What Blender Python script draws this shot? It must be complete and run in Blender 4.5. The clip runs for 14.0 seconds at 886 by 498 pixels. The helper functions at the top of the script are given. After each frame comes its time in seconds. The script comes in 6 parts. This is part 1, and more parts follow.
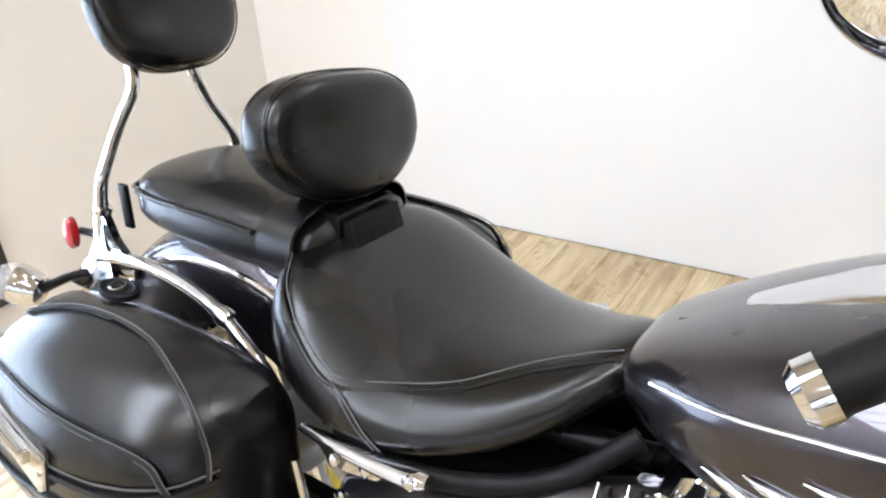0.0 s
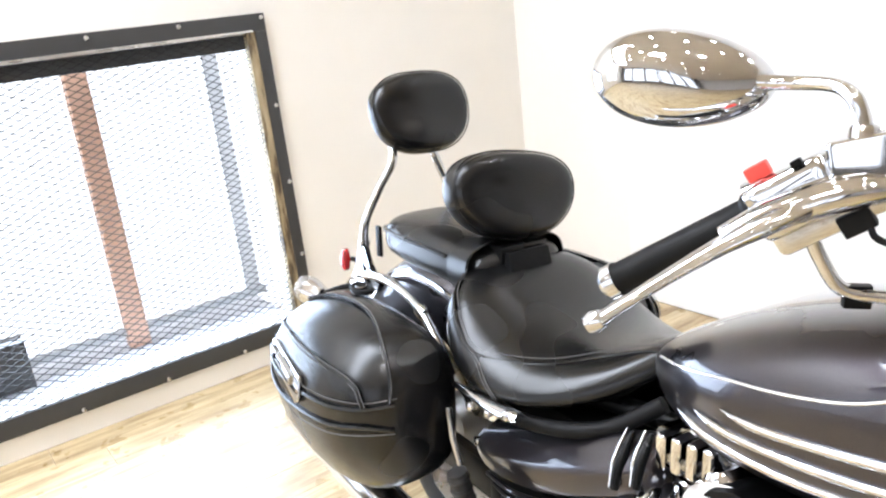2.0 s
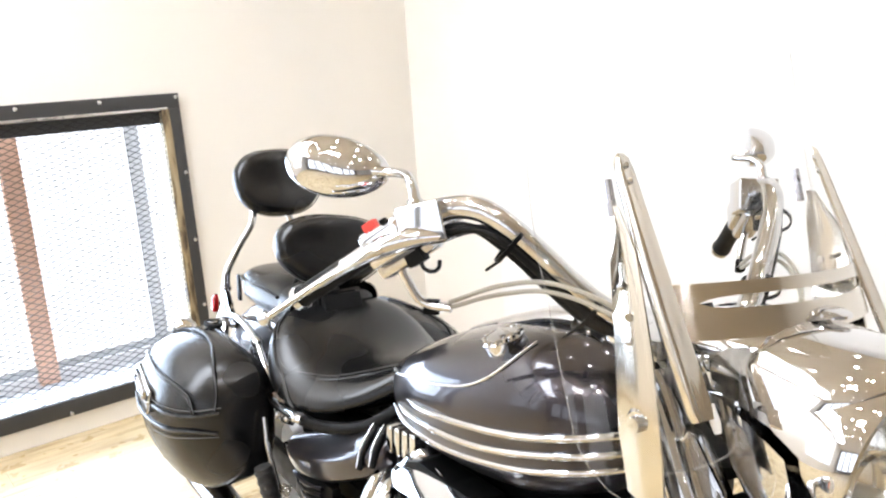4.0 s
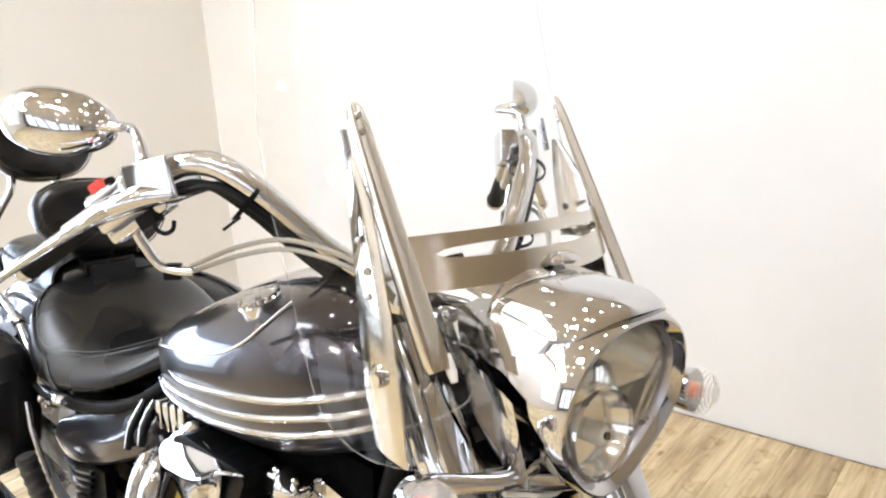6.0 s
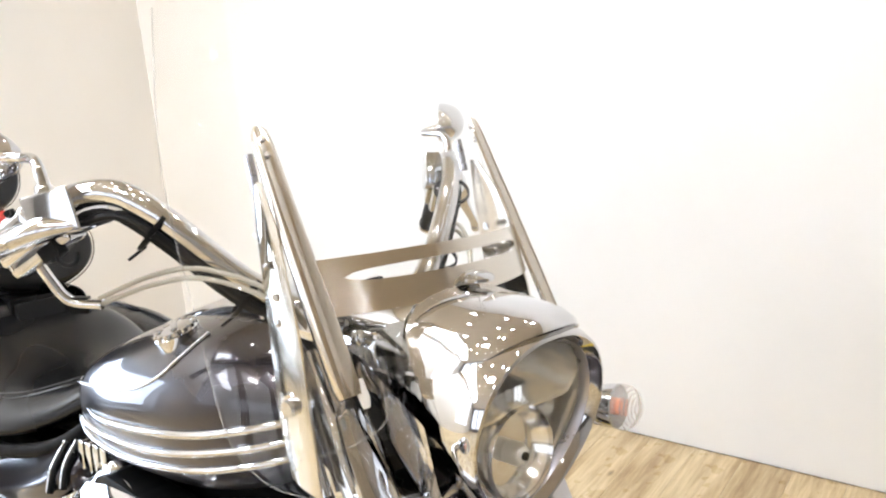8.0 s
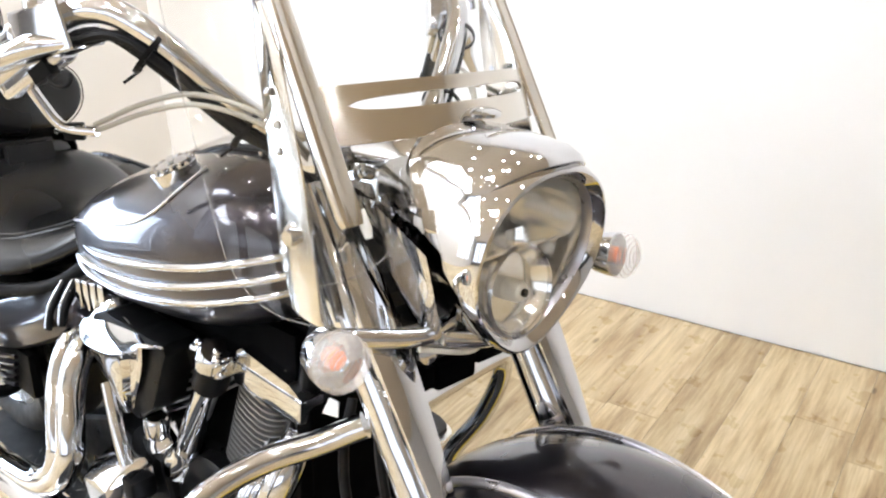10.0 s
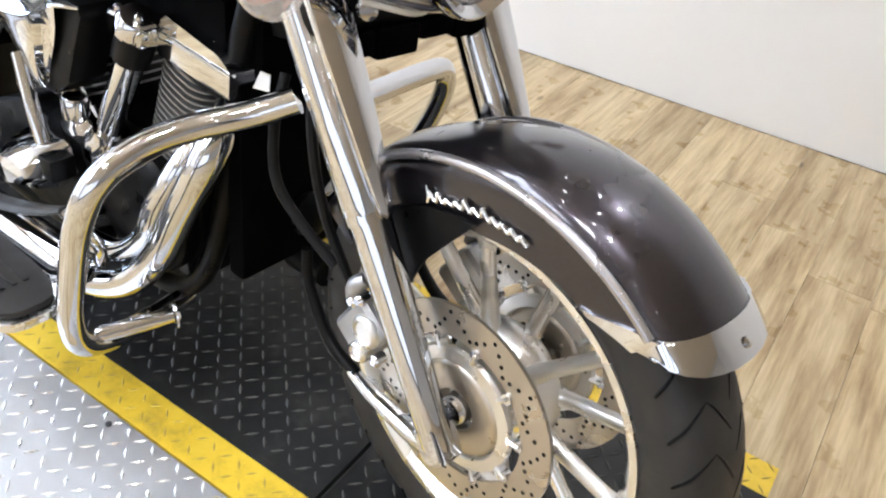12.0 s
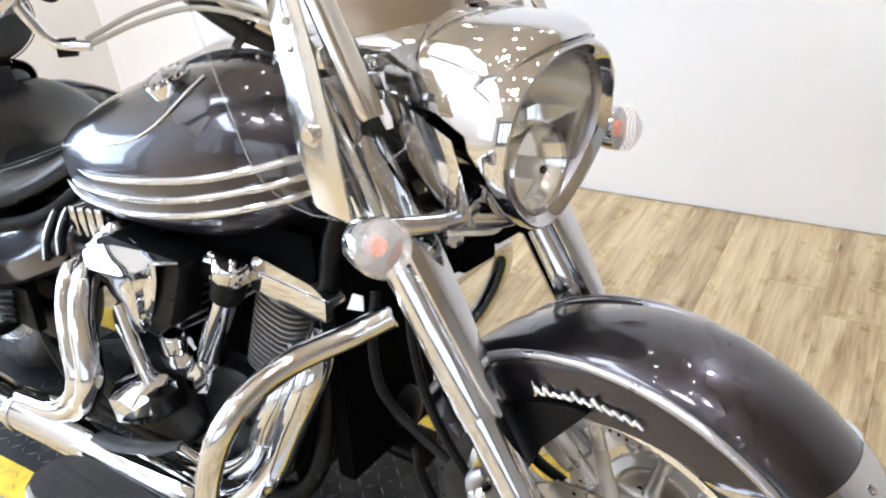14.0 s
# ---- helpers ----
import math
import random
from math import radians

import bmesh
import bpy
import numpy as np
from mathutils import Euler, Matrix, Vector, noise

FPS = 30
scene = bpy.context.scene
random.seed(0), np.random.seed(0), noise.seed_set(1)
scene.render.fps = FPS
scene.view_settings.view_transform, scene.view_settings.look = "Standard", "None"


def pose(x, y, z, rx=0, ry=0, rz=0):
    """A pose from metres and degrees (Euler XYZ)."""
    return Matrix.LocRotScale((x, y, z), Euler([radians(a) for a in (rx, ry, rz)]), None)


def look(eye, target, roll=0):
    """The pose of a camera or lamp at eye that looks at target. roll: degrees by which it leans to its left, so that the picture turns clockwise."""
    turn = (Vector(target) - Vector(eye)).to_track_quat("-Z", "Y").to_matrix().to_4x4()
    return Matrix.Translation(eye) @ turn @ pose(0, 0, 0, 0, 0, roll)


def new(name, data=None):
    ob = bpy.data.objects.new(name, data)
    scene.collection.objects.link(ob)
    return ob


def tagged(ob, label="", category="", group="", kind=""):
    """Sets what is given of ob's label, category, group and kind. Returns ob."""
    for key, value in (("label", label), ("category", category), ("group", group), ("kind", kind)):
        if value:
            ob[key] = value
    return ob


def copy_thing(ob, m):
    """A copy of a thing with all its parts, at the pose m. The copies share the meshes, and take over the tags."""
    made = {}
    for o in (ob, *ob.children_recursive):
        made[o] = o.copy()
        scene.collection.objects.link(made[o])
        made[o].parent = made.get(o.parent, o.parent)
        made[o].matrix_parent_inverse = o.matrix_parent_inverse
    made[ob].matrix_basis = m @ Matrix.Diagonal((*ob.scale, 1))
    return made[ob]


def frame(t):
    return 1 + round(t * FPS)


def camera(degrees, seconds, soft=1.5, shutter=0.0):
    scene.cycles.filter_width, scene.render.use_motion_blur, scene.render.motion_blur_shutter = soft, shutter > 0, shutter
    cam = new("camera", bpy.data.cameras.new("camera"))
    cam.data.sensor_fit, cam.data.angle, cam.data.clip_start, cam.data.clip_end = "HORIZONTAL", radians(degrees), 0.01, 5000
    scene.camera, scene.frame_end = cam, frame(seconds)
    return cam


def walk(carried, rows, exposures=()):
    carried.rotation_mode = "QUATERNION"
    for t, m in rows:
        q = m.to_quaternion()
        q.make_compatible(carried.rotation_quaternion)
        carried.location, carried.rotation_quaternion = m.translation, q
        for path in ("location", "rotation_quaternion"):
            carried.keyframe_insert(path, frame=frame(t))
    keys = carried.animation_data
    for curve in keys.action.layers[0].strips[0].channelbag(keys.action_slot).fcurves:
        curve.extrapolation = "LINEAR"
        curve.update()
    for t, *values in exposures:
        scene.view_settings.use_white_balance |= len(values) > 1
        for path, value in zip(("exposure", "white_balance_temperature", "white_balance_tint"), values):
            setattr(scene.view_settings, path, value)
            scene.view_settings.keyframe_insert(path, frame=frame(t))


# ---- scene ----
cam = camera(58.9, 14.0, soft=2.2)
PATH = [
    (0.0, (-0.8605, -0.5801, 1.2761), (-1.3430, 0.1580, 0.8044), -3.89),
    (0.5, (-0.8302, -0.6600, 1.2356), (-1.4323, 0.0001, 0.7864), -7.04),
    (1.0, (-0.7066, -0.7688, 1.3025), (-1.3961, -0.1329, 0.9556), -7.87),
    (1.5, (-0.4974, -0.7461, 1.3070), (-1.2751, -0.2018, 0.9924), -4.85),
    (2.0, (-0.3528, -0.7854, 1.3085), (-1.1341, -0.2418, 1.0017), -6.60),
    (2.5, (-0.2485, -0.9058, 1.3355), (-1.0008, -0.3032, 1.0693), -6.08),
    (3.0, (-0.1219, -0.9166, 1.3381), (-0.8530, -0.2876, 1.0733), -4.03),
    (3.5, (0.0867, -0.8172, 1.3398), (-0.6971, -0.2468, 1.0942), -3.78),
    (4.0, (0.1915, -0.7558, 1.3388), (-0.5775, -0.1568, 1.1159), -4.00),
    (4.2, (0.2046, -0.7336, 1.3350), (-0.5442, -0.1101, 1.1100), -4.09),
    (6.3, (0.2709, -0.6340, 1.3034), (-0.3384, 0.1074, 1.0224), -3.27),
    (6.5, (0.2843, -0.6238, 1.2921), (-0.3259, 0.1197, 1.0186), -3.62),
    (7.0, (0.2836, -0.6097, 1.3141), (-0.2999, 0.1580, 1.0490), -4.11),
    (7.2, (0.2951, -0.6000, 1.2978), (-0.2961, 0.1681, 1.0520), -4.46),
    (9.3, (0.2798, -0.6107, 1.3053), (-0.2714, 0.1687, 1.0072), -3.62),
    (9.5, (0.2828, -0.6104, 1.2763), (-0.2725, 0.1571, 0.9559), -3.21),
    (10.0, (0.2764, -0.6186, 1.2427), (-0.2718, 0.1203, 0.8508), -2.15),
    (10.5, (0.2791, -0.6214, 1.2096), (-0.2562, 0.0991, 0.7688), -1.18),
    (11.0, (0.2846, -0.6216, 1.1740), (-0.2224, 0.0854, 0.6809), 0.41),
    (11.5, (0.2919, -0.6283, 1.1404), (-0.1727, 0.0664, 0.5912), 3.03),
    (12.0, (0.2976, -0.6432, 1.0983), (-0.1089, 0.0316, 0.4824), 5.39),
    (12.5, (0.2905, -0.6651, 1.0648), (-0.0670, -0.0098, 0.3995), 5.03),
    (13.0, (0.2701, -0.6990, 1.0543), (-0.0471, -0.0394, 0.3728), 4.57),
    (13.5, (0.2190, -0.7120, 1.1376), (-0.0862, 0.0199, 0.5283), 1.43),
    (14.0, (0.2236, -0.6911, 1.2314), (-0.2516, 0.0340, 0.7330), -6.03),
]
walk(cam, [(t, look(e, g, r)) for t, e, g, r in PATH],
     exposures=[(0.0, -0.46, 6250, 10), (1.0, -0.30, 6250, 10), (2.0, -0.24, 6300, 10), (3.0, -0.22, 6450, 10), (4.2, -0.26, 6500, 10), (6.5, -0.42, 6500, 10), (9.5, -0.26, 6400, 10), (11.0, -0.28, 6150, 10),
                (12.0, -0.44, 6150, 10), (12.5, -0.49, 6150, 10), (13.5, -0.53, 6000, 10), (14.0, -0.36, 6000, 10)])

# ---------------------------------------------------------------- world and light
world = bpy.data.worlds.new("World")
scene.world = world
world.use_nodes = True
wn = world.node_tree.nodes
sky = wn.new("ShaderNodeTexSky")
sky.sky_type, sky.sun_disc = "NISHITA", False
sky.sun_elevation, sky.sun_rotation = radians(40), radians(-90)
world.node_tree.links.new(sky.outputs[0], wn["Background"].inputs[0])
wn["Background"].inputs[1].default_value = 0.12


def area_lamp(name, m, sx, sy, watts, colour):
    data = bpy.data.lights.new(name, "AREA")
    data.shape, data.size, data.size_y, data.energy, data.color = "RECTANGLE", sx, sy, watts, colour
    ob = new(name, data)
    ob.matrix_world = m
    return ob


# daylight through the meshed opening
area_lamp("window_daylight", look((-3.42, -0.48, 0.72), (0, -0.48, 0.72)), 1.75, 1.0, 75, (0.74, 0.89, 1.12))

# ---------------------------------------------------------------- materials


def mat(name, colour, rough=0.5, metal=0.0, coat=0.0, spec=0.5):
    m = bpy.data.materials.new(name)
    m.use_nodes = True
    b = m.node_tree.nodes["Principled BSDF"]
    b.inputs["Base Color"].default_value = (*colour, 1)
    b.inputs["Roughness"].default_value = rough
    b.inputs["Metallic"].default_value = metal
    b.inputs["Coat Weight"].default_value = coat
    b.inputs["Coat Roughness"].default_value = 0.03
    b.inputs["Specular IOR Level"].default_value = spec
    return m


def node(m, kind, **vals):
    n = m.node_tree.nodes.new(kind)
    for k, v in vals.items():
        n.inputs[k.replace("_", " ")].default_value = v
    return n


def link(m, a, b):
    m.node_tree.links.new(a, b)


def bsdf(m):
    return m.node_tree.nodes["Principled BSDF"]


def coords(m, scale=(1, 1, 1), which="Object", rot=(0, 0, 0)):
    tc = node(m, "ShaderNodeTexCoord")
    mp = node(m, "ShaderNodeMapping")
    mp.inputs["Scale"].default_value = scale
    mp.inputs["Rotation"].default_value = rot
    link(m, tc.outputs[which], mp.inputs["Vector"])
    return mp.outputs[0]


def noise_tex(m, scale, detail=4.0, rough=0.55, vec=None):
    n = node(m, "ShaderNodeTexNoise", Scale=scale, Detail=detail, Roughness=rough)
    link(m, vec or coords(m), n.inputs["Vector"])
    return n.outputs["Fac"]


def ramp(m, fac, stops):
    r = node(m, "ShaderNodeValToRGB")
    els = r.color_ramp.elements
    els[0].position, els[0].color = stops[0][0], (*stops[0][1], 1)
    els[1].position, els[1].color = stops[-1][0], (*stops[-1][1], 1)
    for p, c in stops[1:-1]:
        els.new(p).color = (*c, 1)
    link(m, fac, r.inputs[0])
    return r.outputs[0]


def vary(m, scale, lo, hi, socket="Roughness", detail=4.0):
    """Noise between lo and hi on one socket."""
    mr = node(m, "ShaderNodeMapRange")
    mr.inputs["To Min"].default_value, mr.inputs["To Max"].default_value = lo, hi
    mr.inputs["From Min"].default_value, mr.inputs["From Max"].default_value = 0.3, 0.7
    link(m, noise_tex(m, scale, detail), mr.inputs[0])
    link(m, mr.outputs[0], bsdf(m).inputs[socket])


def bump(m, height, strength, distance):
    b = node(m, "ShaderNodeBump", Strength=strength, Distance=distance)
    link(m, height, b.inputs["Height"])
    link(m, b.outputs[0], bsdf(m).inputs["Normal"])


def make_chrome():
    m = mat("chrome", (0.64, 0.645, 0.66), 0.05, 1.0)
    vary(m, 9.0, 0.03, 0.075)
    bump(m, noise_tex(m, 9.0, 2.0), 0.012, 0.004)
    return m


def make_paint():
    m = mat("metallic_paint", (0.030, 0.026, 0.030), 0.32, 0.9, coat=0.9)
    col = ramp(m, noise_tex(m, 1500.0, 1.0), [(0.3, (0.027, 0.0240, 0.0295)), (0.7, (0.047, 0.041, 0.048))])
    link(m, col, bsdf(m).inputs["Base Color"])
    vary(m, 6.0, 0.25, 0.33)
    return m


def make_leather(name, base):
    m = mat(name, base, 0.3, 0.0, spec=0.46)
    v = node(m, "ShaderNodeTexVoronoi", Scale=700.0)
    link(m, coords(m), v.inputs["Vector"])
    mix = node(m, "ShaderNodeMath")
    mix.operation = "MULTIPLY_ADD"
    mix.inputs[1].default_value = 0.3
    link(m, noise_tex(m, 7.0, 2.0, 0.4), mix.inputs[2])
    link(m, v.outputs["Distance"], mix.inputs[0])
    bump(m, mix.outputs[0], 0.10, 0.0012)
    vary(m, 5.0, 0.22, 0.29, detail=1.0)
    return m


CHROME = make_chrome()
PAINT = make_paint()
LEATHER = make_leather("black_leather", (0.0032, 0.0032, 0.0034))
BAG_SKIN = make_leather("saddlebag_leather", (0.005, 0.005, 0.0055))
THREAD = mat("grey_thread", (0.09, 0.09, 0.092), 0.8)
BLACK = mat("black_enamel", (0.003, 0.003, 0.0032), 0.35, spec=0.12)
vary(BLACK, 20.0, 0.25, 0.5)
PLASTIC = mat("black_plastic", (0.005, 0.005, 0.0053), 0.5, spec=0.16)
vary(PLASTIC, 40.0, 0.4, 0.65)
RUBBER = mat("tyre_rubber", (0.019, 0.0183, 0.018), 0.6, spec=0.42)
vary(RUBBER, 30.0, 0.45, 0.65)
bump(RUBBER, noise_tex(RUBBER, 220.0, 4.0), 0.2, 0.001)
ALLOY = mat("polished_alloy", (0.80, 0.79, 0.77), 0.28, 1.0)
vary(ALLOY, 14.0, 0.20, 0.38)
CAST = mat("satin_cast_alloy", (0.42, 0.42, 0.42), 0.45, 1.0)
vary(CAST, 25.0, 0.35, 0.6)
STEEL = mat("brake_steel", (0.50, 0.46, 0.40), 0.32, 1.0)
vary(STEEL, 18.0, 0.24, 0.42)
RED = mat("red_lens", (0.36, 0.010, 0.012), 0.15, coat=0.6)
REDPLASTIC = mat("red_plastic", (0.62, 0.05, 0.035), 0.4)
ORANGE = mat("amber_bulb", (0.85, 0.20, 0.06), 0.25)
YELLOW = mat("yellow_paint", (0.72, 0.50, 0.03), 0.5)
YELLOWSTICK = mat("yellow_sticker", (0.80, 0.55, 0.02), 0.45)
WHITE = mat("white_plastic", (0.75, 0.74, 0.70), 0.4)
CABLE = mat("grey_cable", (0.33, 0.31, 0.26), 0.45)


SHIELD = mat("clear_shield", (1, 1, 1), 0.02)
_t = SHIELD.node_tree
_tr = _t.nodes.new("ShaderNodeBsdfTransparent")
_mx = _t.nodes.new("ShaderNodeMixShader")
_fr = _t.nodes.new("ShaderNodeMapRange")
_lw = _t.nodes.new("ShaderNodeLayerWeight")
_lw.inputs[0].default_value = 0.12
_fr.inputs["To Min"].default_value, _fr.inputs["To Max"].default_value = 0.04, 0.34
_t.links.new(_lw.outputs["Facing"], _fr.inputs[0])
_gl = _t.nodes.new("ShaderNodeBsdfGlossy")
_gl.inputs["Roughness"].default_value = 0.02
_tr.inputs[0].default_value = (0.97, 0.97, 0.96, 1)
_t.links.new(_fr.outputs[0], _mx.inputs[0])
_t.links.new(_tr.outputs[0], _mx.inputs[1])
_t.links.new(_gl.outputs[0], _mx.inputs[2])
_t.links.new(_mx.outputs[0], _t.nodes["Material Output"].inputs[0])


FROST = mat("frosted_clear_plastic", (0.80, 0.76, 0.72), 0.25, spec=0.6)
_t = FROST.node_tree
_tr = _t.nodes.new("ShaderNodeBsdfTransparent")
_mx = _t.nodes.new("ShaderNodeMixShader")
_mx.inputs[0].default_value = 0.26
_t.links.new(_tr.outputs[0], _mx.inputs[1])
_t.links.new(bsdf(FROST).outputs[0], _mx.inputs[2])
_t.links.new(_mx.outputs[0], _t.nodes["Material Output"].inputs[0])
EDGE = mat("clear_edge", (0.75, 0.75, 0.73), 0.1, spec=0.8)
_t = EDGE.node_tree
_tr = _t.nodes.new("ShaderNodeBsdfTransparent")
_mx = _t.nodes.new("ShaderNodeMixShader")
_mx.inputs[0].default_value = 0.16
_t.links.new(_tr.outputs[0], _mx.inputs[1])
_t.links.new(bsdf(EDGE).outputs[0], _mx.inputs[2])
_t.links.new(_mx.outputs[0], _t.nodes["Material Output"].inputs[0])
MIRRORED = mat("mirrored_reflector", (0.95, 0.95, 0.94), 0.12, 0.85)
vary(MIRRORED, 30.0, 0.08, 0.16)
SATIN = mat("satin_grey_bead", (0.42, 0.41, 0.43), 0.28, 0.9, coat=0.4)
vary(SATIN, 12.0, 0.2, 0.36)
# near-black without sheen, so recessed parts read as deep in shade
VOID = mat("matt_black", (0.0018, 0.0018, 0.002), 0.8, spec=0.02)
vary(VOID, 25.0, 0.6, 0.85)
STAY = mat("satin_stay_metal", (0.68, 0.645, 0.585), 0.13, 1.0)
vary(STAY, 12.0, 0.09, 0.18)
FIN = mat("grey_fin_metal", (0.30, 0.30, 0.30), 0.34, 0.8, spec=0.4)
vary(FIN, 30.0, 0.28, 0.5)
MESH_STEEL = mat("expanded_mesh_steel", (0.02, 0.02, 0.021), 0.5, 0.4)
vary(MESH_STEEL, 30.0, 0.4, 0.65)
PALE = mat("pale_grey_frame_paint", (0.50, 0.50, 0.51), 0.5)
vary(PALE, 8.0, 0.4, 0.6)


def make_wall(name, col):
    m = mat(name, col, 0.38)
    c = ramp(m, noise_tex(m, 1.6, 5.0), [(0.3, tuple(x * 0.95 for x in col)), (0.7, col)])
    link(m, c, bsdf(m).inputs["Base Color"])
    vary(m, 3.0, 0.32, 0.5)
    bump(m, noise_tex(m, 160.0, 3.0), 0.08, 0.001)
    return m


WALL = make_wall("white_wall_paint", (0.87, 0.84, 0.79))
PANEL = make_wall("white_wall_panel", (0.85, 0.845, 0.83))
CEIL = make_wall("brown_ceiling_board", (0.72, 0.63, 0.50))
EAST_PAINT = make_wall("pale_grey_wall_paint", (0.60, 0.585, 0.56))
# dark tone for the unseen south wall, keeps reflections and fill low
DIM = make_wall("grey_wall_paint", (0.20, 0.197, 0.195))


def make_plank():
    m = mat("oak_plank", (0.4, 0.28, 0.15), 0.42)
    vec = coords(m, (1.0, 1.0, 1.0))
    info = node(m, "ShaderNodeObjectInfo")
    off = node(m, "ShaderNodeVectorMath")
    off.operation = "MULTIPLY_ADD"
    comb = node(m, "ShaderNodeCombineXYZ")
    for k in (0, 1, 2):
        link(m, info.outputs["Random"], comb.inputs[k])
    link(m, comb.outputs[0], off.inputs[0])
    off.inputs[1].default_value = (37.0, 53.0, 11.0)
    link(m, vec, off.inputs[2])
    stretch = node(m, "ShaderNodeMapping")
    stretch.inputs["Scale"].default_value = (9.0, 1.1, 9.0)
    link(m, off.outputs[0], stretch.inputs["Vector"])
    grain = noise_tex(m, 2.2, 8.0, 0.62, stretch.outputs[0])
    col = ramp(m, grain, [(0.30, (0.24, 0.155, 0.07)), (0.43, (0.43, 0.32, 0.175)), (0.56, (0.57, 0.455, 0.27)), (0.72, (0.66, 0.55, 0.36))])
    fine = node(m, "ShaderNodeMapping")
    fine.inputs["Scale"].default_value = (90.0, 4.0, 90.0)
    link(m, off.outputs[0], fine.inputs["Vector"])
    fg = noise_tex(m, 1.6, 4.0, 0.6, fine.outputs[0])
    knots = node(m, "ShaderNodeTexVoronoi", Scale=1.0)
    km = node(m, "ShaderNodeMapping")
    km.inputs["Scale"].default_value = (7.0, 3.2, 7.0)
    link(m, off.outputs[0], km.inputs["Vector"])
    link(m, km.outputs[0], knots.inputs["Vector"])
    kr = ramp(m, knots.outputs["Distance"], [(0.02, (0.10, 0.085, 0.07)), (0.055, (0.55, 0.5, 0.42)), (0.085, (1, 1, 1))])
    mul = node(m, "ShaderNodeMix")
    mul.data_type, mul.blend_type = "RGBA", "MULTIPLY"
    mul.inputs[0].default_value = 0.8
    link(m, col, mul.inputs[6])
    link(m, kr, mul.inputs[7])
    mul2 = node(m, "ShaderNodeMix")
    mul2.data_type, mul2.blend_type = "RGBA", "MULTIPLY"
    mul2.inputs[0].default_value = 0.45
    link(m, mul.outputs[2], mul2.inputs[6])
    link(m, ramp(m, fg, [(0.35, (0.55, 0.5, 0.45)), (0.6, (1, 1, 1))]), mul2.inputs[7])
    hue = node(m, "ShaderNodeHueSaturation")
    mr = node(m, "ShaderNodeMapRange")
    mr.inputs["To Min"].default_value, mr.inputs["To Max"].default_value = 0.92, 1.06
    link(m, info.outputs["Random"], mr.inputs[0])
    link(m, mr.outputs[0], hue.inputs["Value"])
    link(m, mul2.outputs[2], hue.inputs["Color"])
    link(m, hue.outputs[0], bsdf(m).inputs["Base Color"])
    vary(m, 8.0, 0.22, 0.42)
    bump(m, fg, 0.15, 0.001)
    return m


PLANK = make_plank()
FRAMEWOOD = mat("rough_stud_wood", (0.2, 0.13, 0.07), 0.7)
_c = ramp(FRAMEWOOD, noise_tex(FRAMEWOOD, 6.0, 7.0, 0.6, coords(FRAMEWOOD, (6, 6, 1.0))), [(0.36, (0.035, 0.025, 0.016)), (0.45, (0.14, 0.10, 0.055)), (0.54, (0.33, 0.26, 0.15)), (0.70, (0.44, 0.36, 0.23))])
link(FRAMEWOOD, _c, bsdf(FRAMEWOOD).inputs["Base Color"])
IRON = mat("black_steel", (0.038, 0.038, 0.039), 0.45)
vary(IRON, 12.0, 0.35, 0.6)
RUST = mat("orange_brown_post", (0.70, 0.43, 0.30), 0.6)
vary(RUST, 12.0, 0.5, 0.75)
PLATE_GREY = mat("grey_diamond_plate", (0.52, 0.53, 0.55), 0.36, 0.7)
vary(PLATE_GREY, 16.0, 0.32, 0.55)
WORN_LUG = mat("worn_steel_lug", (0.075, 0.074, 0.070), 0.38, 0.6)
vary(WORN_LUG, 14.0, 0.25, 0.5)
WORN_YELLOW = mat("worn_yellow_lug", (0.42, 0.29, 0.04), 0.5)
PLATE_BLACK = mat("black_diamond_plate", (0.028, 0.030, 0.031), 0.45, spec=0.35)
_c = ramp(PLATE_BLACK, noise_tex(PLATE_BLACK, 7.0, 8.0, 0.65), [(0.36, (0.005, 0.0052, 0.0054)), (0.55, (0.015, 0.015, 0.0147)), (0.72, (0.050, 0.047, 0.042))])
link(PLATE_BLACK, _c, bsdf(PLATE_BLACK).inputs["Base Color"])
vary(PLATE_BLACK, 9.0, 0.32, 0.6)
_c = ramp(YELLOW, noise_tex(YELLOW, 11.0, 8.0, 0.65), [(0.27, (0.16, 0.115, 0.03)), (0.38, (0.52, 0.36, 0.03)), (0.5, (0.72, 0.50, 0.03)), (0.7, (0.80, 0.58, 0.05))])
link(YELLOW, _c, bsdf(YELLOW).inputs["Base Color"])
BARESTEEL = mat("bare_edge_steel", (0.42, 0.38, 0.33), 0.35, 0.9)
vary(BARESTEEL, 22.0, 0.25, 0.55)
OUTSIDE = bpy.data.materials.new("outdoor_glare")
OUTSIDE.use_nodes = True
_e = OUTSIDE.node_tree.nodes.new("ShaderNodeEmission")
_e.inputs[0].default_value, _e.inputs[1].default_value = (0.94, 0.97, 1.04, 1), 2.4
SHOPFRONT = OUTSIDE.copy()
SHOPFRONT.name = "shop_front_daylight"
SHOPFRONT.node_tree.nodes["Emission"].inputs[1].default_value = 2.8
SHOPFRONT.node_tree.links.new(SHOPFRONT.node_tree.nodes["Emission"].outputs[0], SHOPFRONT.node_tree.nodes["Material Output"].inputs[0])
OUTSIDE.node_tree.links.new(_e.outputs[0], OUTSIDE.node_tree.nodes["Material Output"].inputs[0])
TUBE_GLOW = bpy.data.materials.new("lamp_tube_glow")
TUBE_GLOW.use_nodes = True
_e = TUBE_GLOW.node_tree.nodes.new("ShaderNodeEmission")
_e.inputs[0].default_value, _e.inputs[1].default_value = (0.98, 0.98, 1.01, 1), 180.0
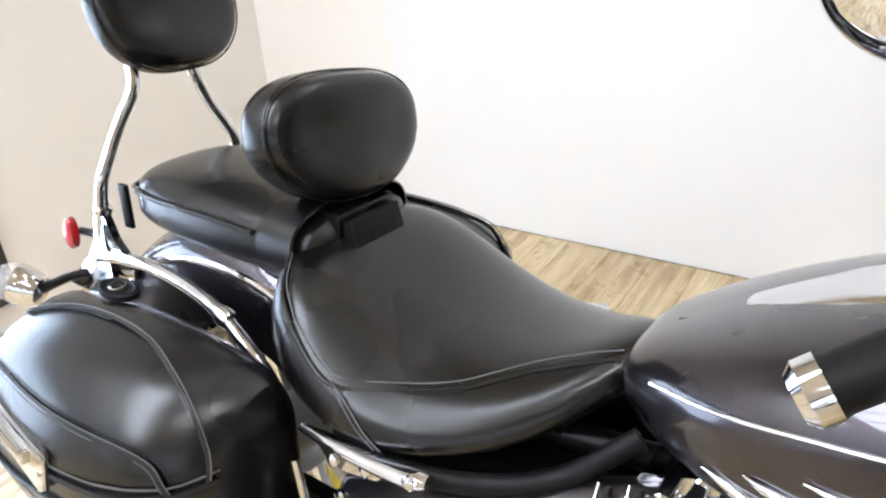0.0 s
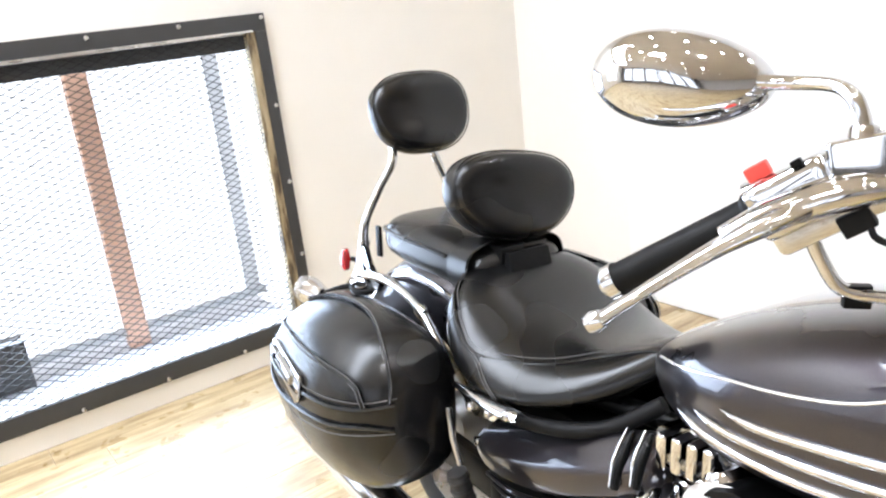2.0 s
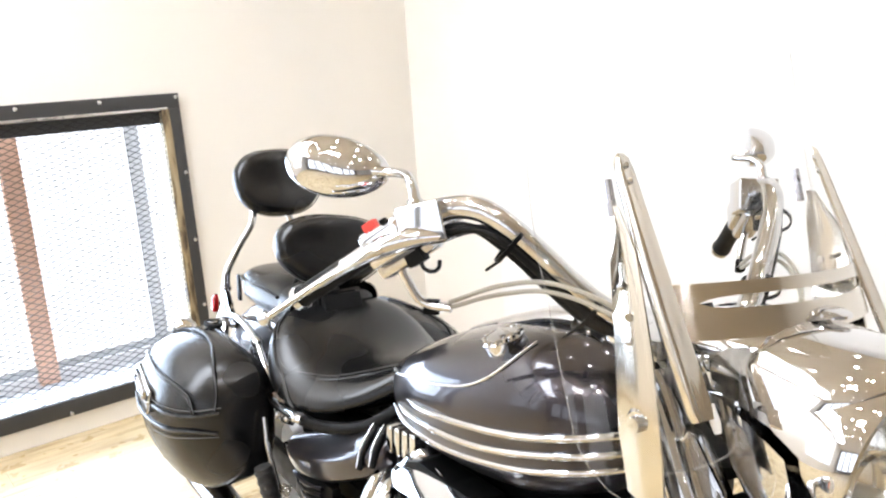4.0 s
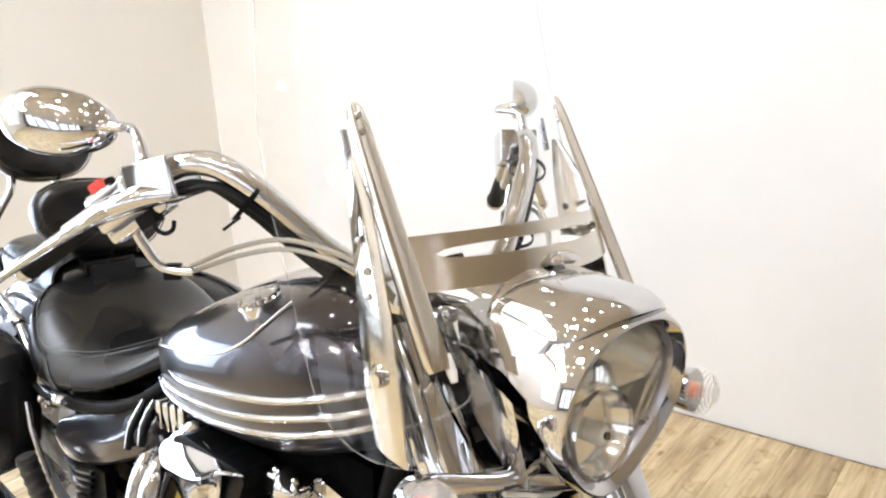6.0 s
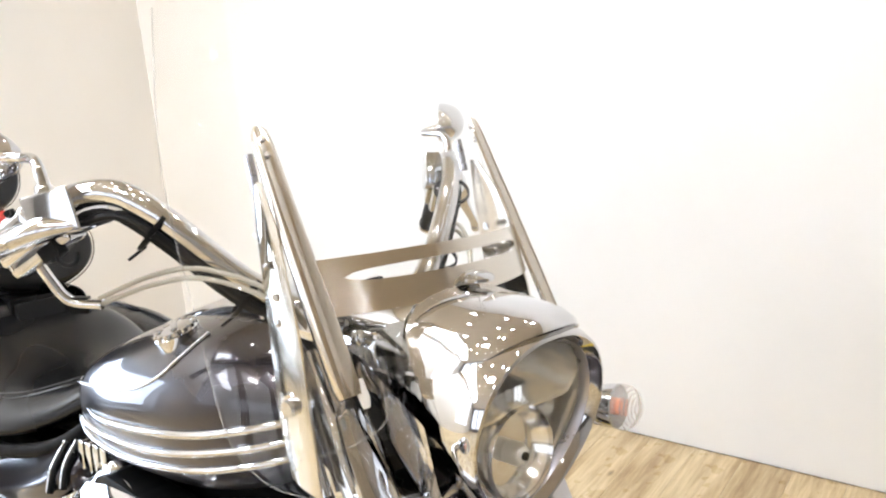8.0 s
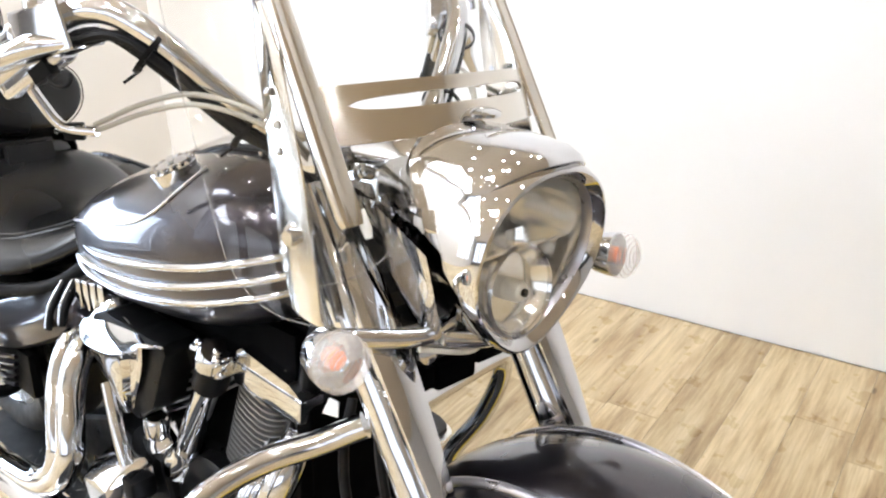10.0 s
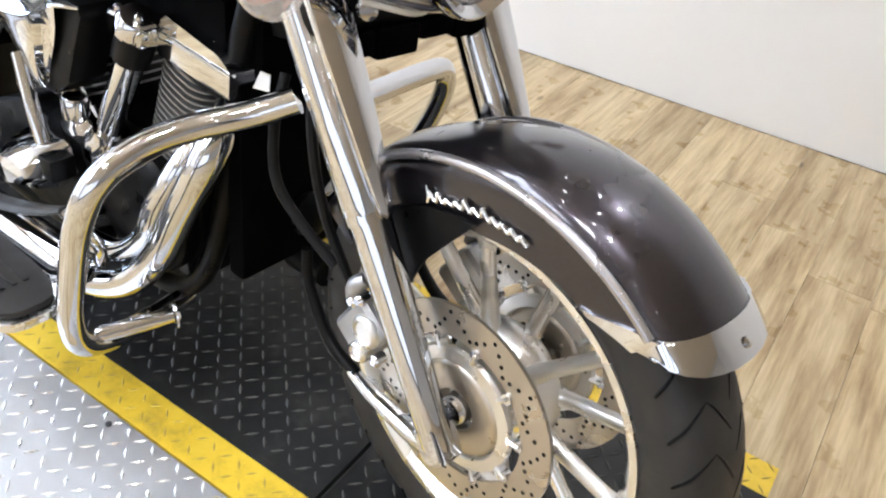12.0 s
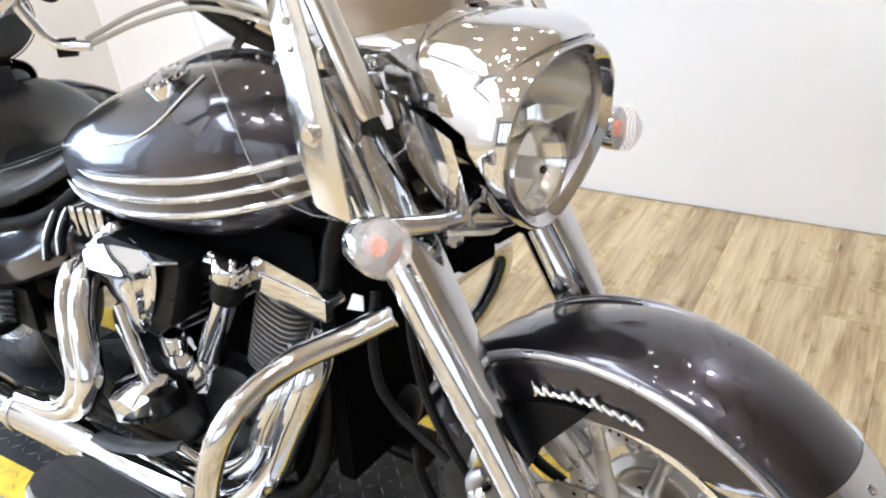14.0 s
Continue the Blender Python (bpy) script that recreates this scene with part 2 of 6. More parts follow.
TUBE_GLOW.node_tree.links.new(_e.outputs[0], TUBE_GLOW.node_tree.nodes["Material Output"].inputs[0])

# ---------------------------------------------------------------- mesh helpers


def mesh_of(name, bm, material, smooth=True):
    bmesh.ops.recalc_face_normals(bm, faces=bm.faces)
    me = bpy.data.meshes.new(name)
    bm.to_mesh(me)
    bm.free()
    if smooth:
        me.polygons.foreach_set("use_smooth", [True] * len(me.polygons))
        me.set_sharp_from_angle(angle=radians(38))
    if material:
        me.materials.append(material)
    return me


def part(name, bm, material, parent, label="", smooth=True, m=None):
    """Links a bmesh as one mesh object under a thing or a part."""
    ob = new(name, mesh_of(name, bm, material, smooth))
    ob.parent = parent
    if m is not None:
        ob.matrix_basis = m
    return tagged(ob, label)


def thing(name, label, category, m=None, group="", kind=""):
    ob = new(name)
    ob.empty_display_size = 0.1
    if m is not None:
        ob.matrix_basis = m
    return tagged(ob, label, category, group, kind)


def solid(name, bm, material, label, category, kind="", m=None, smooth=True, group=""):
    ob = new(name, mesh_of(name, bm, material, smooth))
    if m is not None:
        ob.matrix_basis = m
    return tagged(ob, label, category, group, kind)


def box(lo, hi, bevel=0.0, bm=None, seg=2, m=None):
    bm = bm or bmesh.new()
    g = bmesh.ops.create_cube(bm, size=1)["verts"]
    for v in g:
        v.co = Vector([lo[i] + (v.co[i] + 0.5) * (hi[i] - lo[i]) for i in range(3)])
    if bevel:
        es = list({e for v in g for e in v.link_edges})
        r = bmesh.ops.bevel(bm, geom=es, offset=bevel, segments=seg, profile=0.7, affect="EDGES")
        g = list({v for f in r["faces"] for v in f.verts} | {v for v in g if v.is_valid})
    if m is not None:
        bmesh.ops.transform(bm, matrix=m, verts=g)
    return bm


def skin(rings, closed=True, caps=True, bm=None):
    """A surface through rings of equal length."""
    bm = bm or bmesh.new()
    vs = [[bm.verts.new(p) for p in r] for r in rings]
    n = len(rings[0])
    for a, b in zip(vs, vs[1:]):
        for i in range(n if closed else n - 1):
            j = (i + 1) % n
            bm.faces.new((a[i], a[j], b[j], b[i]))
    if caps and closed:
        bm.faces.new(list(reversed(vs[0])))
        bm.faces.new(vs[-1])
    return bm


def spline(pts, n=8):
    """Catmull-Rom through the points."""
    P = [Vector(p) for p in pts]
    P = [P[0] * 2 - P[1]] + P + [P[-1] * 2 - P[-2]]
    out = []
    for i in range(1, len(P) - 2):
        a, b, c, d = P[i - 1:i + 3]
        for k in range(n):
            t = k / n
            out.append(0.5 * (2 * b + (c - a) * t + (2 * a - 5 * b + 4 * c - d) * t * t + (3 * b - a - 3 * c + d) * t ** 3))
    out.append(P[-2])
    return out


def tube(pts, r, seg=12, smooth=0, bm=None, flat=1.0, caps=True):
    """A tube along points; r is one radius or one for each given point; flat squeezes it across."""
    if smooth:
        rs = list(r) if hasattr(r, "__len__") else [r] * len(pts)
        rs = [v.x for v in spline([(q, 0, 0) for q in rs], smooth)]
        pts = spline(pts, smooth)
    else:
        pts = [Vector(p) for p in pts]
        rs = list(r) if hasattr(r, "__len__") else [r] * len(pts)
    rings, u = [], None
    for i, p in enumerate(pts):
        d = (pts[min(i + 1, len(pts) - 1)] - pts[max(i - 1, 0)]).normalized()
        if u is None:
            u = d.cross(Vector((0, 0, 1) if abs(d.z) < 0.9 else (1, 0, 0))).normalized()
        u = (u - d * u.dot(d)).normalized()
        w = d.cross(u)
        rings.append([p + (u * math.cos(a) + w * (math.sin(a) * flat)) * rs[i] for a in [2 * math.pi * k / seg for k in range(seg)]])
    return skin(rings, True, caps, bm)


def lathe(profile, seg=32, m=None, bm=None, close=False):
    """Turns (radius, height) pairs round z, then moves by m."""
    bm = bm or bmesh.new()
    m = m or Matrix()
    rings = [[m @ Vector((r * math.cos(a), r * math.sin(a), h)) for a in [2 * math.pi * k / seg for k in range(seg)]] for r, h in profile]
    if close:
        rings.append(rings[0])
        vs = [[bm.verts.new(p) for p in r] for r in rings[:-1]]
        vs.append(vs[0])
        for a, b in zip(vs, vs[1:]):
            for i in range(seg):
                j = (i + 1) % seg
                bm.faces.new((a[i], a[j], b[j], b[i]))
        return bm
    return skin(rings, True, True, bm)


def prism(outline, depth, m=None, bevel=0.0, bm=None, seg=2):
    """A flat outline (x, y) raised by depth along z, then moved by m."""
    own = bmesh.new()
    lo = [own.verts.new((x, y, 0)) for x, y in outline]
    hi = [own.verts.new((x, y, depth)) for x, y in outline]
    own.faces.new(list(reversed(lo)))
    own.faces.new(hi)
    n = len(outline)
    for i in range(n):
        own.faces.new((lo[i], lo[(i + 1) % n], hi[(i + 1) % n], hi[i]))
    if bevel:
        bmesh.ops.bevel(own, geom=list(own.edges), offset=bevel, segments=seg, profile=0.7, affect="EDGES")
    if m is not None:
        bmesh.ops.transform(own, matrix=m, verts=own.verts)
    if bm is None:
        return own
    tmp = bpy.data.meshes.new("tmp")
    own.to_mesh(tmp)
    own.free()
    bm.from_mesh(tmp)
    bpy.data.meshes.remove(tmp)
    return bm


def oval(x, y0, z0, a, up, down, n=2.3, count=28, flat=0.0):
    """A ring across x: half width a, heights up and down, squareness n."""
    out = []
    for k in range(count):
        t = 2 * math.pi * k / count
        c, s = math.cos(t), math.sin(t)
        yy = a * math.copysign(abs(c) ** (2 / n), c)
        zz = (up if s > 0 else down) * math.copysign(abs(s) ** (2 / n), s)
        out.append(Vector((x, y0 + yy, z0 + zz)))
    return out


def soften(ob, levels=1):
    s = ob.modifiers.new("smooth", "SUBSURF")
    s.levels = s.render_levels = levels
    return ob


AX_Y = Matrix.Rotation(radians(90), 4, "X")   # z of a lathe to -y


def along(p, d):
    """A frame at p whose z runs along d."""
    return Matrix.Translation(p) @ Vector(d).to_track_quat("Z", "Y").to_matrix().to_4x4()

# ---------------------------------------------------------------- the room
FLOOR = -0.035
WALL_Y, WALL_X = 1.715, -3.175
EAST, SOUTH, TOP = 6.0, -7.5, 3.2

bm = bmesh.new()
box((WALL_X - 1.2, SOUTH - 0.2, FLOOR - 0.2), (EAST + 0.2, WALL_Y + 0.2, FLOOR - 0.006), bm=bm)
floor_ob = solid("floor", bm, FRAMEWOOD, "dark subfloor under wood-look planks", "floor", "structure", smooth=False)

bm = bmesh.new()
box((-2.53, WALL_Y, FLOOR), (EAST, WALL_Y + 0.15, TOP), bm=bm)
wall_north = solid("wall_north", bm, PANEL, "smooth white painted wall behind the motorcycle", "wall", "structure", smooth=False)
bm = bmesh.new()
box((WALL_X - 0.15, WALL_Y + 0.012, FLOOR), (-2.53, WALL_Y + 0.15, TOP), bm=bm)
solid("wall_north_return", bm, WALL, "warm white wall strip beside the corner", "wall", "structure", smooth=False)

# west wall with the wide low opening
WIN_Y0, WIN_Y1, WIN_Z0, WIN_Z1 = -1.42, 0.415, 0.125, 1.25
bm = bmesh.new()
box((WALL_X - 0.14, WIN_Y1, FLOOR), (WALL_X, WALL_Y + 0.012, TOP), bm=bm)
box((WALL_X - 0.14, SOUTH, FLOOR), (WALL_X, -5.2, TOP), bm=bm)
box((WALL_X - 0.14, -5.2, FLOOR), (WALL_X, -2.6, 0.6), bm=bm)
box((WALL_X - 0.14, -5.2, 3.0), (WALL_X, -2.6, TOP), bm=bm)
box((WALL_X - 0.14, -3.95, 0.6), (WALL_X, -3.85, 3.0), bm=bm)
box((WALL_X - 0.14, -2.6, FLOOR), (WALL_X, WIN_Y0, TOP), bm=bm)
box((WALL_X - 0.14, WIN_Y0, WIN_Z1), (WALL_X, WIN_Y1, TOP), bm=bm)
box((WALL_X - 0.14, WIN_Y0, FLOOR), (WALL_X, WIN_Y1, WIN_Z0), bm=bm)
solid("wall_west", bm, WALL, "warm white wall with a wide low meshed opening", "wall", "structure", smooth=False)
# unseen shop-front wall, added for reflections: tall panes between dark piers
PANES = [(-2.7 + 1.35 * k, -2.7 + 1.35 * k + 1.15) for k in range(6)]
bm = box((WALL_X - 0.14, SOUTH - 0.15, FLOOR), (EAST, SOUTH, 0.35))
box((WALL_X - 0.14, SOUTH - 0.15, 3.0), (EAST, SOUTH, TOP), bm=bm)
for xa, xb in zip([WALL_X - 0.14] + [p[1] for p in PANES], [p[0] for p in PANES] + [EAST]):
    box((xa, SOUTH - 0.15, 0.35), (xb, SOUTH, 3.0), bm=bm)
solid("wall_south", bm, DIM, "unseen dark grey wall with tall daylit openings", "wall", "structure", smooth=False)
# unseen wall, its paint kept pale to brighten the headlamp reflector
bm = box((EAST, SOUTH, FLOOR), (EAST + 0.15, WALL_Y + 0.15, TOP))
solid("wall_east", bm, EAST_PAINT, "unseen plain pale grey wall", "wall", "structure", smooth=False)
bm = box((WALL_X - 0.14, SOUTH - 0.15, TOP), (EAST + 0.15, WALL_Y + 0.15, TOP + 0.15))
solid("ceiling", bm, CEIL, "brown boarded showroom ceiling", "ceiling", "structure", smooth=False)

SPOT_GLOW = TUBE_GLOW.copy()
SPOT_GLOW.name = "spot_lamp_glow"
SPOT_GLOW.node_tree.nodes["Emission"].inputs[1].default_value = 2700.0
for lx, ly in ((0.55, 1.42), (0.48, -0.74)):
    sp = thing("spot_lamp", "small bright white spot lamp fixed under the ceiling", "ceiling lamp", pose(lx, ly, TOP), "ceiling spot lamps")
    part("housing", lathe([(0.060, 0.0), (0.058, -0.05), (0.043, -0.054), (0.040, -0.03)], 16), WHITE, sp)
    part("bulb", lathe([(0.037, -0.031), (0.037, -0.034), (0.02, -0.040), (0.003, -0.041)], 12), SPOT_GLOW, sp, "glowing white bulb")

# long skylight over the window side
PANE_GLOW = OUTSIDE.copy()
PANE_GLOW.name = "skylight_daylight"
PANE_GLOW.node_tree.nodes["Emission"].inputs[0].default_value = (0.92, 0.97, 1.06, 1)
PANE_GLOW.node_tree.nodes["Emission"].inputs[1].default_value = 25.0
sky_win = thing("skylight", "long white-framed skylight full of daylight", "skylight", pose(-2.45, -1.95, TOP))
for k in range(-4, 2):
    part("pane", box((-0.46, k * 0.74 + 0.03, -0.016), (0.46, k * 0.74 + 0.71, -0.010)), PANE_GLOW, sky_win, "bright daylit pane", smooth=False)
for k in range(-4, 3):
    part("cross_rail", box((-0.50, k * 0.74 - 0.03, -0.03), (0.50, k * 0.74 + 0.03, 0.0), 0.004), WHITE, sky_win)
for s in (-1, 1):
    part("side_rail", box((s * 0.48 - 0.02, -2.99, -0.032), (s * 0.48 + 0.02, 1.51, 0.0), 0.004), WHITE, sky_win)

# round lamps in rows under the ceiling, with a few short tubes
lamp = None
for lx in (-1.75, -0.9, 0.0, 0.85, 1.7, 2.7):
    for ly in (-5.6, -4.4, -3.3, -2.3, -1.5, -0.7, 0.3, 1.3):
        if lx > 0.5 and ly > -1.6 or ly < -4.0 and lx < 0.5:
            continue
        m = pose(lx + 0.2 * math.sin(ly * 5), ly, TOP)
        if lamp is None:
            lamp = thing("ceiling_lamp", "round white downlight fixed under the ceiling", "ceiling lamp", m, "ceiling downlights")
            part("housing", lathe([(0.055, 0.0), (0.052, -0.03), (0.040, -0.034), (0.037, -0.02)], 16), WHITE, lamp)
            part("diffuser", lathe([(0.036, -0.021), (0.036, -0.024), (0.02, -0.028), (0.003, -0.029)], 10), TUBE_GLOW, lamp, "glowing white diffuser")
        else:
            copy_thing(lamp, m)
for lx, ly in ((-0.35, -1.55), (-0.35, -1.70), (-0.35, -1.85)):
    tb = thing("tube_lamp", "short white tube lamp under the ceiling", "ceiling lamp", pose(lx, ly, TOP), "ceiling tube lamps")
    part("housing", box((-0.32, -0.03, -0.04), (0.32, 0.03, 0), 0.006), WHITE, tb)
    part("tube", tube([(-0.30, 0, -0.055), (0.30, 0, -0.055)], 0.012, 10), TUBE_GLOW, tb, "glowing lamp tube")
# window: steel frame, wooden reveal, expanded metal mesh, post and glare behind
win = thing("window_1", "wide meshed opening in a bolted black steel frame", "window", kind="structure")
part("frame_rail", box((WALL_X, WIN_Y0 - 0.07, WIN_Z1 + 0.005), (WALL_X + 0.016, WIN_Y1 + 0.075, WIN_Z1 + 0.068), 0.003), IRON, win)
part("frame_rail", box((WALL_X, WIN_Y0 - 0.07, WIN_Z0 - 0.072), (WALL_X + 0.016, WIN_Y1 + 0.075, WIN_Z0 - 0.002), 0.003), IRON, win)
part("frame_stile", box((WALL_X, WIN_Y1 + 0.030, WIN_Z0 - 0.002), (WALL_X + 0.016, WIN_Y1 + 0.075, WIN_Z1 + 0.005), 0.003), IRON, win)
part("frame_stile", box((WALL_X, WIN_Y0 - 0.07, WIN_Z0 - 0.002), (WALL_X + 0.016, WIN_Y0 - 0.02, WIN_Z1 + 0.005), 0.003), IRON, win)
part("reveal_board", box((WALL_X - 0.03, WIN_Y1 - 0.004, WIN_Z0 - 0.002), (WALL_X + 0.012, WIN_Y1 + 0.030, WIN_Z1 + 0.005), 0.002), FRAMEWOOD, win, "rough weathered wooden reveal board")
part("reveal_board", box((WALL_X - 0.03, WIN_Y0 - 0.02, WIN_Z0 - 0.002), (WALL_X + 0.008, WIN_Y0 + 0.01, WIN_Z1 + 0.005), 0.002), FRAMEWOOD, win, "rough weathered wooden reveal board")
part("trim_strip", box((WALL_X + 0.016, WIN_Y0, WIN_Z1 + 0.004), (WALL_X + 0.022, WIN_Y1 + 0.02, WIN_Z1 + 0.012), 0.001), ALLOY, win, "bright metal strip")
bolt_me = mesh_of("bolt", lathe([(0.0085, 0), (0.0085, 0.002), (0.0065, 0.005), (0.002, 0.0065)], 12), ALLOY)
for by, bz in [(0.478, 1.303), (0.168, 1.302), (-0.138, 1.301), (-0.44, 1.301), (-0.74, 1.301), (-1.04, 1.301), (-1.34, 1.301),
               (0.478, 0.98), (0.478, 0.682), (0.478, 0.383), (0.476, 0.066),
               (0.168, 0.063), (-0.136, 0.063), (-0.44, 0.063), (-0.74, 0.063), (-1.04, 0.063), (-1.34, 0.063)]:
    b = new("bolt", bolt_me)
    b.parent = win
    b.matrix_basis = Matrix.Translation((WALL_X + 0.016, by, bz)) @ Matrix.Rotation(radians(90), 4, "Y")
# expanded metal: staggered diamonds of thin strands
bm = bmesh.new()
DW, DH, SW = 0.054, 0.0122, 0.0014
rows, cols = int((WIN_Z1 - WIN_Z0) / DH) + 1, int((WIN_Y1 - WIN_Y0) / (DW / 2)) + 1
def strand(bm, p, q):
    d = (q - p).normalized()
    w = Vector((0, -d.z, d.y)) * SW
    x = Vector((0.0016, 0, 0))
    v = [bm.verts.new(p + w - x), bm.verts.new(p + w + x), bm.verts.new(p - w + x), bm.verts.new(p - w - x)]
    u = [bm.verts.new(q + w - x), bm.verts.new(q + w + x), bm.verts.new(q - w + x), bm.verts.new(q - w - x)]
    for a in range(4):
        bm.faces.new((v[a], v[(a + 1) % 4], u[(a + 1) % 4], u[a]))
for r in range(rows):
    for c in range(cols):
        y, zz = WIN_Y0 + c * DW / 2, WIN_Z0 + r * DH
        if zz + DH > WIN_Z1 + 0.004 or y + DW / 2 > WIN_Y1 + 0.004:
            continue
        up = (c + r) % 2 == 0
        strand(bm, Vector((WALL_X + 0.004, y, zz if up else zz + DH)), Vector((WALL_X + 0.004, y + DW / 2, zz + DH if up else zz)))
tagged(part("mesh_panel", bm, MESH_STEEL, win, "dark grey expanded metal mesh", smooth=False), kind="stuff")
part("lintel", box((WALL_X - 0.136, WIN_Y0 + 0.003, WIN_Z1 - 0.055), (WALL_X - 0.02, WIN_Y1 - 0.003, WIN_Z1 - 0.003), 0.003), IRON, win, "dark steel lintel")
# ledge, post and back frame beyond the mesh
part("sill", box((WALL_X - 0.42, WIN_Y0, WIN_Z0 - 0.12), (WALL_X - 0.002, WIN_Y1 - 0.002, WIN_Z0 - 0.004), 0.004), PALE, win, "pale window ledge")
part("back_rail", box((WALL_X - 0.30, WIN_Y0, WIN_Z0 + 0.045), (WALL_X - 0.27, WIN_Y1, WIN_Z0 + 0.075), 0.003), CAST, win)
part("back_stile", box((WALL_X - 0.30, 0.335, WIN_Z0 + 0.06), (WALL_X - 0.28, 0.395, WIN_Z1), 0.003), PALE, win, "pale grey back stile")
solid("wooden_post", box((WALL_X - 0.31, -0.185, WIN_Z0 - 0.004), (WALL_X - 0.25, -0.105, WIN_Z1 + 0.05), 0.004), RUST, "orange-brown wooden post standing behind the mesh", "post")
solid("dark_box", box((WALL_X - 0.30, -0.72, WIN_Z0 - 0.004), (WALL_X - 0.2, -0.54, 0.30), 0.006), IRON, "small dark box on the window ledge", "box")
solid("backdrop", box((WALL_X - 0.62, WIN_Y0 - 0.8, FLOOR - 0.1), (WALL_X - 0.60, WIN_Y1 + 0.8, TOP)), OUTSIDE, "white overexposed daylight outside", "backdrop", "backdrop", smooth=False)
solid("backdrop", box((WALL_X - 0.62, SOUTH - 0.6, 0.0), (WALL_X - 0.60, -2.3, TOP + 0.6)), SHOPFRONT, "white overexposed daylight outside", "backdrop", "backdrop", smooth=False)
solid("backdrop", box((-3.2, SOUTH - 0.62, 0.0), (EAST - 0.5, SOUTH - 0.60, TOP + 0.4)), SHOPFRONT, "white overexposed daylight outside", "backdrop", "backdrop", smooth=False)

# lift: black treadplate deck with yellow borders, split across
DECK_Y0, DECK_Y1, DECK_X0, DECK_X1, SEAM = -0.181, 0.425, -1.86, 0.376, -0.217
lift = thing("motorcycle_lift", "low black treadplate lift deck with worn yellow borders", "lift")
def tread(bm, x0, x1, y0, y1, keep=None, pitch=0.029):
    """Raised diamond lugs in alternate directions."""
    n = 0
    i0, i1 = int(x0 / pitch), int(x1 / pitch) + 1
    j0, j1 = int(y0 / pitch) - 1, int(y1 / pitch) + 1
    for i in range(i0, i1):
        for j in range(j0, j1):
            cx, cy = (i + 0.5) * pitch, (j + 0.5) * pitch
            if cx < x0 + 0.012 or cx > x1 - 0.012 or cy < y0 + 0.012 or cy > y1 - 0.012 or (keep and not keep(cx, cy)):
                continue
            a = radians(45) if (i + j) % 2 else radians(-45)
            d, w = Vector((math.cos(a), math.sin(a), 0)), Vector((-math.sin(a), math.cos(a), 0))
            c = Vector((cx, cy, 0))
            L, W, H = 0.0135, 0.0030, 0.0016
            base = [c + d * L, c + w * W, c - d * L, c - w * W]
            v = [bm.verts.new(p) for p in base]
            t1, t2 = bm.verts.new(c + d * L * 0.45 + Vector((0, 0, H))), bm.verts.new(c - d * L * 0.45 + Vector((0, 0, H)))
            bm.faces.new((v[0], v[1], t1)); bm.faces.new((v[1], v[2], t2)); bm.faces.new((v[1], t2, t1))
            bm.faces.new((v[2], v[3], t2)); bm.faces.new((v[3], v[0], t1)); bm.faces.new((v[3], t1, t2))
            n += 1
    return bm
for nm, xa, xb in (("deck_plate", DECK_X0, SEAM - 0.005), ("deck_plate", SEAM + 0.005, DECK_X1)):
    ins = 0.072
    p1 = part(nm, box((xa, DECK_Y0 + ins, -0.012), (xb, DECK_Y1 - ins, 0.0)), PLATE_BLACK, lift, "scuffed black treadplate", smooth=False)
    tagged(part("tread_relief", tread(bmesh.new(), max(xa, -1.6), xb, DECK_Y0 + ins, DECK_Y1 - ins), WORN_LUG, p1, smooth=False), kind="stuff")
    for ya, yb in ((DECK_Y0, DECK_Y0 + ins), (DECK_Y1 - ins, DECK_Y1)):
        p2 = part("border_strip", box((xa, ya, -0.012), (xb, yb, 0.0005)), YELLOW, lift, "worn yellow painted border", smooth=False)
        tagged(part("tread_relief", tread(bmesh.new(), max(xa, -1.6), xb, ya - 0.008, yb + 0.008), WORN_YELLOW, p2, smooth=False), kind="stuff")
    part("edge_skirt", box((xa, DECK_Y0, FLOOR), (xb, DECK_Y0 + 0.006, -0.0125), 0.001), BARESTEEL, lift, "scratched bare steel edge")
    part("edge_skirt", box((xa, DECK_Y1 - 0.006, FLOOR), (xb, DECK_Y1, -0.0125), 0.001), IRON, lift)
part("edge_skirt", box((DECK_X1 - 0.006, DECK_Y0 + 0.006, FLOOR), (DECK_X1, DECK_Y1 - 0.006, -0.0125), 0.001), IRON, lift)
part("under_frame", box((DECK_X0, DECK_Y0 + 0.01, FLOOR), (DECK_X1 - 0.01, DECK_Y1 - 0.01, -0.0125)), IRON, lift)

# round grey treadplate beside the lift
TC, TR = Vector((-0.756, 0.044)), 0.508
turn = thing("turntable", "round grey treadplate turntable flush with the lift", "turntable")
arc = []
a0 = math.asin((DECK_Y0 - 0.004 - TC.y) / TR)
for k in range(65):
    a = a0 + (-math.pi - 2 * a0) * k / 64
    arc.append((TC.x + TR * math.cos(a), TC.y + TR * math.sin(a)))
part("top_plate", prism(arc, 0.012, pose(0, 0, -0.0125)), PLATE_GREY, turn, smooth=False)
lugs = bmesh.new()
tread(lugs, TC.x - TR, TC.x + TR, TC.y - TR, DECK_Y0, lambda x, y: (x - TC.x) ** 2 + (y - TC.y) ** 2 < (TR - 0.012) ** 2, 0.030)
tagged(part("tread_relief", lugs, ALLOY, turn, smooth=False), kind="stuff")
part("rim", skin([[Vector((TC.x + (x - TC.x) * g, TC.y + (y - TC.y) * g, z)) for x, y in arc] for g, z in ((0.985, -0.0125), (0.998, -0.0125), (1.022, FLOOR + 0.003), (1.023, FLOOR), (0.985, FLOOR))]), BARESTEEL, turn, "sloping scratched steel rim", smooth=True)
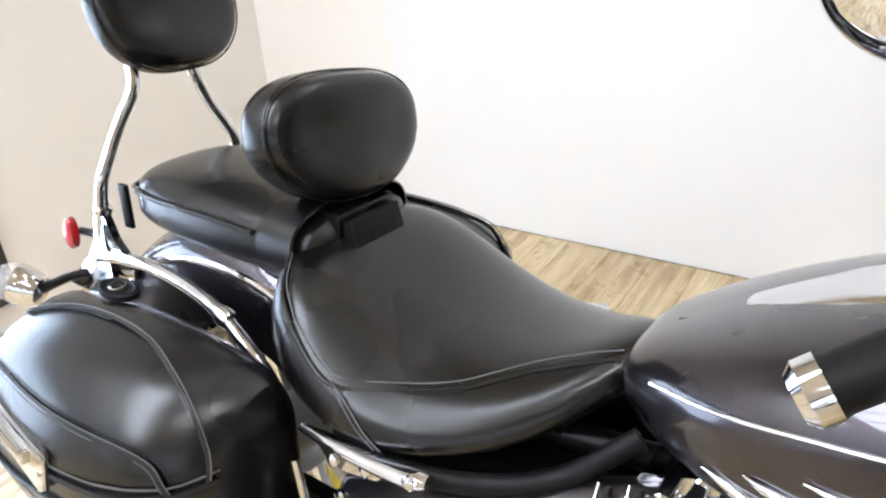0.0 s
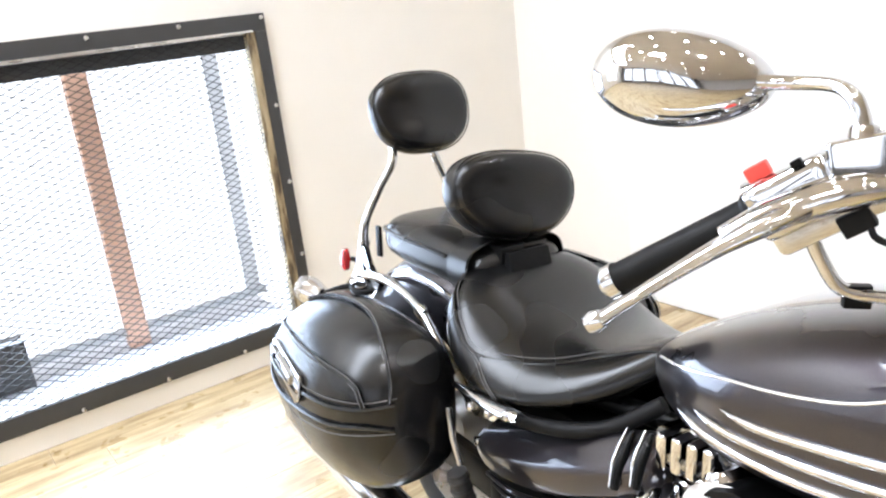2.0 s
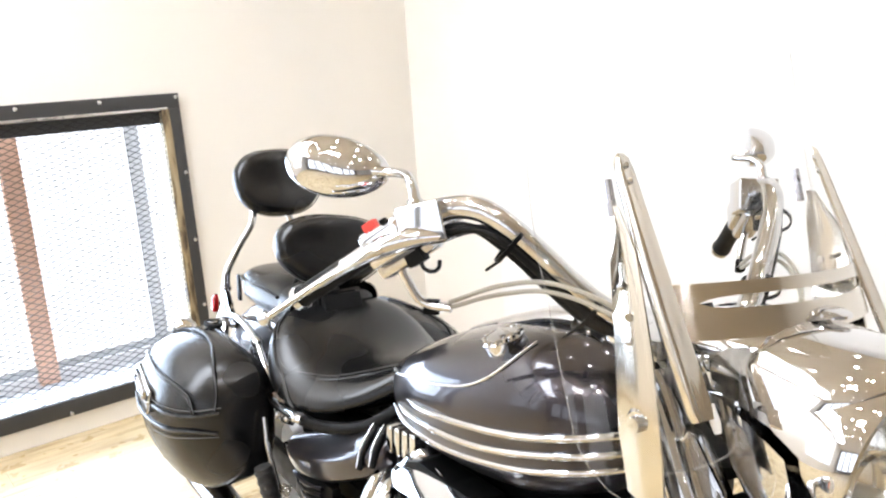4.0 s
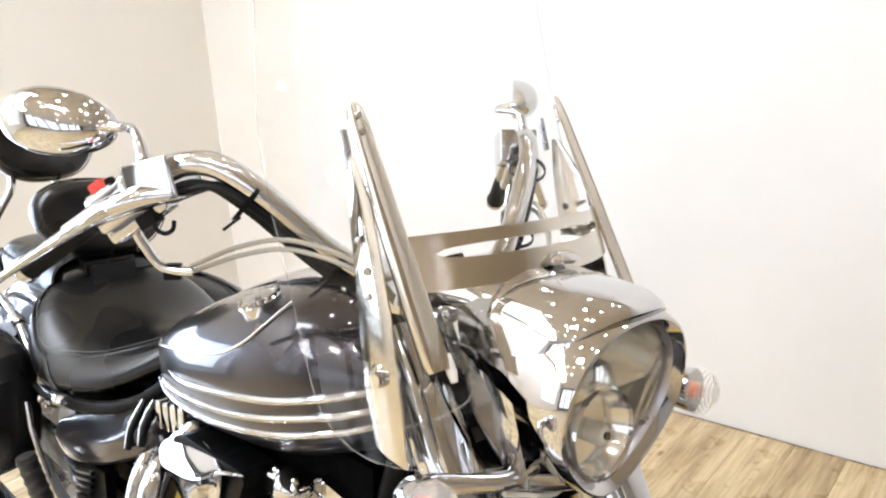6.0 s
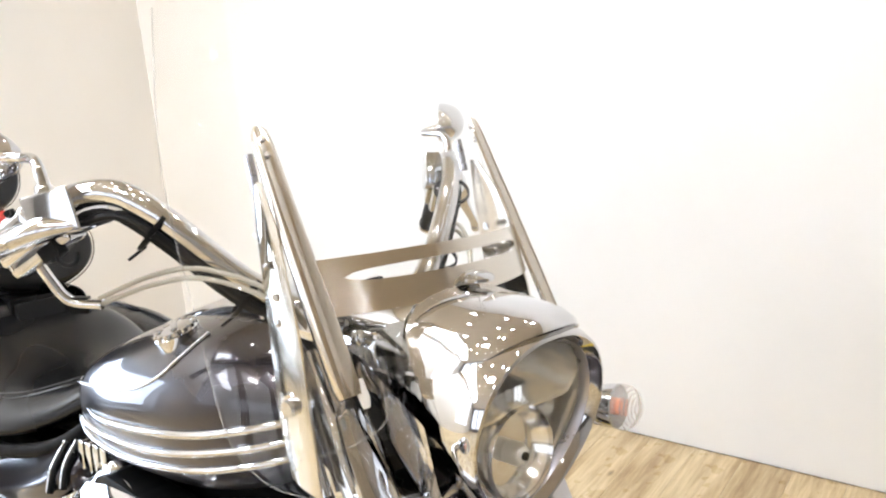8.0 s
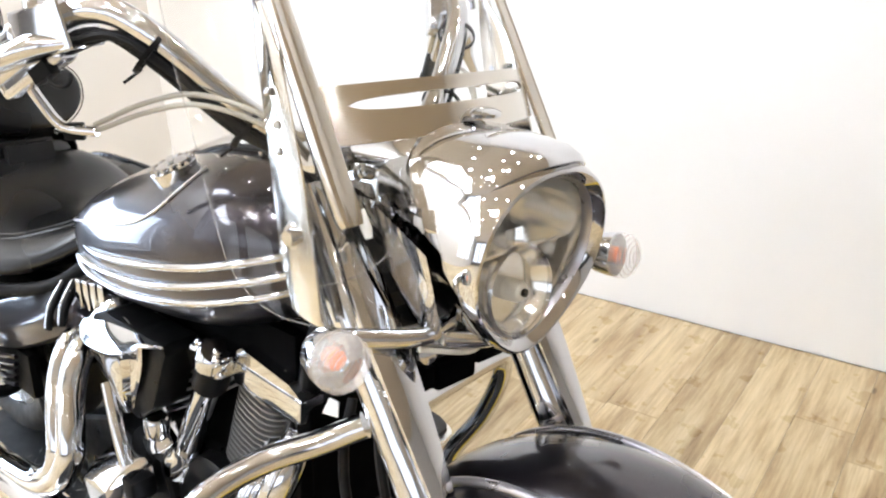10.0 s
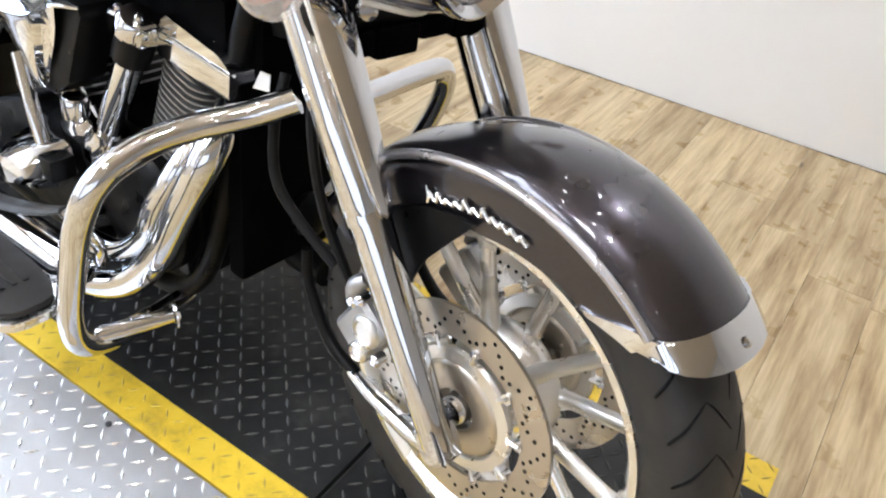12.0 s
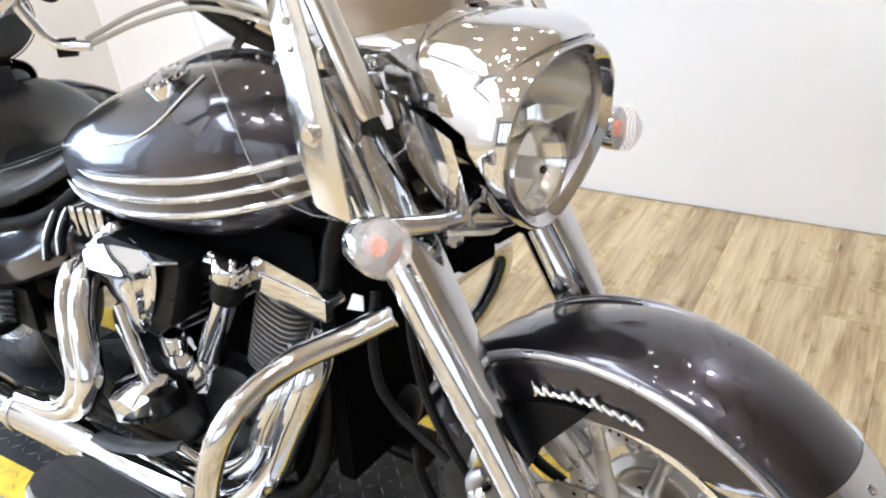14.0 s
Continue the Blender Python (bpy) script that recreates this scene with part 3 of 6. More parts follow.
for bx, by in ((-0.595, -0.201), (-0.348, -0.211)):
    part("bolt", lathe([(0.006, 0), (0.006, 0.002), (0.003, 0.003)], 10, pose(bx, by - 0.004, -0.0005)), IRON, turn)
# ---------------------------------------------------------------- the motorcycle
LEAN, FRONT_YAW, BODY_TURN = -4.574, -11.0, 6.5
M_FRONT = pose(0, 0, 0, 0, 0, FRONT_YAW) @ pose(0, 0, 0, LEAN)
M_BODY = M_FRONT @ pose(-0.38, 0, 0) @ pose(0, 0, 0, 0, 0, BODY_TURN) @ pose(0.38, 0, 0)
bike = thing("motorcycle", "dark grey touring motorcycle with leather saddlebags on its side stand", "motorcycle", M_BODY)
FR = M_BODY.inverted() @ M_FRONT      # steered parts, in the motorcycle's own frame


def fpart(name, bm, material, parent=None, label="", smooth=True):
    """A part of the steered front end; sub-parts take their parent's frame."""
    return part(name, bm, material, parent or bike, label, smooth, None if parent else FR)


# ---- wheels
def tyre(name, parent, R, W, rim_r, centre, tread_rows=True):
    prof, n = [], 22
    for k in range(n + 1):
        a = -math.pi * 0.5 + math.pi * k / n
        u = math.sin(a)
        hh = math.cos(a) ** 0.62 if math.cos(a) > 0 else 0
        prof.append((rim_r + (R - rim_r) * hh, W / 2 * (abs(u) ** 0.8) * (1 if u > 0 else -1) * (1.0 - 0.22 * (1 - hh) ** 2)))
    prof += [(rim_r - 0.004, W * 0.36), (rim_r - 0.004, -W * 0.36)]
    m = Matrix.Translation(centre) @ AX_Y
    return lathe(prof, 72, m, close=True)


def spoke_wheel(parent, centre, steered):
    c = Vector(centre)
    mk = (lambda nm, bm, mt, pr=None, lb="": fpart(nm, bm, mt, pr, lb)) if steered else (lambda nm, bm, mt, pr=None, lb="": part(nm, bm, mt, pr or parent, lb))
    wheel = mk("front_wheel" if steered else "rear_wheel", tyre("tyre", None, 0.325, 0.134, 0.238, c), RUBBER, None, "black treaded tyre on a cast alloy wheel")
    m = Matrix.Translation(c) @ AX_Y
    rim = [(0.2425, 0.052), (0.2415, 0.056), (0.232, 0.056), (0.226, 0.050), (0.219, 0.036), (0.208, 0.020), (0.204, 0.0),
           (0.208, -0.020), (0.219, -0.036), (0.226, -0.050), (0.232, -0.056), (0.2415, -0.056), (0.2425, -0.052), (0.236, -0.045), (0.225, -0.02), (0.225, 0.02), (0.236, 0.045)]
    mk("rim", lathe(rim, 72, m, close=True), ALLOY, wheel, "polished alloy rim")
    hub = [(0.020, 0.062), (0.034, 0.062), (0.036, 0.05), (0.060, 0.040), (0.072, 0.030), (0.074, 0.0), (0.072, -0.030), (0.060, -0.040), (0.036, -0.05), (0.034, -0.062), (0.020, -0.062)]
    mk("hub", lathe(hub, 40, m), ALLOY, wheel)
    mk("hub_flange", lathe([(0.060, 0.038), (0.078, 0.026), (0.090, 0.012), (0.093, 0.0), (0.090, -0.012), (0.078, -0.026), (0.060, -0.038)], 48, m), ALLOY, wheel, "cast alloy hub flange")
    for k in range(6):
        a = 2 * math.pi * (k + 0.25) / 6 + 0.30
        for q in (-1, 1):
            mk("flange_hole", lathe([(0.006, 0), (0.006, 0.002)], 10, m @ Matrix.Translation((0.076 * math.cos(a), 0.076 * math.sin(a), q * 0.0275))), BLACK, wheel)
    for k in range(12):
        a = 2 * math.pi * k / 12 + 0.30
        tilt = 0.028 if k % 2 else -0.028
        d = Vector((math.cos(a), 0, math.sin(a)))
        p, q = c + d * 0.078 + Vector((0, -tilt * 0.5, 0)), c + d * 0.214 + Vector((0, -tilt * 0.35, 0))
        mk("spoke", tube([p, p.lerp(q, 0.25), p.lerp(q, 0.8), q], [0.015, 0.0115, 0.0105, 0.014], 10, 3), ALLOY, wheel)
    return wheel


fw = spoke_wheel(bike, (0, 0, 0.325), True)
# tread grooves on the front tyre
bm = bmesh.new()
for k in range(34):
    a = 2 * math.pi * k / 34
    for s in (-1, 1):
        for arm in (((0.93, -0.045), (0.80, 0.0), (0.60, 0.050), (0.45, 0.075)), ((0.45, 0.075), (0.32, 0.040), (0.18, -0.010), (0.05, -0.055))):
            pts = []
            for u, da in arm:
                rr = 0.238 + 0.087 * max(0.0, 1 - u ** 2.5) ** 0.31
                b = a + da + (0.09 if s > 0 else 0)
                pts.append(Vector(((rr - 0.0018) * math.cos(b), s * u * 0.067 * (0.985 if u > 0.7 else 0.995), 0.325 + (rr - 0.0018) * math.sin(b))))
            tube(pts, [0.0018, 0.0026, 0.0026, 0.0022], 6, 3, bm)
tagged(fpart("groove_pattern", bm, BLACK, fw), kind="stuff")


def brake_disc(s):
    y = 0.085 * s
    m = Matrix.Translation((0, y, 0.325)) @ AX_Y
    d = fpart("brake_disc", lathe([(0.149, 0.0025), (0.149, -0.0025), (0.104, -0.0025), (0.104, 0.0025)], 72, m, close=True), STEEL, fw, "drilled brake disc")
    bm = bmesh.new()
    for k in range(72):
        a = 2 * math.pi * k / 72
        r = (0.112, 0.121, 0.130, 0.139, 0.126, 0.117)[k % 6]
        lathe([(0.0030, -0.0030), (0.0030, 0.0030)], 8, m @ Matrix.Translation((r * math.cos(a), r * math.sin(a), 0)), bm)
    tagged(fpart("drilling", bm, BLACK, fw), kind="stuff")
    fpart("disc_carrier", lathe([(0.066, 0.004), (0.069, 0.0), (0.066, -0.005), (0.058, -0.012), (0.045, -0.016), (0.03, -0.017), (0.03, 0.006), (0.060, 0.006)], 60, m, close=True), STEEL, fw, "bronze-toned disc carrier")
    fpart("carrier_ring", lathe([(0.070, 0.005), (0.072, 0.0065), (0.088, 0.005), (0.090, 0.0), (0.088, -0.004), (0.070, -0.004)], 60, m, close=True), ALLOY, fw, "bright alloy carrier ring")
    for k in range(10):
        a = 2 * math.pi * (k + 0.3) / 10
        u = Vector((math.cos(a), math.sin(a), 0))
        v = Vector((math.cos(a), math.sin(a), 0))
        fpart("carrier_arm", tube([m @ (u * 0.086), m @ (u * 0.094), m @ (v * 0.103)], [0.009, 0.0075, 0.0085], 8, flat=0.5), ALLOY, fw)
        fpart("disc_button", lathe([(0.0070, 0.006), (0.0070, -0.005), (0.004, -0.007), (0.002, -0.005)], 12, m @ Matrix.Translation((0.101 * math.cos(a), 0.101 * math.sin(a), 0)) @ Matrix.Rotation(math.pi if s > 0 else 0, 4, "X")), CHROME, fw)


brake_disc(-1)
brake_disc(1)
fpart("axle_cap", lathe([(0.019, -0.09), (0.021, 0.094), (0.017, 0.1), (0.010, 0.1), (0.009, 0.088)], 28, pose(0, 0, 0.325) @ AX_Y), CHROME, fw)

# ---- front fender
def fender_ring(a, y_half, top, skirt, n=19, tongue=0.0):
    """Cross-section at the angle a (from ahead, upwards) round the axle."""
    ring = []
    for k in range(n):
        u = -1 + 2 * k / (n - 1)
        s = abs(u)
        if s < 0.62:
            w = s / 0.62
            yy, r = y_half * math.sin(w * math.pi / 2) ** 0.95, top - (1 - math.cos(w * math.pi / 2)) * 0.038
        else:
            w = (s - 0.62) / 0.38
            yy, r = y_half + 0.002 * w, top - 0.038 - (top - 0.038 - skirt) * w
        b = a - radians(tongue) * max(0.0, 1 - (s / 0.66) ** 2)
        ring.append(Vector((r * math.cos(b), math.copysign(yy, u), 0.325 + r * math.sin(b))))
    return ring


def fender_bm(a0, a1, skirt_of, thick=0.0025, steps=40, grow=0.0, half=0.083, u0=None):
    rings = []
    for i in range(steps + 1):
        t = i / steps
        a = radians(a0 + (a1 - a0) * t)
        k = min(1.0, max(0.0, (math.degrees(a) - 72) / 40))
        rings.append(fender_ring(a, half + grow, 0.363 - 0.019 * k * k * (3 - 2 * k) + grow, skirt_of(t), tongue=max(0.0, 66 - math.degrees(a)) * 0.38))
    bm = skin(rings, False, False)
    return bm


def thicken(ob, t):
    s = ob.modifiers.new("thick", "SOLIDIFY")
    s.thickness, s.offset = t, -1
    e = ob.modifiers.new("crisp", "EDGE_SPLIT")
    e.split_angle = radians(40)
    return ob


def skirt(t):
    """Lower edge radius along the fender, from the rear (0) to the front (1)."""
    a = 152 - 106 * t
    return 0.256 + (0.022 * (93 - a) / 32 if 61 < a < 93 else 0.022 + 0.040 * (61 - a) / 15 if a <= 61 else 0.0)


ff = thicken(fpart("front_fender", fender_bm(152, 50, lambda t: skirt(t * 102 / 106)), PAINT, None, "dark metallic front fender"), 0.003)
# chrome tip with pointed tails along the lower edge
tip = thicken(fpart("fender_tip", fender_bm(53.2, 48.3, lambda t: 0.301 + 0.025 * t, steps=14, grow=0.0035), CHROME, ff, "chrome fender tip"), 0.004)
for s in (-1, 1):
    tail = []
    for k in range(9):
        a = 64 - 13 * k / 8
        r0 = skirt((152 - a) / 106) - 0.002
        w = 0.003 + 0.034 * (k / 8) ** 1.2
        c, q = math.cos(radians(a)), math.sin(radians(a))
        tail.append([Vector(((r0 + o) * c, s * yy, 0.325 + (r0 + o) * q)) for o, yy in ((0, 0.0862), (w, 0.0880), (w, 0.083), (0, 0.083))])
    fpart("tip_tail", skin(tail), CHROME, tip)
for s in (-1, 1):
    line = [((0.329) * math.cos(radians(a)), s * 0.0845, 0.325 + 0.329 * math.sin(radians(a))) for a in range(148, 49, -3)]
    fpart("trim_line", tube(line, 0.0062, 10), SATIN, ff, "raised satin silver trim line")
    # black stay below the fender, bolted to the fork
    fpart("fender_stay", prism([(0.27 * math.cos(radians(q)), 0.27 * math.sin(radians(q))) for q in (94, 100, 106, 112, 118, 124)] + [(-0.160, 0.150), (-0.142, 0.105), (-0.118, 0.105), (-0.085, 0.185)], 0.005, Matrix.Translation((0, s * 0.088, 0.325)) @ Matrix.Rotation(radians(90), 4, "X"), 0.001), BLACK, ff, "black fender stay")
    for q in ((-0.118, 0.10), (-0.112, 0.135)):
        fpart("stay_bolt", lathe([(0.008, 0), (0.008, 0.006), (0.005, 0.009)], 12, along((q[0], s * 0.089, 0.325 + q[1]), (0, s, 0))), BLACK, ff)
    # script on the fender side, as plain bars
    bm = bmesh.new()
    def on_side(t, o):
        """A point along the script's baseline, raised by o."""
        a, r = radians(110.5 - 30 * t), 0.277 + 0.007 * t + o
        return Vector((r * math.cos(a), s * 0.0895, 0.325 + r * math.sin(a)))
    wave = [on_side(k / 66 + 0.016 * math.sin(k * 2 * math.pi / 6 + 1.2), 0.0030 * (1 - math.cos(k * 2 * math.pi / 6)) * (1.6 if k // 6 in (0, 1, 4, 6) else 0.75)) for k in range(67)]
    tube(wave, 0.0026, 6, 4, bm=bm)
    tube([on_side(0.0, -0.002), on_side(0.02, 0.006), on_side(0.015, 0.018)], [0.002, 0.0016, 0.0008], 6, 3, bm=bm)
    fpart("script_badge", bm, ALLOY, ff, "raised silver script badge")
fpart("tip_bolt", lathe([(0.006, 0), (0.006, 0.002), (0.003, 0.004)], 12, along((0.3665 * math.cos(radians(44.3)), 0, 0.325 + 0.3665 * math.sin(radians(44.3))), (math.cos(radians(39)), 0, math.sin(radians(39))))), CHROME, ff)

# ---- fork
FD = Vector((-0.545, 0, 0.838)).normalized()


def fork_at(z, s, dx=0.0):
    k = (z - 0.29) / FD.z
    return Vector((0.018 + dx, s * 0.128, 0.29)) + FD * k


for s in (-1, 1):
    leg = fpart("fork_leg", tube([fork_at(0.288, s), fork_at(0.30, s), fork_at(0.40, s), fork_at(0.545, s)], [0.017, 0.0215, 0.0235, 0.0265], 20), CHROME, None, "chrome fork slider")
    fpart("fork_foot", box((-0.022, -0.018, -0.03), (0.02, 0.018, 0.02), 0.008, m=along(fork_at(0.305, s), FD)), CHROME, leg)
    fpart("fork_cover", tube([fork_at(0.545, s), fork_at(0.56, s), fork_at(0.66, s), fork_at(0.74, s), fork_at(0.93, s)], [0.027, 0.030, 0.030, 0.030, 0.034], 20), CHROME, leg, "chrome fork cover")
    # flat flared cover plate ahead of the tube
    rings = []
    for z, w, dx in ((0.555, 0.012, 0.042), (0.62, 0.020, 0.046), (0.70, 0.029, 0.050), (0.80, 0.034, 0.052), (0.90, 0.030, 0.050)):
        c = fork_at(z, s, dx)
        rings.append([c + Vector((0.007, -w, 0)), c + Vector((0.009, 0, 0.004)), c + Vector((0.007, w, 0)), c + Vector((-0.012, w * 0.9, 0)), c + Vector((-0.012, -w * 0.9, 0))])
    soften(fpart("fork_shield", skin(rings), CHROME, leg, "flared chrome fork shield"), 1)
    fpart("fork_seal", lathe([(0.0285, 0), (0.0285, 0.012), (0.026, 0.014)], 24, along(fork_at(0.543, s), FD)), CHROME, leg)
    cal = fpart("brake_caliper", box((-0.040, -0.026, -0.044), (0.030, 0.020, 0.044), 0.016, seg=3, m=Matrix.Translation((-0.150, s * 0.098, 0.360)) @ Matrix.Rotation(radians(32), 4, "Y")), CAST, leg, "grey two-piston brake caliper")
    for px, pz, pr in ((-0.140, 0.372, 0.022), (-0.150, 0.330, 0.015)):
        fpart("piston_cap", lathe([(pr * 1.12, -0.012), (pr * 1.12, 0.0), (pr, 0.004), (pr * 0.8, 0.006), (pr * 0.7, 0.003), (pr * 0.2, 0.003)], 22, along((px, s * 0.124, pz), (0, s, 0))), ALLOY, cal)
    for px, pz in ((-0.172, 0.402), (-0.158, 0.412), (-0.118, 0.336)):
        fpart("caliper_bolt", lathe([(0.009, -0.012), (0.009, 0.004), (0.005, 0.008)], 12, along((px, s * 0.120, pz), (0, s, 0))), CHROME, cal)
    fpart("bleed_cover", tube([(-0.178, s * 0.112, 0.398), (-0.172, s * 0.116, 0.425), (-0.160, s * 0.112, 0.440)], [0.012, 0.014, 0.008], 10, 3), CAST, cal)
    fpart("caliper_arm", tube([(0.0, s * 0.108, 0.262), (-0.048, s * 0.105, 0.248), (-0.136, s * 0.104, 0.250), (-0.180, s * 0.104, 0.262)], [0.018, 0.016, 0.012, 0.010], 12, 5, flat=0.8), CHROME, leg, "curved chrome caliper arm")
    fpart("hose_guide", tube([(-0.170, s * 0.104, 0.260), (-0.232, s * 0.104, 0.280), (-0.290, s * 0.10, 0.345), (-0.30, s * 0.098, 0.40)], [0.009, 0.0095, 0.008, 0.008], 12, 5), BLACK, leg, "black curved hose guide")
    if s < 0:
        fpart("brake_hose", tube([(-0.19, s * 0.105, 0.40), (-0.24, s * 0.12, 0.50), (-0.265, s * 0.125, 0.60), (-0.275, s * 0.115, 0.68), (-0.30, s * 0.07, 0.78)], 0.007, 8, 6), PLASTIC, leg)

# lower fork brace and clamp
clamp = fpart("fork_clamp", box((-0.33, -0.15, 0.735), (-0.235, 0.15, 0.775), 0.012), BLACK, None, "black lower fork clamp")
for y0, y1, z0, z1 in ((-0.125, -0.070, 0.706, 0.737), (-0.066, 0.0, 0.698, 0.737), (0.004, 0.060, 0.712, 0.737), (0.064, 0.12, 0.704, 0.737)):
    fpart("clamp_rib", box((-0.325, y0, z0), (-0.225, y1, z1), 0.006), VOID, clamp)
fpart("clamp_wire", tube([(-0.20, -0.12, 0.785), (-0.185, -0.06, 0.768), (-0.20, -0.02, 0.762), (-0.23, 0.0, 0.758)], 0.0035, 8, 5), WHITE, clamp, "pale wire under the lamp")
fpart("clamp_bolt", lathe([(0.011, 0), (0.011, 0.012), (0.006, 0.014)], 14, along((-0.215, -0.10, 0.768), (0.9, -0.3, 0.2))), CHROME, clamp)
fpart("upper_clamp", box((-0.47, -0.14, 0.955), (-0.37, 0.14, 0.985), 0.01), CHROME, clamp)

# ---- headlamp
def shield_ring(x, w, up, down, z0, n=36, point=1.45):
    """A rounded shield outline across x, narrowing towards the bottom."""
    out, w, x = [], w * 0.97, x - 0.010
    for k in range(n):
        a = 2 * math.pi * k / n
        c, s = math.cos(a), math.sin(a)
        wy = w * (1.0 if s > 0 else (1 - 0.42 * (-s) ** point))
        e = 2 / 2.25
        out.append(Vector((x, wy * math.copysign(abs(c) ** e, c), z0 + (up if s > 0 else down) * math.copysign(abs(s) ** e, s))))
    return out


def tilt(ring, x0, z0, deg):
    m = Matrix.Translation((x0, 0, z0)) @ Matrix.Rotation(radians(deg), 4, "Y") @ Matrix.Translation((-x0, 0, -z0))
    return [m @ v for v in ring]


HZ = 0.882
head = fpart("headlamp", skin([tilt(shield_ring(x, w, u, d, HZ), -0.13, HZ, 8) for x, w, u, d in
        ((-0.405, 0.055, 0.045, 0.05), (-0.37, 0.078, 0.070, 0.078), (-0.31, 0.098, 0.092, 0.098), (-0.24, 0.110, 0.106, 0.113), (-0.175, 0.116, 0.113, 0.121),
         (-0.1500, 0.1185, 0.1165, 0.1240), (-0.1350, 0.1178, 0.1158, 0.1233), (-0.1250, 0.1160, 0.1140, 0.1215), (-0.1180, 0.1130, 0.1110, 0.1185), (-0.1165, 0.1098, 0.1078, 0.1153), (-0.1195, 0.1058, 0.1038, 0.1113), (-0.1270, 0.1010, 0.0990, 0.1065), (-0.1285, 0.0995, 0.0975, 0.1050))], caps=False), CHROME, None, "chrome shield-shaped headlamp nacelle")
fpart("rim_gasket", skin([tilt(shield_ring(x, w, u, d, HZ), -0.13, HZ, 8) for x, w, u, d in
        ((-0.1280, 0.0998, 0.0978, 0.1053), (-0.1310, 0.0980, 0.0960, 0.1035), (-0.1370, 0.0958, 0.0938, 0.1013), (-0.1400, 0.0955, 0.0935, 0.1010))], caps=False), SATIN, head)
fpart("reflector", skin([tilt(shield_ring(x, w, u, d, HZ), -0.13, HZ, 8) for x, w, u, d in
        ((-0.14, 0.0950, 0.0930, 0.1005), (-0.17, 0.090, 0.090, 0.098), (-0.21, 0.075, 0.072, 0.08), (-0.235, 0.045, 0.042, 0.05), (-0.24, 0.01, 0.01, 0.012))], caps=False), MIRRORED, head, "faceted mirror reflector")
# upper hood panels and the round lower bowl
for y0, y1 in ((-0.088, -0.046), (-0.043, -0.001), (0.001, 0.043), (0.046, 0.088)):
    rows = []
    for k in range(7):
        w = k / 6
        z = HZ + 0.010 + 0.078 * w
        lim = 0.092 * (1 - 0.42 * w ** 2)
        x = -0.225 + 0.060 * w ** 1.5
        ym = (y0 + y1) / 2
        rows.append([Vector((x - 0.026 * (1 - u * u) - 0.25 * (min(lim, max(-lim, ym)) ** 2) * 9, min(lim, max(-lim, ym + u * (y1 - y0) / 2)), z)) for u in (-1, -0.5, 0, 0.5, 1)])
    fpart("reflector_panel", skin(rows, False, False), MIRRORED, head)
fpart("reflector_shelf", box((-0.215, -0.085, HZ + 0.004), (-0.165, 0.085, HZ + 0.008), 0.001), MIRRORED, head)
bowl = along((-0.168, 0, HZ - 0.045), (1, 0, 0.10))
fpart("lamp_bowl", lathe([(0.053, -0.010), (0.056, 0.002), (0.052, 0.008), (0.047, 0.002), (0.040, -0.014), (0.026, -0.028), (0.012, -0.034)], 36, bowl), MIRRORED, head, "round bright bowl of the main beam")
fpart("bowl_ring", lathe([(0.0535, 0.005), (0.0565, 0.009), (0.0535, 0.013), (0.0505, 0.009)], 40, bowl, close=True), CHROME, head)
fpart("lamp_bulb", lathe([(0.014, -0.03), (0.014, 0.004), (0.010, 0.01), (0.003, 0.012)], 20, along((-0.166, 0, HZ - 0.046), (1, 0, 0.1))), WHITE, head, "pale bulb shield")
fpart("bulb_tip", lathe([(0.0052, 0), (0.0052, 0.003)], 12, along((-0.154, 0, HZ - 0.045), (1, 0, 0.1))), BLACK, head)
lens = fpart("lens", skin([tilt(shield_ring(x, w, u, d, HZ), -0.13, HZ, 8) for x, w, u, d in
        ((-0.137, 0.0958, 0.0938, 0.1013), (-0.127, 0.080, 0.078, 0.085), (-0.119, 0.046, 0.046, 0.05), (-0.117, 0.01, 0.01, 0.01))], caps=False), SHIELD, head, "clear headlamp lens")
lens.visible_shadow = False
# visor and upper cowl running back to the bars
rings = []
for x, w, z, h in ((-0.470, 0.060, 0.965, 0.012), (-0.42, 0.088, 0.985, 0.018), (-0.34, 0.100, 1.000, 0.024), (-0.25, 0.102, 1.000, 0.026), (-0.18, 0.103, 0.998, 0.026), (-0.135, 0.102, 0.995, 0.024), (-0.118, 0.100, 0.991, 0.020), (-0.112, 0.099, 0.984, 0.019)):
    ring = []
    for k in range(15):
        u = -1 + 2 * k / 14
        ring.append(Vector((x - (0.022 + 0.045 * max(0.0, (x + 0.25) / 0.1)) * u * u, w * math.sin(u * math.pi / 2), z - 0.004 + h * math.cos(u * math.pi / 2) - (0.052 + 0.034 * max(0.0, 1 - abs(x + 0.19) / 0.12)) * abs(u) ** 2.6)))
    rings.append(ring)
cowl = thicken(fpart("headlamp_cowl", skin(rings, False, False), CHROME, head, "chrome headlamp cowl"), 0.006)
fpart("cowl_emblem", lathe([(0.022, 0), (0.022, 0.004), (0.015, 0.008), (0.004, 0.009)], 24, along((-0.25, 0.02, 1.028), (0, 0, 1))), CHROME, head)
fpart("lamp_bracket", box((-0.34, -0.105, 0.90), (-0.27, 0.105, 0.935), 0.012), CHROME, head)
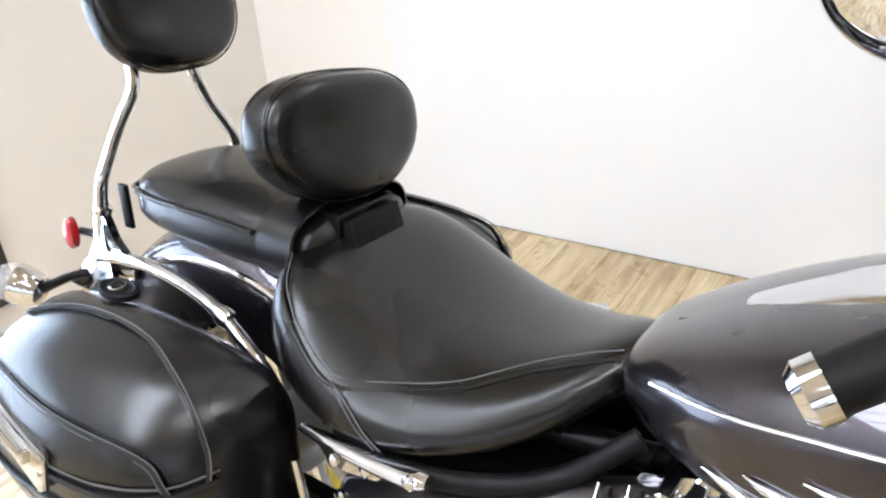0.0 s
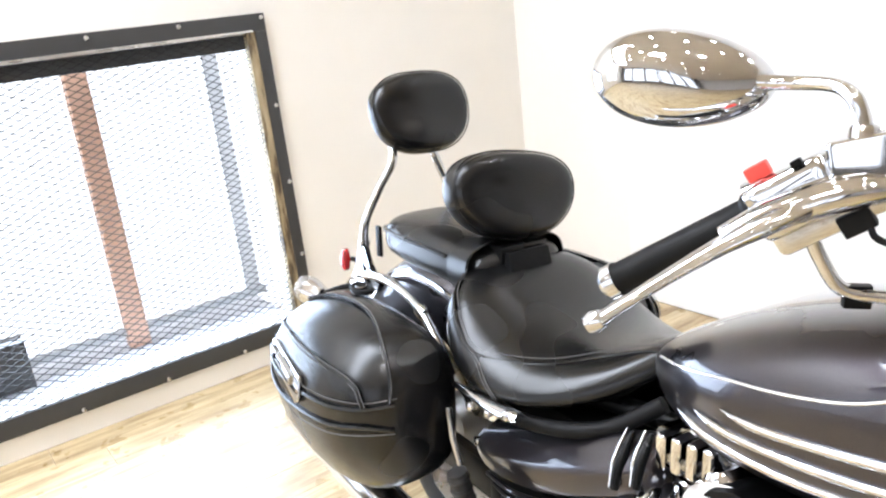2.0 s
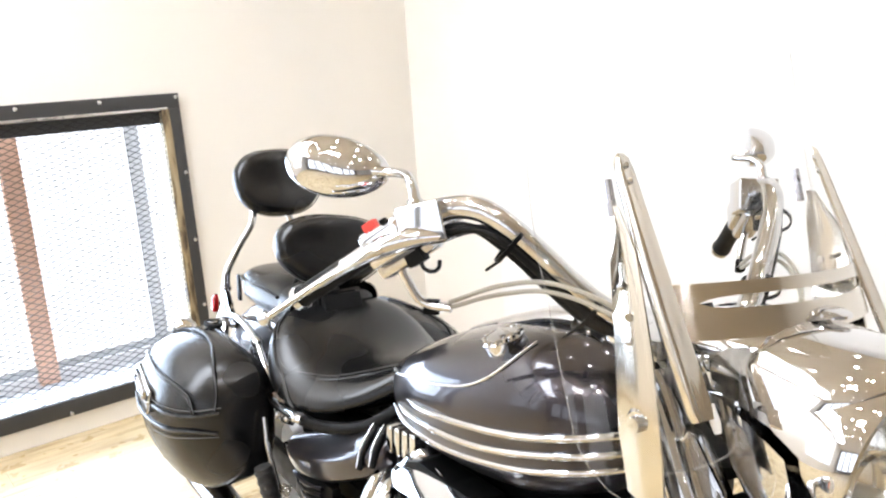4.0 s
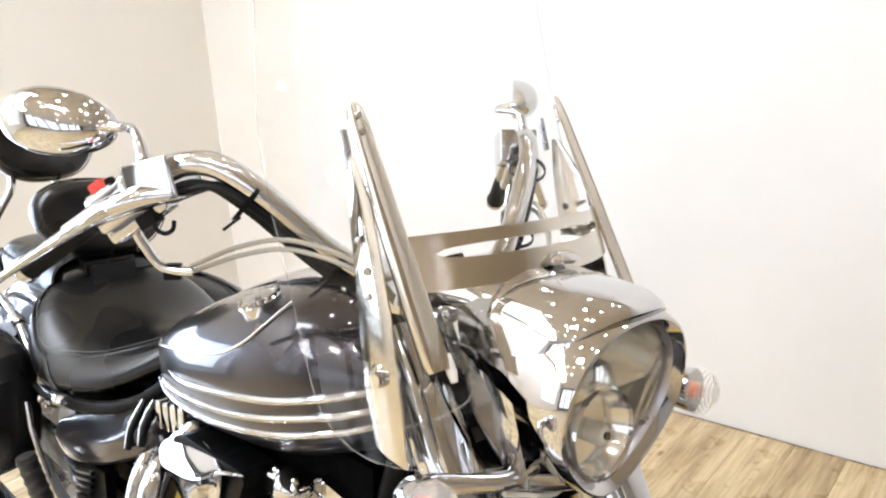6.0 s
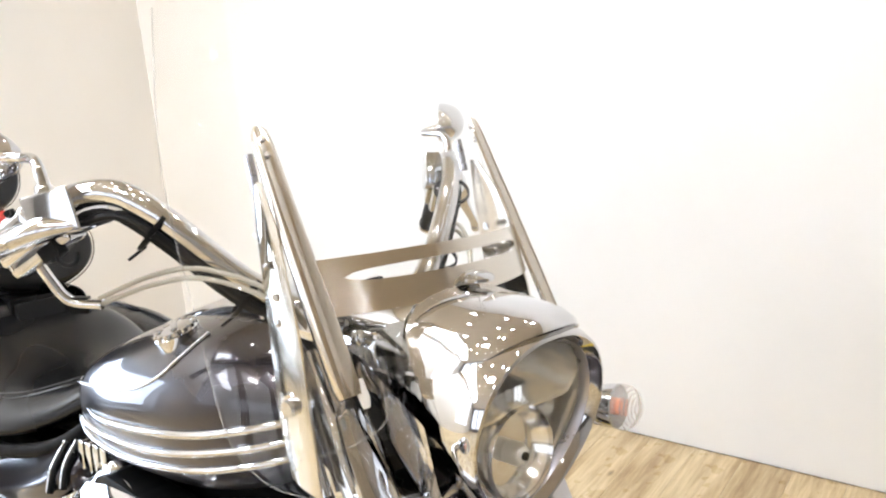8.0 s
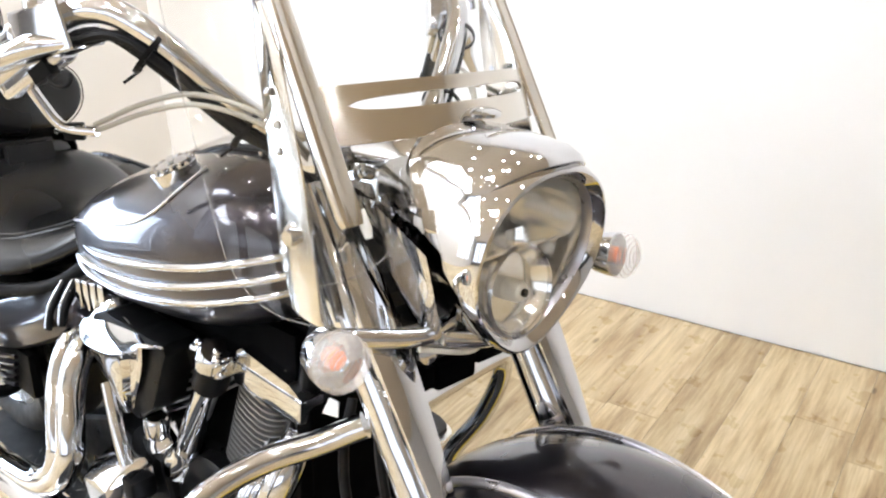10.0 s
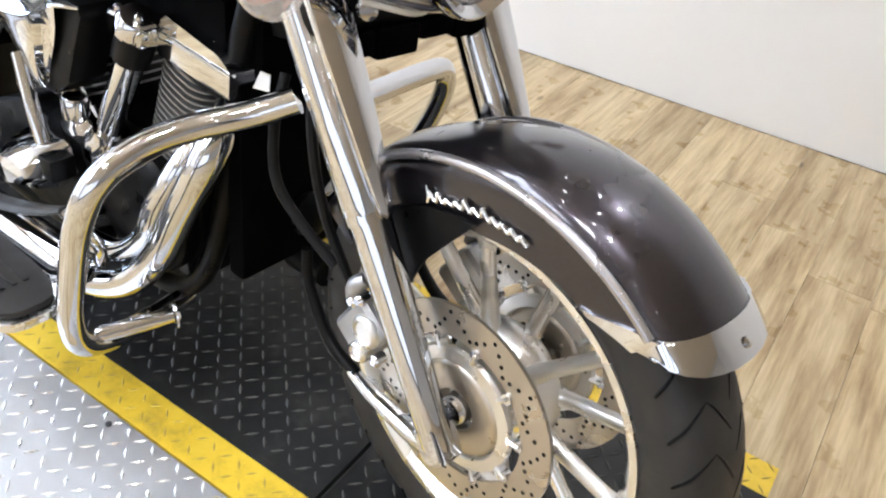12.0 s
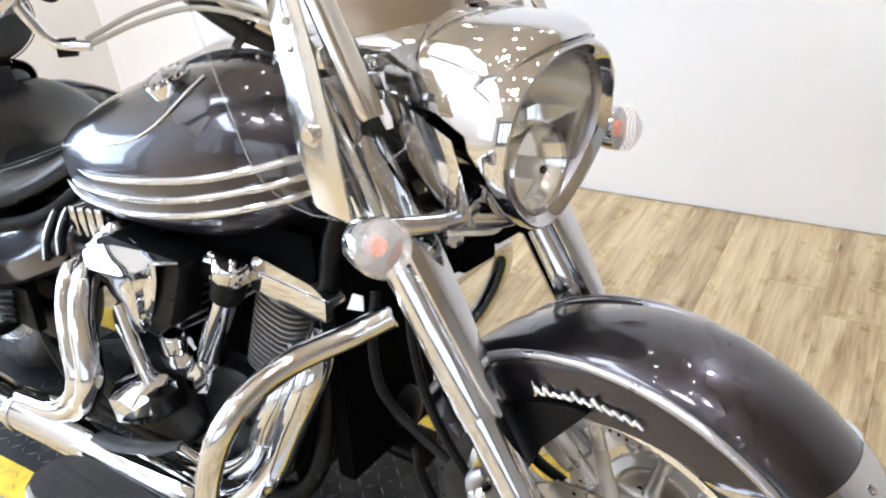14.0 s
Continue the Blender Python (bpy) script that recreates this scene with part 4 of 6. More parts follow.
for s in (-1, 1):
    fpart("bracket_bolt", lathe([(0.010, 0), (0.010, 0.01), (0.006, 0.013)], 14, along((-0.330, s * 0.098, 0.962), (0.3, s, 0.2))), CHROME, head)
    fpart("inner_shield", skin([[Vector((x, s * yy, zz)) for x, yy, zz in row] for row in (
        ((-0.30, 0.105, 0.93), (-0.24, 0.120, 0.92), (-0.19, 0.122, 0.90)), ((-0.27, 0.110, 0.86), (-0.21, 0.124, 0.85), (-0.17, 0.122, 0.84)), ((-0.24, 0.095, 0.80), (-0.20, 0.105, 0.795), (-0.175, 0.10, 0.79)))], False, False), CHROME, head)

# ---- turn signals
for s, cx, cy, cz in ((-1, -0.180, -0.246, 0.822), (1, -0.177, 0.228, 0.823)):
    ax = Vector((0.94, s * 0.15, 0.1)).normalized()
    c = Vector((cx, cy, cz))
    sig = fpart("turn_signal", lathe([(0.012, -0.062), (0.026, -0.055), (0.034, -0.040), (0.038, -0.018), (0.039, -0.006), (0.036, -0.004), (0.030, -0.03), (0.006, -0.045)], 28, along(c, ax) @ Matrix.Scale(0.80, 4), close=True), CHROME, None, "chrome bullet turn signal with clear lens")
    fpart("amber_bulb", lathe([(0.004, -0.035), (0.011, -0.030), (0.015, -0.016), (0.013, -0.004), (0.005, 0.0)], 16, along(c, ax) @ Matrix.Scale(0.80, 4)), ORANGE, sig, "amber bulb")
    ln = fpart("lens", lathe([(0.0385, -0.006), (0.0400, 0.002), (0.0380, 0.013), (0.0315, 0.024), (0.018, 0.032), (0.003, 0.0345)], 28, along(c, ax) @ Matrix.Scale(0.80, 4)), FROST, sig, "clear ribbed lens")
    ln.visible_shadow = False
    bm = bmesh.new()
    for k in range(5):
        lathe([(0.0375 - k * 0.006, 0.013 + k * 0.0042), (0.0386 - k * 0.006, 0.0145 + k * 0.0042), (0.0375 - k * 0.006, 0.016 + k * 0.0042)], 28, along(c, ax) @ Matrix.Scale(0.80, 4), bm, close=True)
    rb = fpart("lens_ribbing", bm, FROST, sig)
    rb.visible_shadow = False
    fpart("stalk", tube([c - ax * 0.045, c - ax * 0.05 + Vector((-0.005, -s * 0.04, -0.006)), Vector((-0.20, s * 0.12, 0.80)), Vector((-0.205, s * 0.07, 0.80))], [0.015, 0.012, 0.0105, 0.012], 14, 5), CHROME, sig)
fpart("signal_bar", tube([(-0.215, -0.13, 0.798), (-0.18, 0.0, 0.775), (-0.215, 0.13, 0.798)], 0.012, 12, 8), CHROME, head)

# ---- windshield
ws = []
for z, xo, hw in ((0.800, -0.235, 0.16), (0.815, -0.245, 0.225), (0.86, -0.262, 0.256), (0.93, -0.285, 0.262), (1.03, -0.325, 0.262), (1.10, -0.355, 0.262), (1.2, -0.39, 0.258), (1.35, -0.435, 0.24), (1.44, -0.465, 0.19), (1.47, -0.475, 0.08)):
    ws.append([Vector((xo + 0.030 - 0.135 * (abs(u) * hw / 0.262) ** 2, u * hw, z)) for u in [-1 + k / 12 for k in range(25)]])
shield = fpart("windshield", skin(ws[2:], False, False), SHIELD, None, "tall clear windshield on chrome stays")
shield.visible_shadow = False
for s in (-1, 1):
    # lower wing of the clear sheet, outside the fork
    wing = [[ws[r][i] for i in (range(0, 6) if s < 0 else range(19, 25))] for r in (0, 1, 2)]
    wg = fpart("shield_wing", skin(wing, False, False), SHIELD, shield, "clear lower wing")
    wg.visible_shadow = False
    edge = [ws[r][0 if s < 0 else 24] for r in range(7, 0, -1)] + [wing[0][k if s < 0 else 5 - k] for k in range(6)]
    eg = fpart("shield_edge", tube(edge, 0.0011, 6, 3), EDGE, shield, "polished clear edge")
    eg.visible_shadow = False
for s in (-1, 1):
    # rim of the notch round the lamp
    eg = fpart("shield_edge", tube([(-0.285, s * 0.061, 0.988), (-0.266, s * 0.098, 0.921), (-0.263, s * 0.116, 0.882), (-0.272, s * 0.133, 0.866), (-0.30, s * 0.158, 0.846), (-0.33, s * 0.19, 0.835)], 0.0014, 6, 4), EDGE, shield)
    eg.visible_shadow = False
    # folded chrome stay: a rounded ridge with a flat inner face
    D = Vector((-0.465, 0, 0.885))
    L = Vector((0.45, -s * 0.9, 0))
    L = (L - D * D.dot(L)).normalized()
    N = D.cross(L)
    N = N if N.x > 0 else -N
    rings = []
    for x, y, z, w in ((-0.4265, 0.165, 1.213, 0.005), (-0.423, 0.165, 1.207, 0.010), (-0.414, 0.165, 1.190, 0.0125), (-0.36, 0.163, 1.085, 0.0155), (-0.31, 0.16, 0.99, 0.0170), (-0.278, 0.158, 0.93, 0.0165), (-0.272, 0.158, 0.92, 0.014)):
        w = w * (0.66 if s > 0 else 1.0)
        c = Vector((x, s * y + (0.022 + 0.028 * (1.213 - z) / 0.29 if s > 0 else 0.0), z))
        rings.append([c + L * (w * a) + N * (q * min(1.0, w / 0.015)) for a, q in ((-1.0, -0.004), (-0.96, 0.003), (-0.82, 0.009), (-0.6, 0.0125), (-0.35, 0.0125), (-0.15, 0.010), (0.2, 0.0075), (0.6, 0.005), (0.92, 0.002), (1.0, -0.002), (0.94, -0.006), (0.3, -0.006), (-0.5, -0.007), (-0.9, -0.007))])
    post = fpart("shield_stay", skin(rings), STAY, shield, "folded chrome windshield stay")
    fpart("stay_cap", tube([(-0.278, s * 0.143, 0.935), (-0.268, s * 0.141, 0.915), (-0.264, s * 0.141, 0.905)], [0.007, 0.0075, 0.005], 12, flat=0.7), WHITE, shield, "white end cap")
    for q, z in ((-0.417, 1.196), (-0.408, 1.178)):
        fpart("stay_bolt", lathe([(0.0045, 0), (0.004, 0.003), (0.002, 0.004)], 10, along(Vector((q, s * 0.165, z)) + N * 0.009, N)), CHROME, shield)
    rows = [[Vector((xa + (xb - xa) * u, s * (ya + (yb - ya) * u + 0.003 * math.sin(u * math.pi)) + (0.022 if s > 0 else 0.0), z)) for u in (0, 0.25, 0.5, 0.75, 1)] for xa, ya, xb, yb, z in ((-0.432, 0.172, -0.418, 0.172, 1.15), (-0.428, 0.174, -0.375, 0.178, 1.10), (-0.405, 0.178, -0.33, 0.184, 0.98), (-0.385, 0.182, -0.30, 0.190, 0.87), (-0.36, 0.184, -0.29, 0.190, 0.80))]
    thicken(fpart("stay_plate", skin(rows, False, False), STAY, shield, "flat chrome stay plate"), 0.003)
    fpart("plate_clip", box((-0.004, -0.004, -0.024), (0.005, 0.004, 0.024), 0.002, m=Matrix.Translation((-0.432, s * 0.172, 1.158)) @ Matrix.Rotation(radians(-18), 4, "Y")), SATIN, shield, "grey edge clip")
    for q, z in ((-0.392, 1.055), (-0.372, 0.99)):
        fpart("plate_screw", lathe([(0.0055, 0), (0.005, 0.003), (0.002, 0.0045)], 12, along((q, s * 0.183, z), (0.05, s, 0.05))), CHROME, shield)
    fpart("stay_knob", lathe([(0.020, 0), (0.020, 0.012), (0.015, 0.018), (0.011, 0.018), (0.009, 0.026)], 20, along((-0.347, s * 0.172, 0.896), (0.15, s, 0.0))), CHROME, shield)
    fpart("stay_screw", lathe([(0.006, 0), (0.005, 0.004)], 10, along((-0.375, s * 0.182, 1.02), (0.3, s, 0.0))), CHROME, shield)
    fpart("stay_rod", tube([(-0.37, s * 0.168, 0.93), (-0.31, s * 0.172, 0.79)], 0.008, 10), CHROME, shield)
# slotted cross plate between the stays
def arc_pt(u, z, bow=0.075):
    return Vector((-0.335 + bow * (1 - u * u) - (z - 1.03) * 0.45, u * 0.163 + 0.016 * (1 + u), z))
us = [-1 + k / 16 for k in range(33)]
z_top = [1.062 + 0.012 * (1 - u * u) for u in us]
z_bot = [1.000 + 0.012 * (1 - u * u) for u in us]
slot = [max(0.0, 1 - (u / 0.80) ** 6) ** 0.5 if abs(u) < 0.80 else 0.0 for u in us]
z_mid = [1.040 + 0.012 * (1 - u * u) for u in us]
bm = skin([[arc_pt(u, z) for u, z in zip(us, z_top)], [arc_pt(u, z + 0.0075 * g) for u, z, g in zip(us, z_mid, slot)]], False, False)
skin([[arc_pt(u, z - 0.0075 * g) for u, z, g in zip(us, z_mid, slot)], [arc_pt(u, z) for u, z in zip(us, z_bot)]], False, False, bm)
bmesh.ops.remove_doubles(bm, verts=bm.verts, dist=0.0004)
thicken(fpart("cross_plate", bm, STAY, shield, "slotted chrome cross plate"), 0.004)

# ---- handlebar
BAR = [(-0.42, 0.05, 0.955), (-0.445, 0.10, 0.975), (-0.48, 0.165, 1.02), (-0.53, 0.245, 1.105), (-0.575, 0.285, 1.135), (-0.635, 0.325, 1.125), (-0.73, 0.395, 1.06), (-0.835, 0.468, 0.978)]
for s in (-1, 1):
    bar = fpart("handlebar", tube([(x, s * y, z) for x, y, z in BAR[:6]], 0.0165, 16, 6), CHROME, None, "swept chrome handlebar")
    g0, g1 = Vector((-0.715, s * 0.386, 1.072)), Vector((-0.822, s * 0.460, 0.988))
    d = (g1 - g0).normalized()
    fpart("grip", tube([g0, g0 + d * 0.008, g0 + d * 0.012, g1 - d * 0.004, g1], [0.020, 0.020, 0.0165, 0.0170, 0.0185], 20), PLASTIC, bar, "black rubber grip")
    fpart("grip_end", tube([g1, g1 + d * 0.012, g1 + d * 0.018], [0.0195, 0.0195, 0.014], 20), CHROME, bar)
    fpart("inner_bar", tube([(-0.62, s * 0.318, 1.13), g0], 0.0145, 14), CHROME, bar)
    # switch housing
    h0 = Vector((-0.690, s * 0.368, 1.088))
    mh = along(h0, d)
    hs = fpart("switch_housing", box((-0.025, -0.027, -0.040), (0.025, 0.027, 0.040), 0.016, seg=5, m=mh), CHROME, bar, "chrome switch housing")
    fpart("master_cylinder", box((-0.033, -0.026, -0.036), (0.033, 0.031, 0.036), 0.005, seg=3, m=along(Vector((-0.640, s * 0.330, 1.118)), (d.x, d.y, d.z * 0.4))), CHROME, bar, "chrome fluid reservoir")
    fpart("housing_lower", box((-0.019, -0.019, -0.05), (0.019, 0.019, 0.055), 0.013, seg=4, m=along(Vector((-0.665, s * 0.352, 1.077)), d)), CHROME, bar)
    if s < 0:
        fpart("stop_switch", box((-0.007, -0.007, -0.011), (0.007, 0.007, 0.011), 0.003, m=along(Vector((-0.710, -0.380, 1.098)), d)), REDPLASTIC, bar, "red stop switch")
        fpart("push_button", box((-0.005, -0.004, -0.005), (0.005, 0.004, 0.005), 0.002, m=along(Vector((-0.672, -0.376, 1.11)), d)), BLACK, bar)
    # pivot perch under the reservoir, screws and a black wire loop
    fpart("lever_perch", tube([(-0.595, s * 0.318, 1.098), (-0.635, s * 0.352, 1.090), (-0.675, s * 0.392, 1.068), (-0.705, s * 0.425, 1.045)], [0.012, 0.024, 0.021, 0.013], 14, 5, flat=0.7), CHROME, bar, "chrome lever perch")
    for k in (-1, 1):
        fpart("cover_screw", lathe([(0.0045, 0), (0.004, 0.003)], 10, along((-0.640 + 0.024 * k, s * (0.330 - 0.02 * k), 1.146 + 0.008 * k), (0, 0, 1))), CHROME, bar)
    fpart("wire_loop", tube([(-0.630, s * 0.350, 1.074), (-0.622, s * 0.352, 1.062), (-0.610, s * 0.345, 1.057), (-0.604, s * 0.337, 1.062), (-0.608, s * 0.333, 1.072)], 0.0030, 8, 5), PLASTIC, bar)
    # lever
    l0 = Vector((-0.645, s * 0.365, 1.085))
    fpart("lever", tube([l0, l0 + Vector((-0.02, s * 0.035, -0.018)), Vector((-0.70, s * 0.44, 1.035)), Vector((-0.735, s * 0.500, 0.990)), Vector((-0.750, s * 0.524, 0.970))], [0.013, 0.0165, 0.0125, 0.0092, 0.0105], 14, 5, flat=0.62), CHROME, bar, "polished control lever")
    fpart("lever_ball", lathe([(0.004, -0.011), (0.009, -0.008), (0.0115, 0), (0.009, 0.008), (0.004, 0.011)], 14, along((-0.752, s * 0.527, 0.968), d)), CHROME, bar)
    # mirror on a bent stem
    j = Vector((-0.636, s * 0.343, 1.135))
    mc = Vector((-0.793, -0.400, 1.178)) if s < 0 else Vector((-0.715, 0.405, 1.190))
    rings = []
    for dxx, w in ((-0.012, 0.90), (-0.011, 0.97), (-0.004, 1.0), (0.010, 0.95), (0.024, 0.78), (0.034, 0.50), (0.038, 0.12)):
        ring = []
        for k in range(32):
            a = 2 * math.pi * k / 32
            big = 1.0 if s < 0 else 0.78
            ex, ez = w * math.cos(a) * 0.088 * big, w * math.sin(a) * big * (0.048 + 0.006 * math.cos(a)) + 0.006 * math.cos(a)
            ring.append(mc + Vector((-ex * 0.72 + dxx * 0.72, s * (ex * 0.69 + dxx * 0.7), ez)))
        rings.append(ring)
    mirror = soften(fpart("mirror", skin(rings), CHROME, bar, "chrome teardrop mirror"), 1)
    fpart("mirror_stem", tube([j, j + Vector((-0.004, 0, 0.016)), j + Vector((-0.012, s * 0.002, 0.032)), j + Vector((-0.035, s * 0.0, 0.040)), j + Vector((-0.075, s * 0.006, 0.040)), mc + Vector((0.040, -s * 0.020, -0.002)), mc + Vector((0.01, 0, -0.005))], [0.009, 0.0075, 0.007, 0.0065, 0.007, 0.009, 0.012], 12, 5), CHROME, bar)
    fpart("stem_nut", lathe([(0.012, -0.012), (0.012, 0.006), (0.009, 0.01)], 12, along(j, (0, 0, 1))), CHROME, bar)
    fpart("lever_switch", box((-0.010, -0.010, -0.014), (0.010, 0.010, 0.014), 0.003, m=along((-0.640, s * 0.352, 1.072), d)), PLASTIC, bar, "black lever switch")
    # the clamped controls sit a little inboard on the bar
    for ob in bar.children:
        if ob.name.split(".")[0] in ("grip", "grip_end", "switch_housing", "master_cylinder", "housing_lower", "cover_screw", "wire_loop", "lever_switch"):
            ob.data.transform(Matrix.Translation((0.006, -s * 0.010, -0.010)))
    # cables bundled below the bar
    for k, off in enumerate((-0.016, -0.010, -0.022)):
        fpart("control_cable", tube([(x + (0.010, -0.008, 0.002)[k], s * (y + (0.004, 0.010, -0.010)[k]), z - 0.022 + off * 0.3) for x, y, z in [(-0.635, 0.325, 1.112)] + [BAR[i] for i in (4, 3, 2, 1)] + [(-0.39, 0.08, 0.90)]], 0.0062, 8, 5), PLASTIC, bar)
    for zx, zy, zz in ((-0.536, 0.252, 1.088), (-0.477, 0.166, 0.998)):
        zt = fpart("cable_tie", lathe([(0.030, -0.003), (0.030, 0.003), (0.0275, 0.003), (0.0275, -0.003)], 20, along((zx, s * zy, zz), (0.5, -0.75 * s, -0.75)), close=True), BLACK, bar)
        fpart("tie_tail", tube([(zx, s * zy - 0.012, zz - 0.018), (zx - 0.012, s * zy - 0.03, zz - 0.034)], 0.0022, 6), BLACK, bar)
    # chrome cable ends with pale sleeved cables sweeping to the head
    fpart("cable_elbow", tube([(-0.675, s * 0.355, 1.055), (-0.668, s * 0.340, 1.02), (-0.655, s * 0.322, 0.990), (-0.625, s * 0.292, 0.985)], 0.007, 10, 5), CHROME, bar)
    fpart("elbow_clip", box((-0.006, -0.011, -0.012), (0.006, 0.011, 0.012), 0.002, m=along((-0.648, s * 0.312, 0.984), (0.6, -0.8 * s, 0))), BLACK, bar)
    for k in (0, 1):
        fpart("sleeved_cable", tube([(-0.628, s * 0.294, 0.985 + 0.008 * k), (-0.56, s * 0.25, 1.015 + 0.012 * k), (-0.48, s * 0.215, 1.03 + 0.012 * k), (-0.40, s * 0.16, 1.0 + 0.01 * k), (-0.37, s * 0.11, 0.93)], 0.0034, 8, 6), CABLE, bar, "olive sleeved cable")

# ---- tank
def tank_ring(x, a, zt, zb, zc, count=40, chin=0.0):
    out = []
    for k in range(count):
        t = 2 * math.pi * k / count
        c, s = math.cos(t), math.sin(t)
        e = 2 / (2.6 if s > 0 else 3.0)
        yy = a * math.copysign(abs(c) ** e, c)
        zz = (zt - zc if s > 0 else zc - zb) * math.copysign(abs(s) ** e, s)
        if s < 0:
            yy *= 1 - chin * s * s
        out.append(Vector((x, yy, zc + zz)))
    return out


TANK = ((-1.105, 0.060, 0.742, 0.700, 0.722), (-1.09, 0.098, 0.756, 0.682, 0.722), (-1.05, 0.130, 0.782, 0.662, 0.728), (-0.98, 0.171, 0.822, 0.644, 0.740), (-0.90, 0.195, 0.860, 0.634, 0.752), (-0.82, 0.2035, 0.892, 0.632, 0.766),
        (-0.72, 0.2050, 0.924, 0.640, 0.782), (-0.62, 0.2035, 0.948, 0.658, 0.802), (-0.545, 0.196, 0.950, 0.686, 0.820), (-0.49, 0.176, 0.930, 0.715, 0.830), (-0.455, 0.150, 0.902, 0.742, 0.832), (-0.43, 0.118, 0.872, 0.772, 0.828), (-0.42, 0.075, 0.850, 0.80, 0.826))
tank = soften(part("fuel_tank", skin([tank_ring(*r, chin=0.08) for r in TANK]), PAINT, bike, "dark metallic fuel tank with chrome flutes"), 1)


def tank_side(x, z, s, grow=0.0):
    """A point on the tank's flank at x and z."""
    for r0, r1 in zip(TANK, TANK[1:]):
        if r0[0] <= x <= r1[0]:
            t = (x - r0[0]) / (r1[0] - r0[0])
            a, zt, zb, zc = [r0[i] + (r1[i] - r0[i]) * t for i in (1, 2, 3, 4)]
            h = (zt - zc) if z > zc else (zc - zb)
            k = min(0.97, abs(z - zc) / h)
            n = 2.6 if z > zc else 3.0
            y = a * (1 - k ** n) ** (1 / n)
            if z < zc:
                y *= 1 - 0.08 * k ** 2
            return Vector((x, s * (y * 0.992 + grow), z))


for s in (-1, 1):
    for row in (((-0.885, 0.758), (-0.85, 0.757), (-0.80, 0.762), (-0.71, 0.776), (-0.63, 0.791), (-0.56, 0.807), (-0.50, 0.823), (-0.46, 0.834), (-0.435, 0.840)),
                ((-0.935, 0.733), (-0.91, 0.731), (-0.87, 0.730), (-0.80, 0.735), (-0.70, 0.747), (-0.60, 0.769), (-0.50, 0.796), (-0.46, 0.807), (-0.435, 0.814)),
                ((-0.975, 0.714), (-0.95, 0.709), (-0.91, 0.704), (-0.85, 0.703), (-0.77, 0.708), (-0.66, 0.728), (-0.56, 0.752), (-0.48, 0.775), (-0.44, 0.787))):
        pts = spline([tank_side(x, z, s, 0.002) for x, z in row], 4)
        part("flute", tube(pts, [0.0008, 0.0016, 0.0028, 0.0040, 0.0050, 0.0058] + [0.0062] * (len(pts) - 7) + [0.0055], 10), CHROME, tank, "raised chrome flute")
    pts = [tank_side(x, z, s, 0.0008) for x, z in ((-1.05, 0.752), (-0.97, 0.775), (-0.88, 0.798), (-0.80, 0.813), (-0.72, 0.834), (-0.665, 0.862), (-0.63, 0.895), (-0.612, 0.925))]
    part("pinstripe", tube(pts, 0.0026, 8, 4, flat=0.8), ALLOY, tank, "silver pinstripe")
cx, cy, cz = -0.680, -0.146, 0.912
CAPM = along((cx, cy, cz), (-0.20, -0.33, 1))
cap = part("fuel_cap", lathe([(0.030, -0.02), (0.033, 0.0), (0.034, 0.004), (0.031, 0.008), (0.027, 0.008), (0.026, 0.010), (0.020, 0.012), (0.008, 0.013)], 32, CAPM), CHROME, tank, "chrome filler cap")
for k in range(14):
    a = 2 * math.pi * k / 14
    part("cap_lug", lathe([(0.0055, 0), (0.005, 0.005), (0.002, 0.0065)], 8, CAPM @ Matrix.Translation((0.0290 * math.cos(a), 0.0290 * math.sin(a), 0.006))), CHROME, cap)
part("cap_bar", box((-0.020, -0.005, 0.011), (0.020, 0.005, 0.016), 0.002, m=CAPM), CHROME, cap)
# chrome console along the tank's spine
rings = []
for x, w, z, h in ((-1.06, 0.012, 0.766, 0.004), (-0.99, 0.035, 0.806, 0.010), (-0.90, 0.050, 0.852, 0.014), (-0.80, 0.060, 0.890, 0.018), (-0.68, 0.068, 0.934, 0.018), (-0.60, 0.072, 0.949, 0.018), (-0.54, 0.068, 0.950, 0.016), (-0.48, 0.055, 0.926, 0.012), (-0.445, 0.04, 0.890, 0.010), (-0.425, 0.03, 0.855, 0.006)):
    rings.append(oval(x, 0.0, z, w, h, 0.02, 2.4, 20))
part("console", skin(rings), CHROME, bike, "chrome tank console")
part("console_gasket", tube([(-1.06, -0.016, 0.770), (-0.99, -0.042, 0.806), (-0.90, -0.058, 0.850), (-0.80, -0.068, 0.886), (-0.68, -0.077, 0.930), (-0.60, -0.080, 0.946), (-0.54, -0.078, 0.945), (-0.485, -0.066, 0.920), (-0.45, -0.052, 0.888)], 0.005, 8, 5), BLACK, bike)
for k in range(6):
    part("console_screw", lathe([(0.006, 0), (0.005, 0.004), (0.002, 0.005)], 10, along((-0.56 + 0.026 * k, -0.082 + 0.006 * k, 0.943 - 0.004 * k), (0, -0.3, 1))), CHROME, bike)

# ---- seats and backrests
def cushion(name, rings, material, parent, label, levels=1):
    return soften(part(name, skin(rings), material, parent, label), levels)


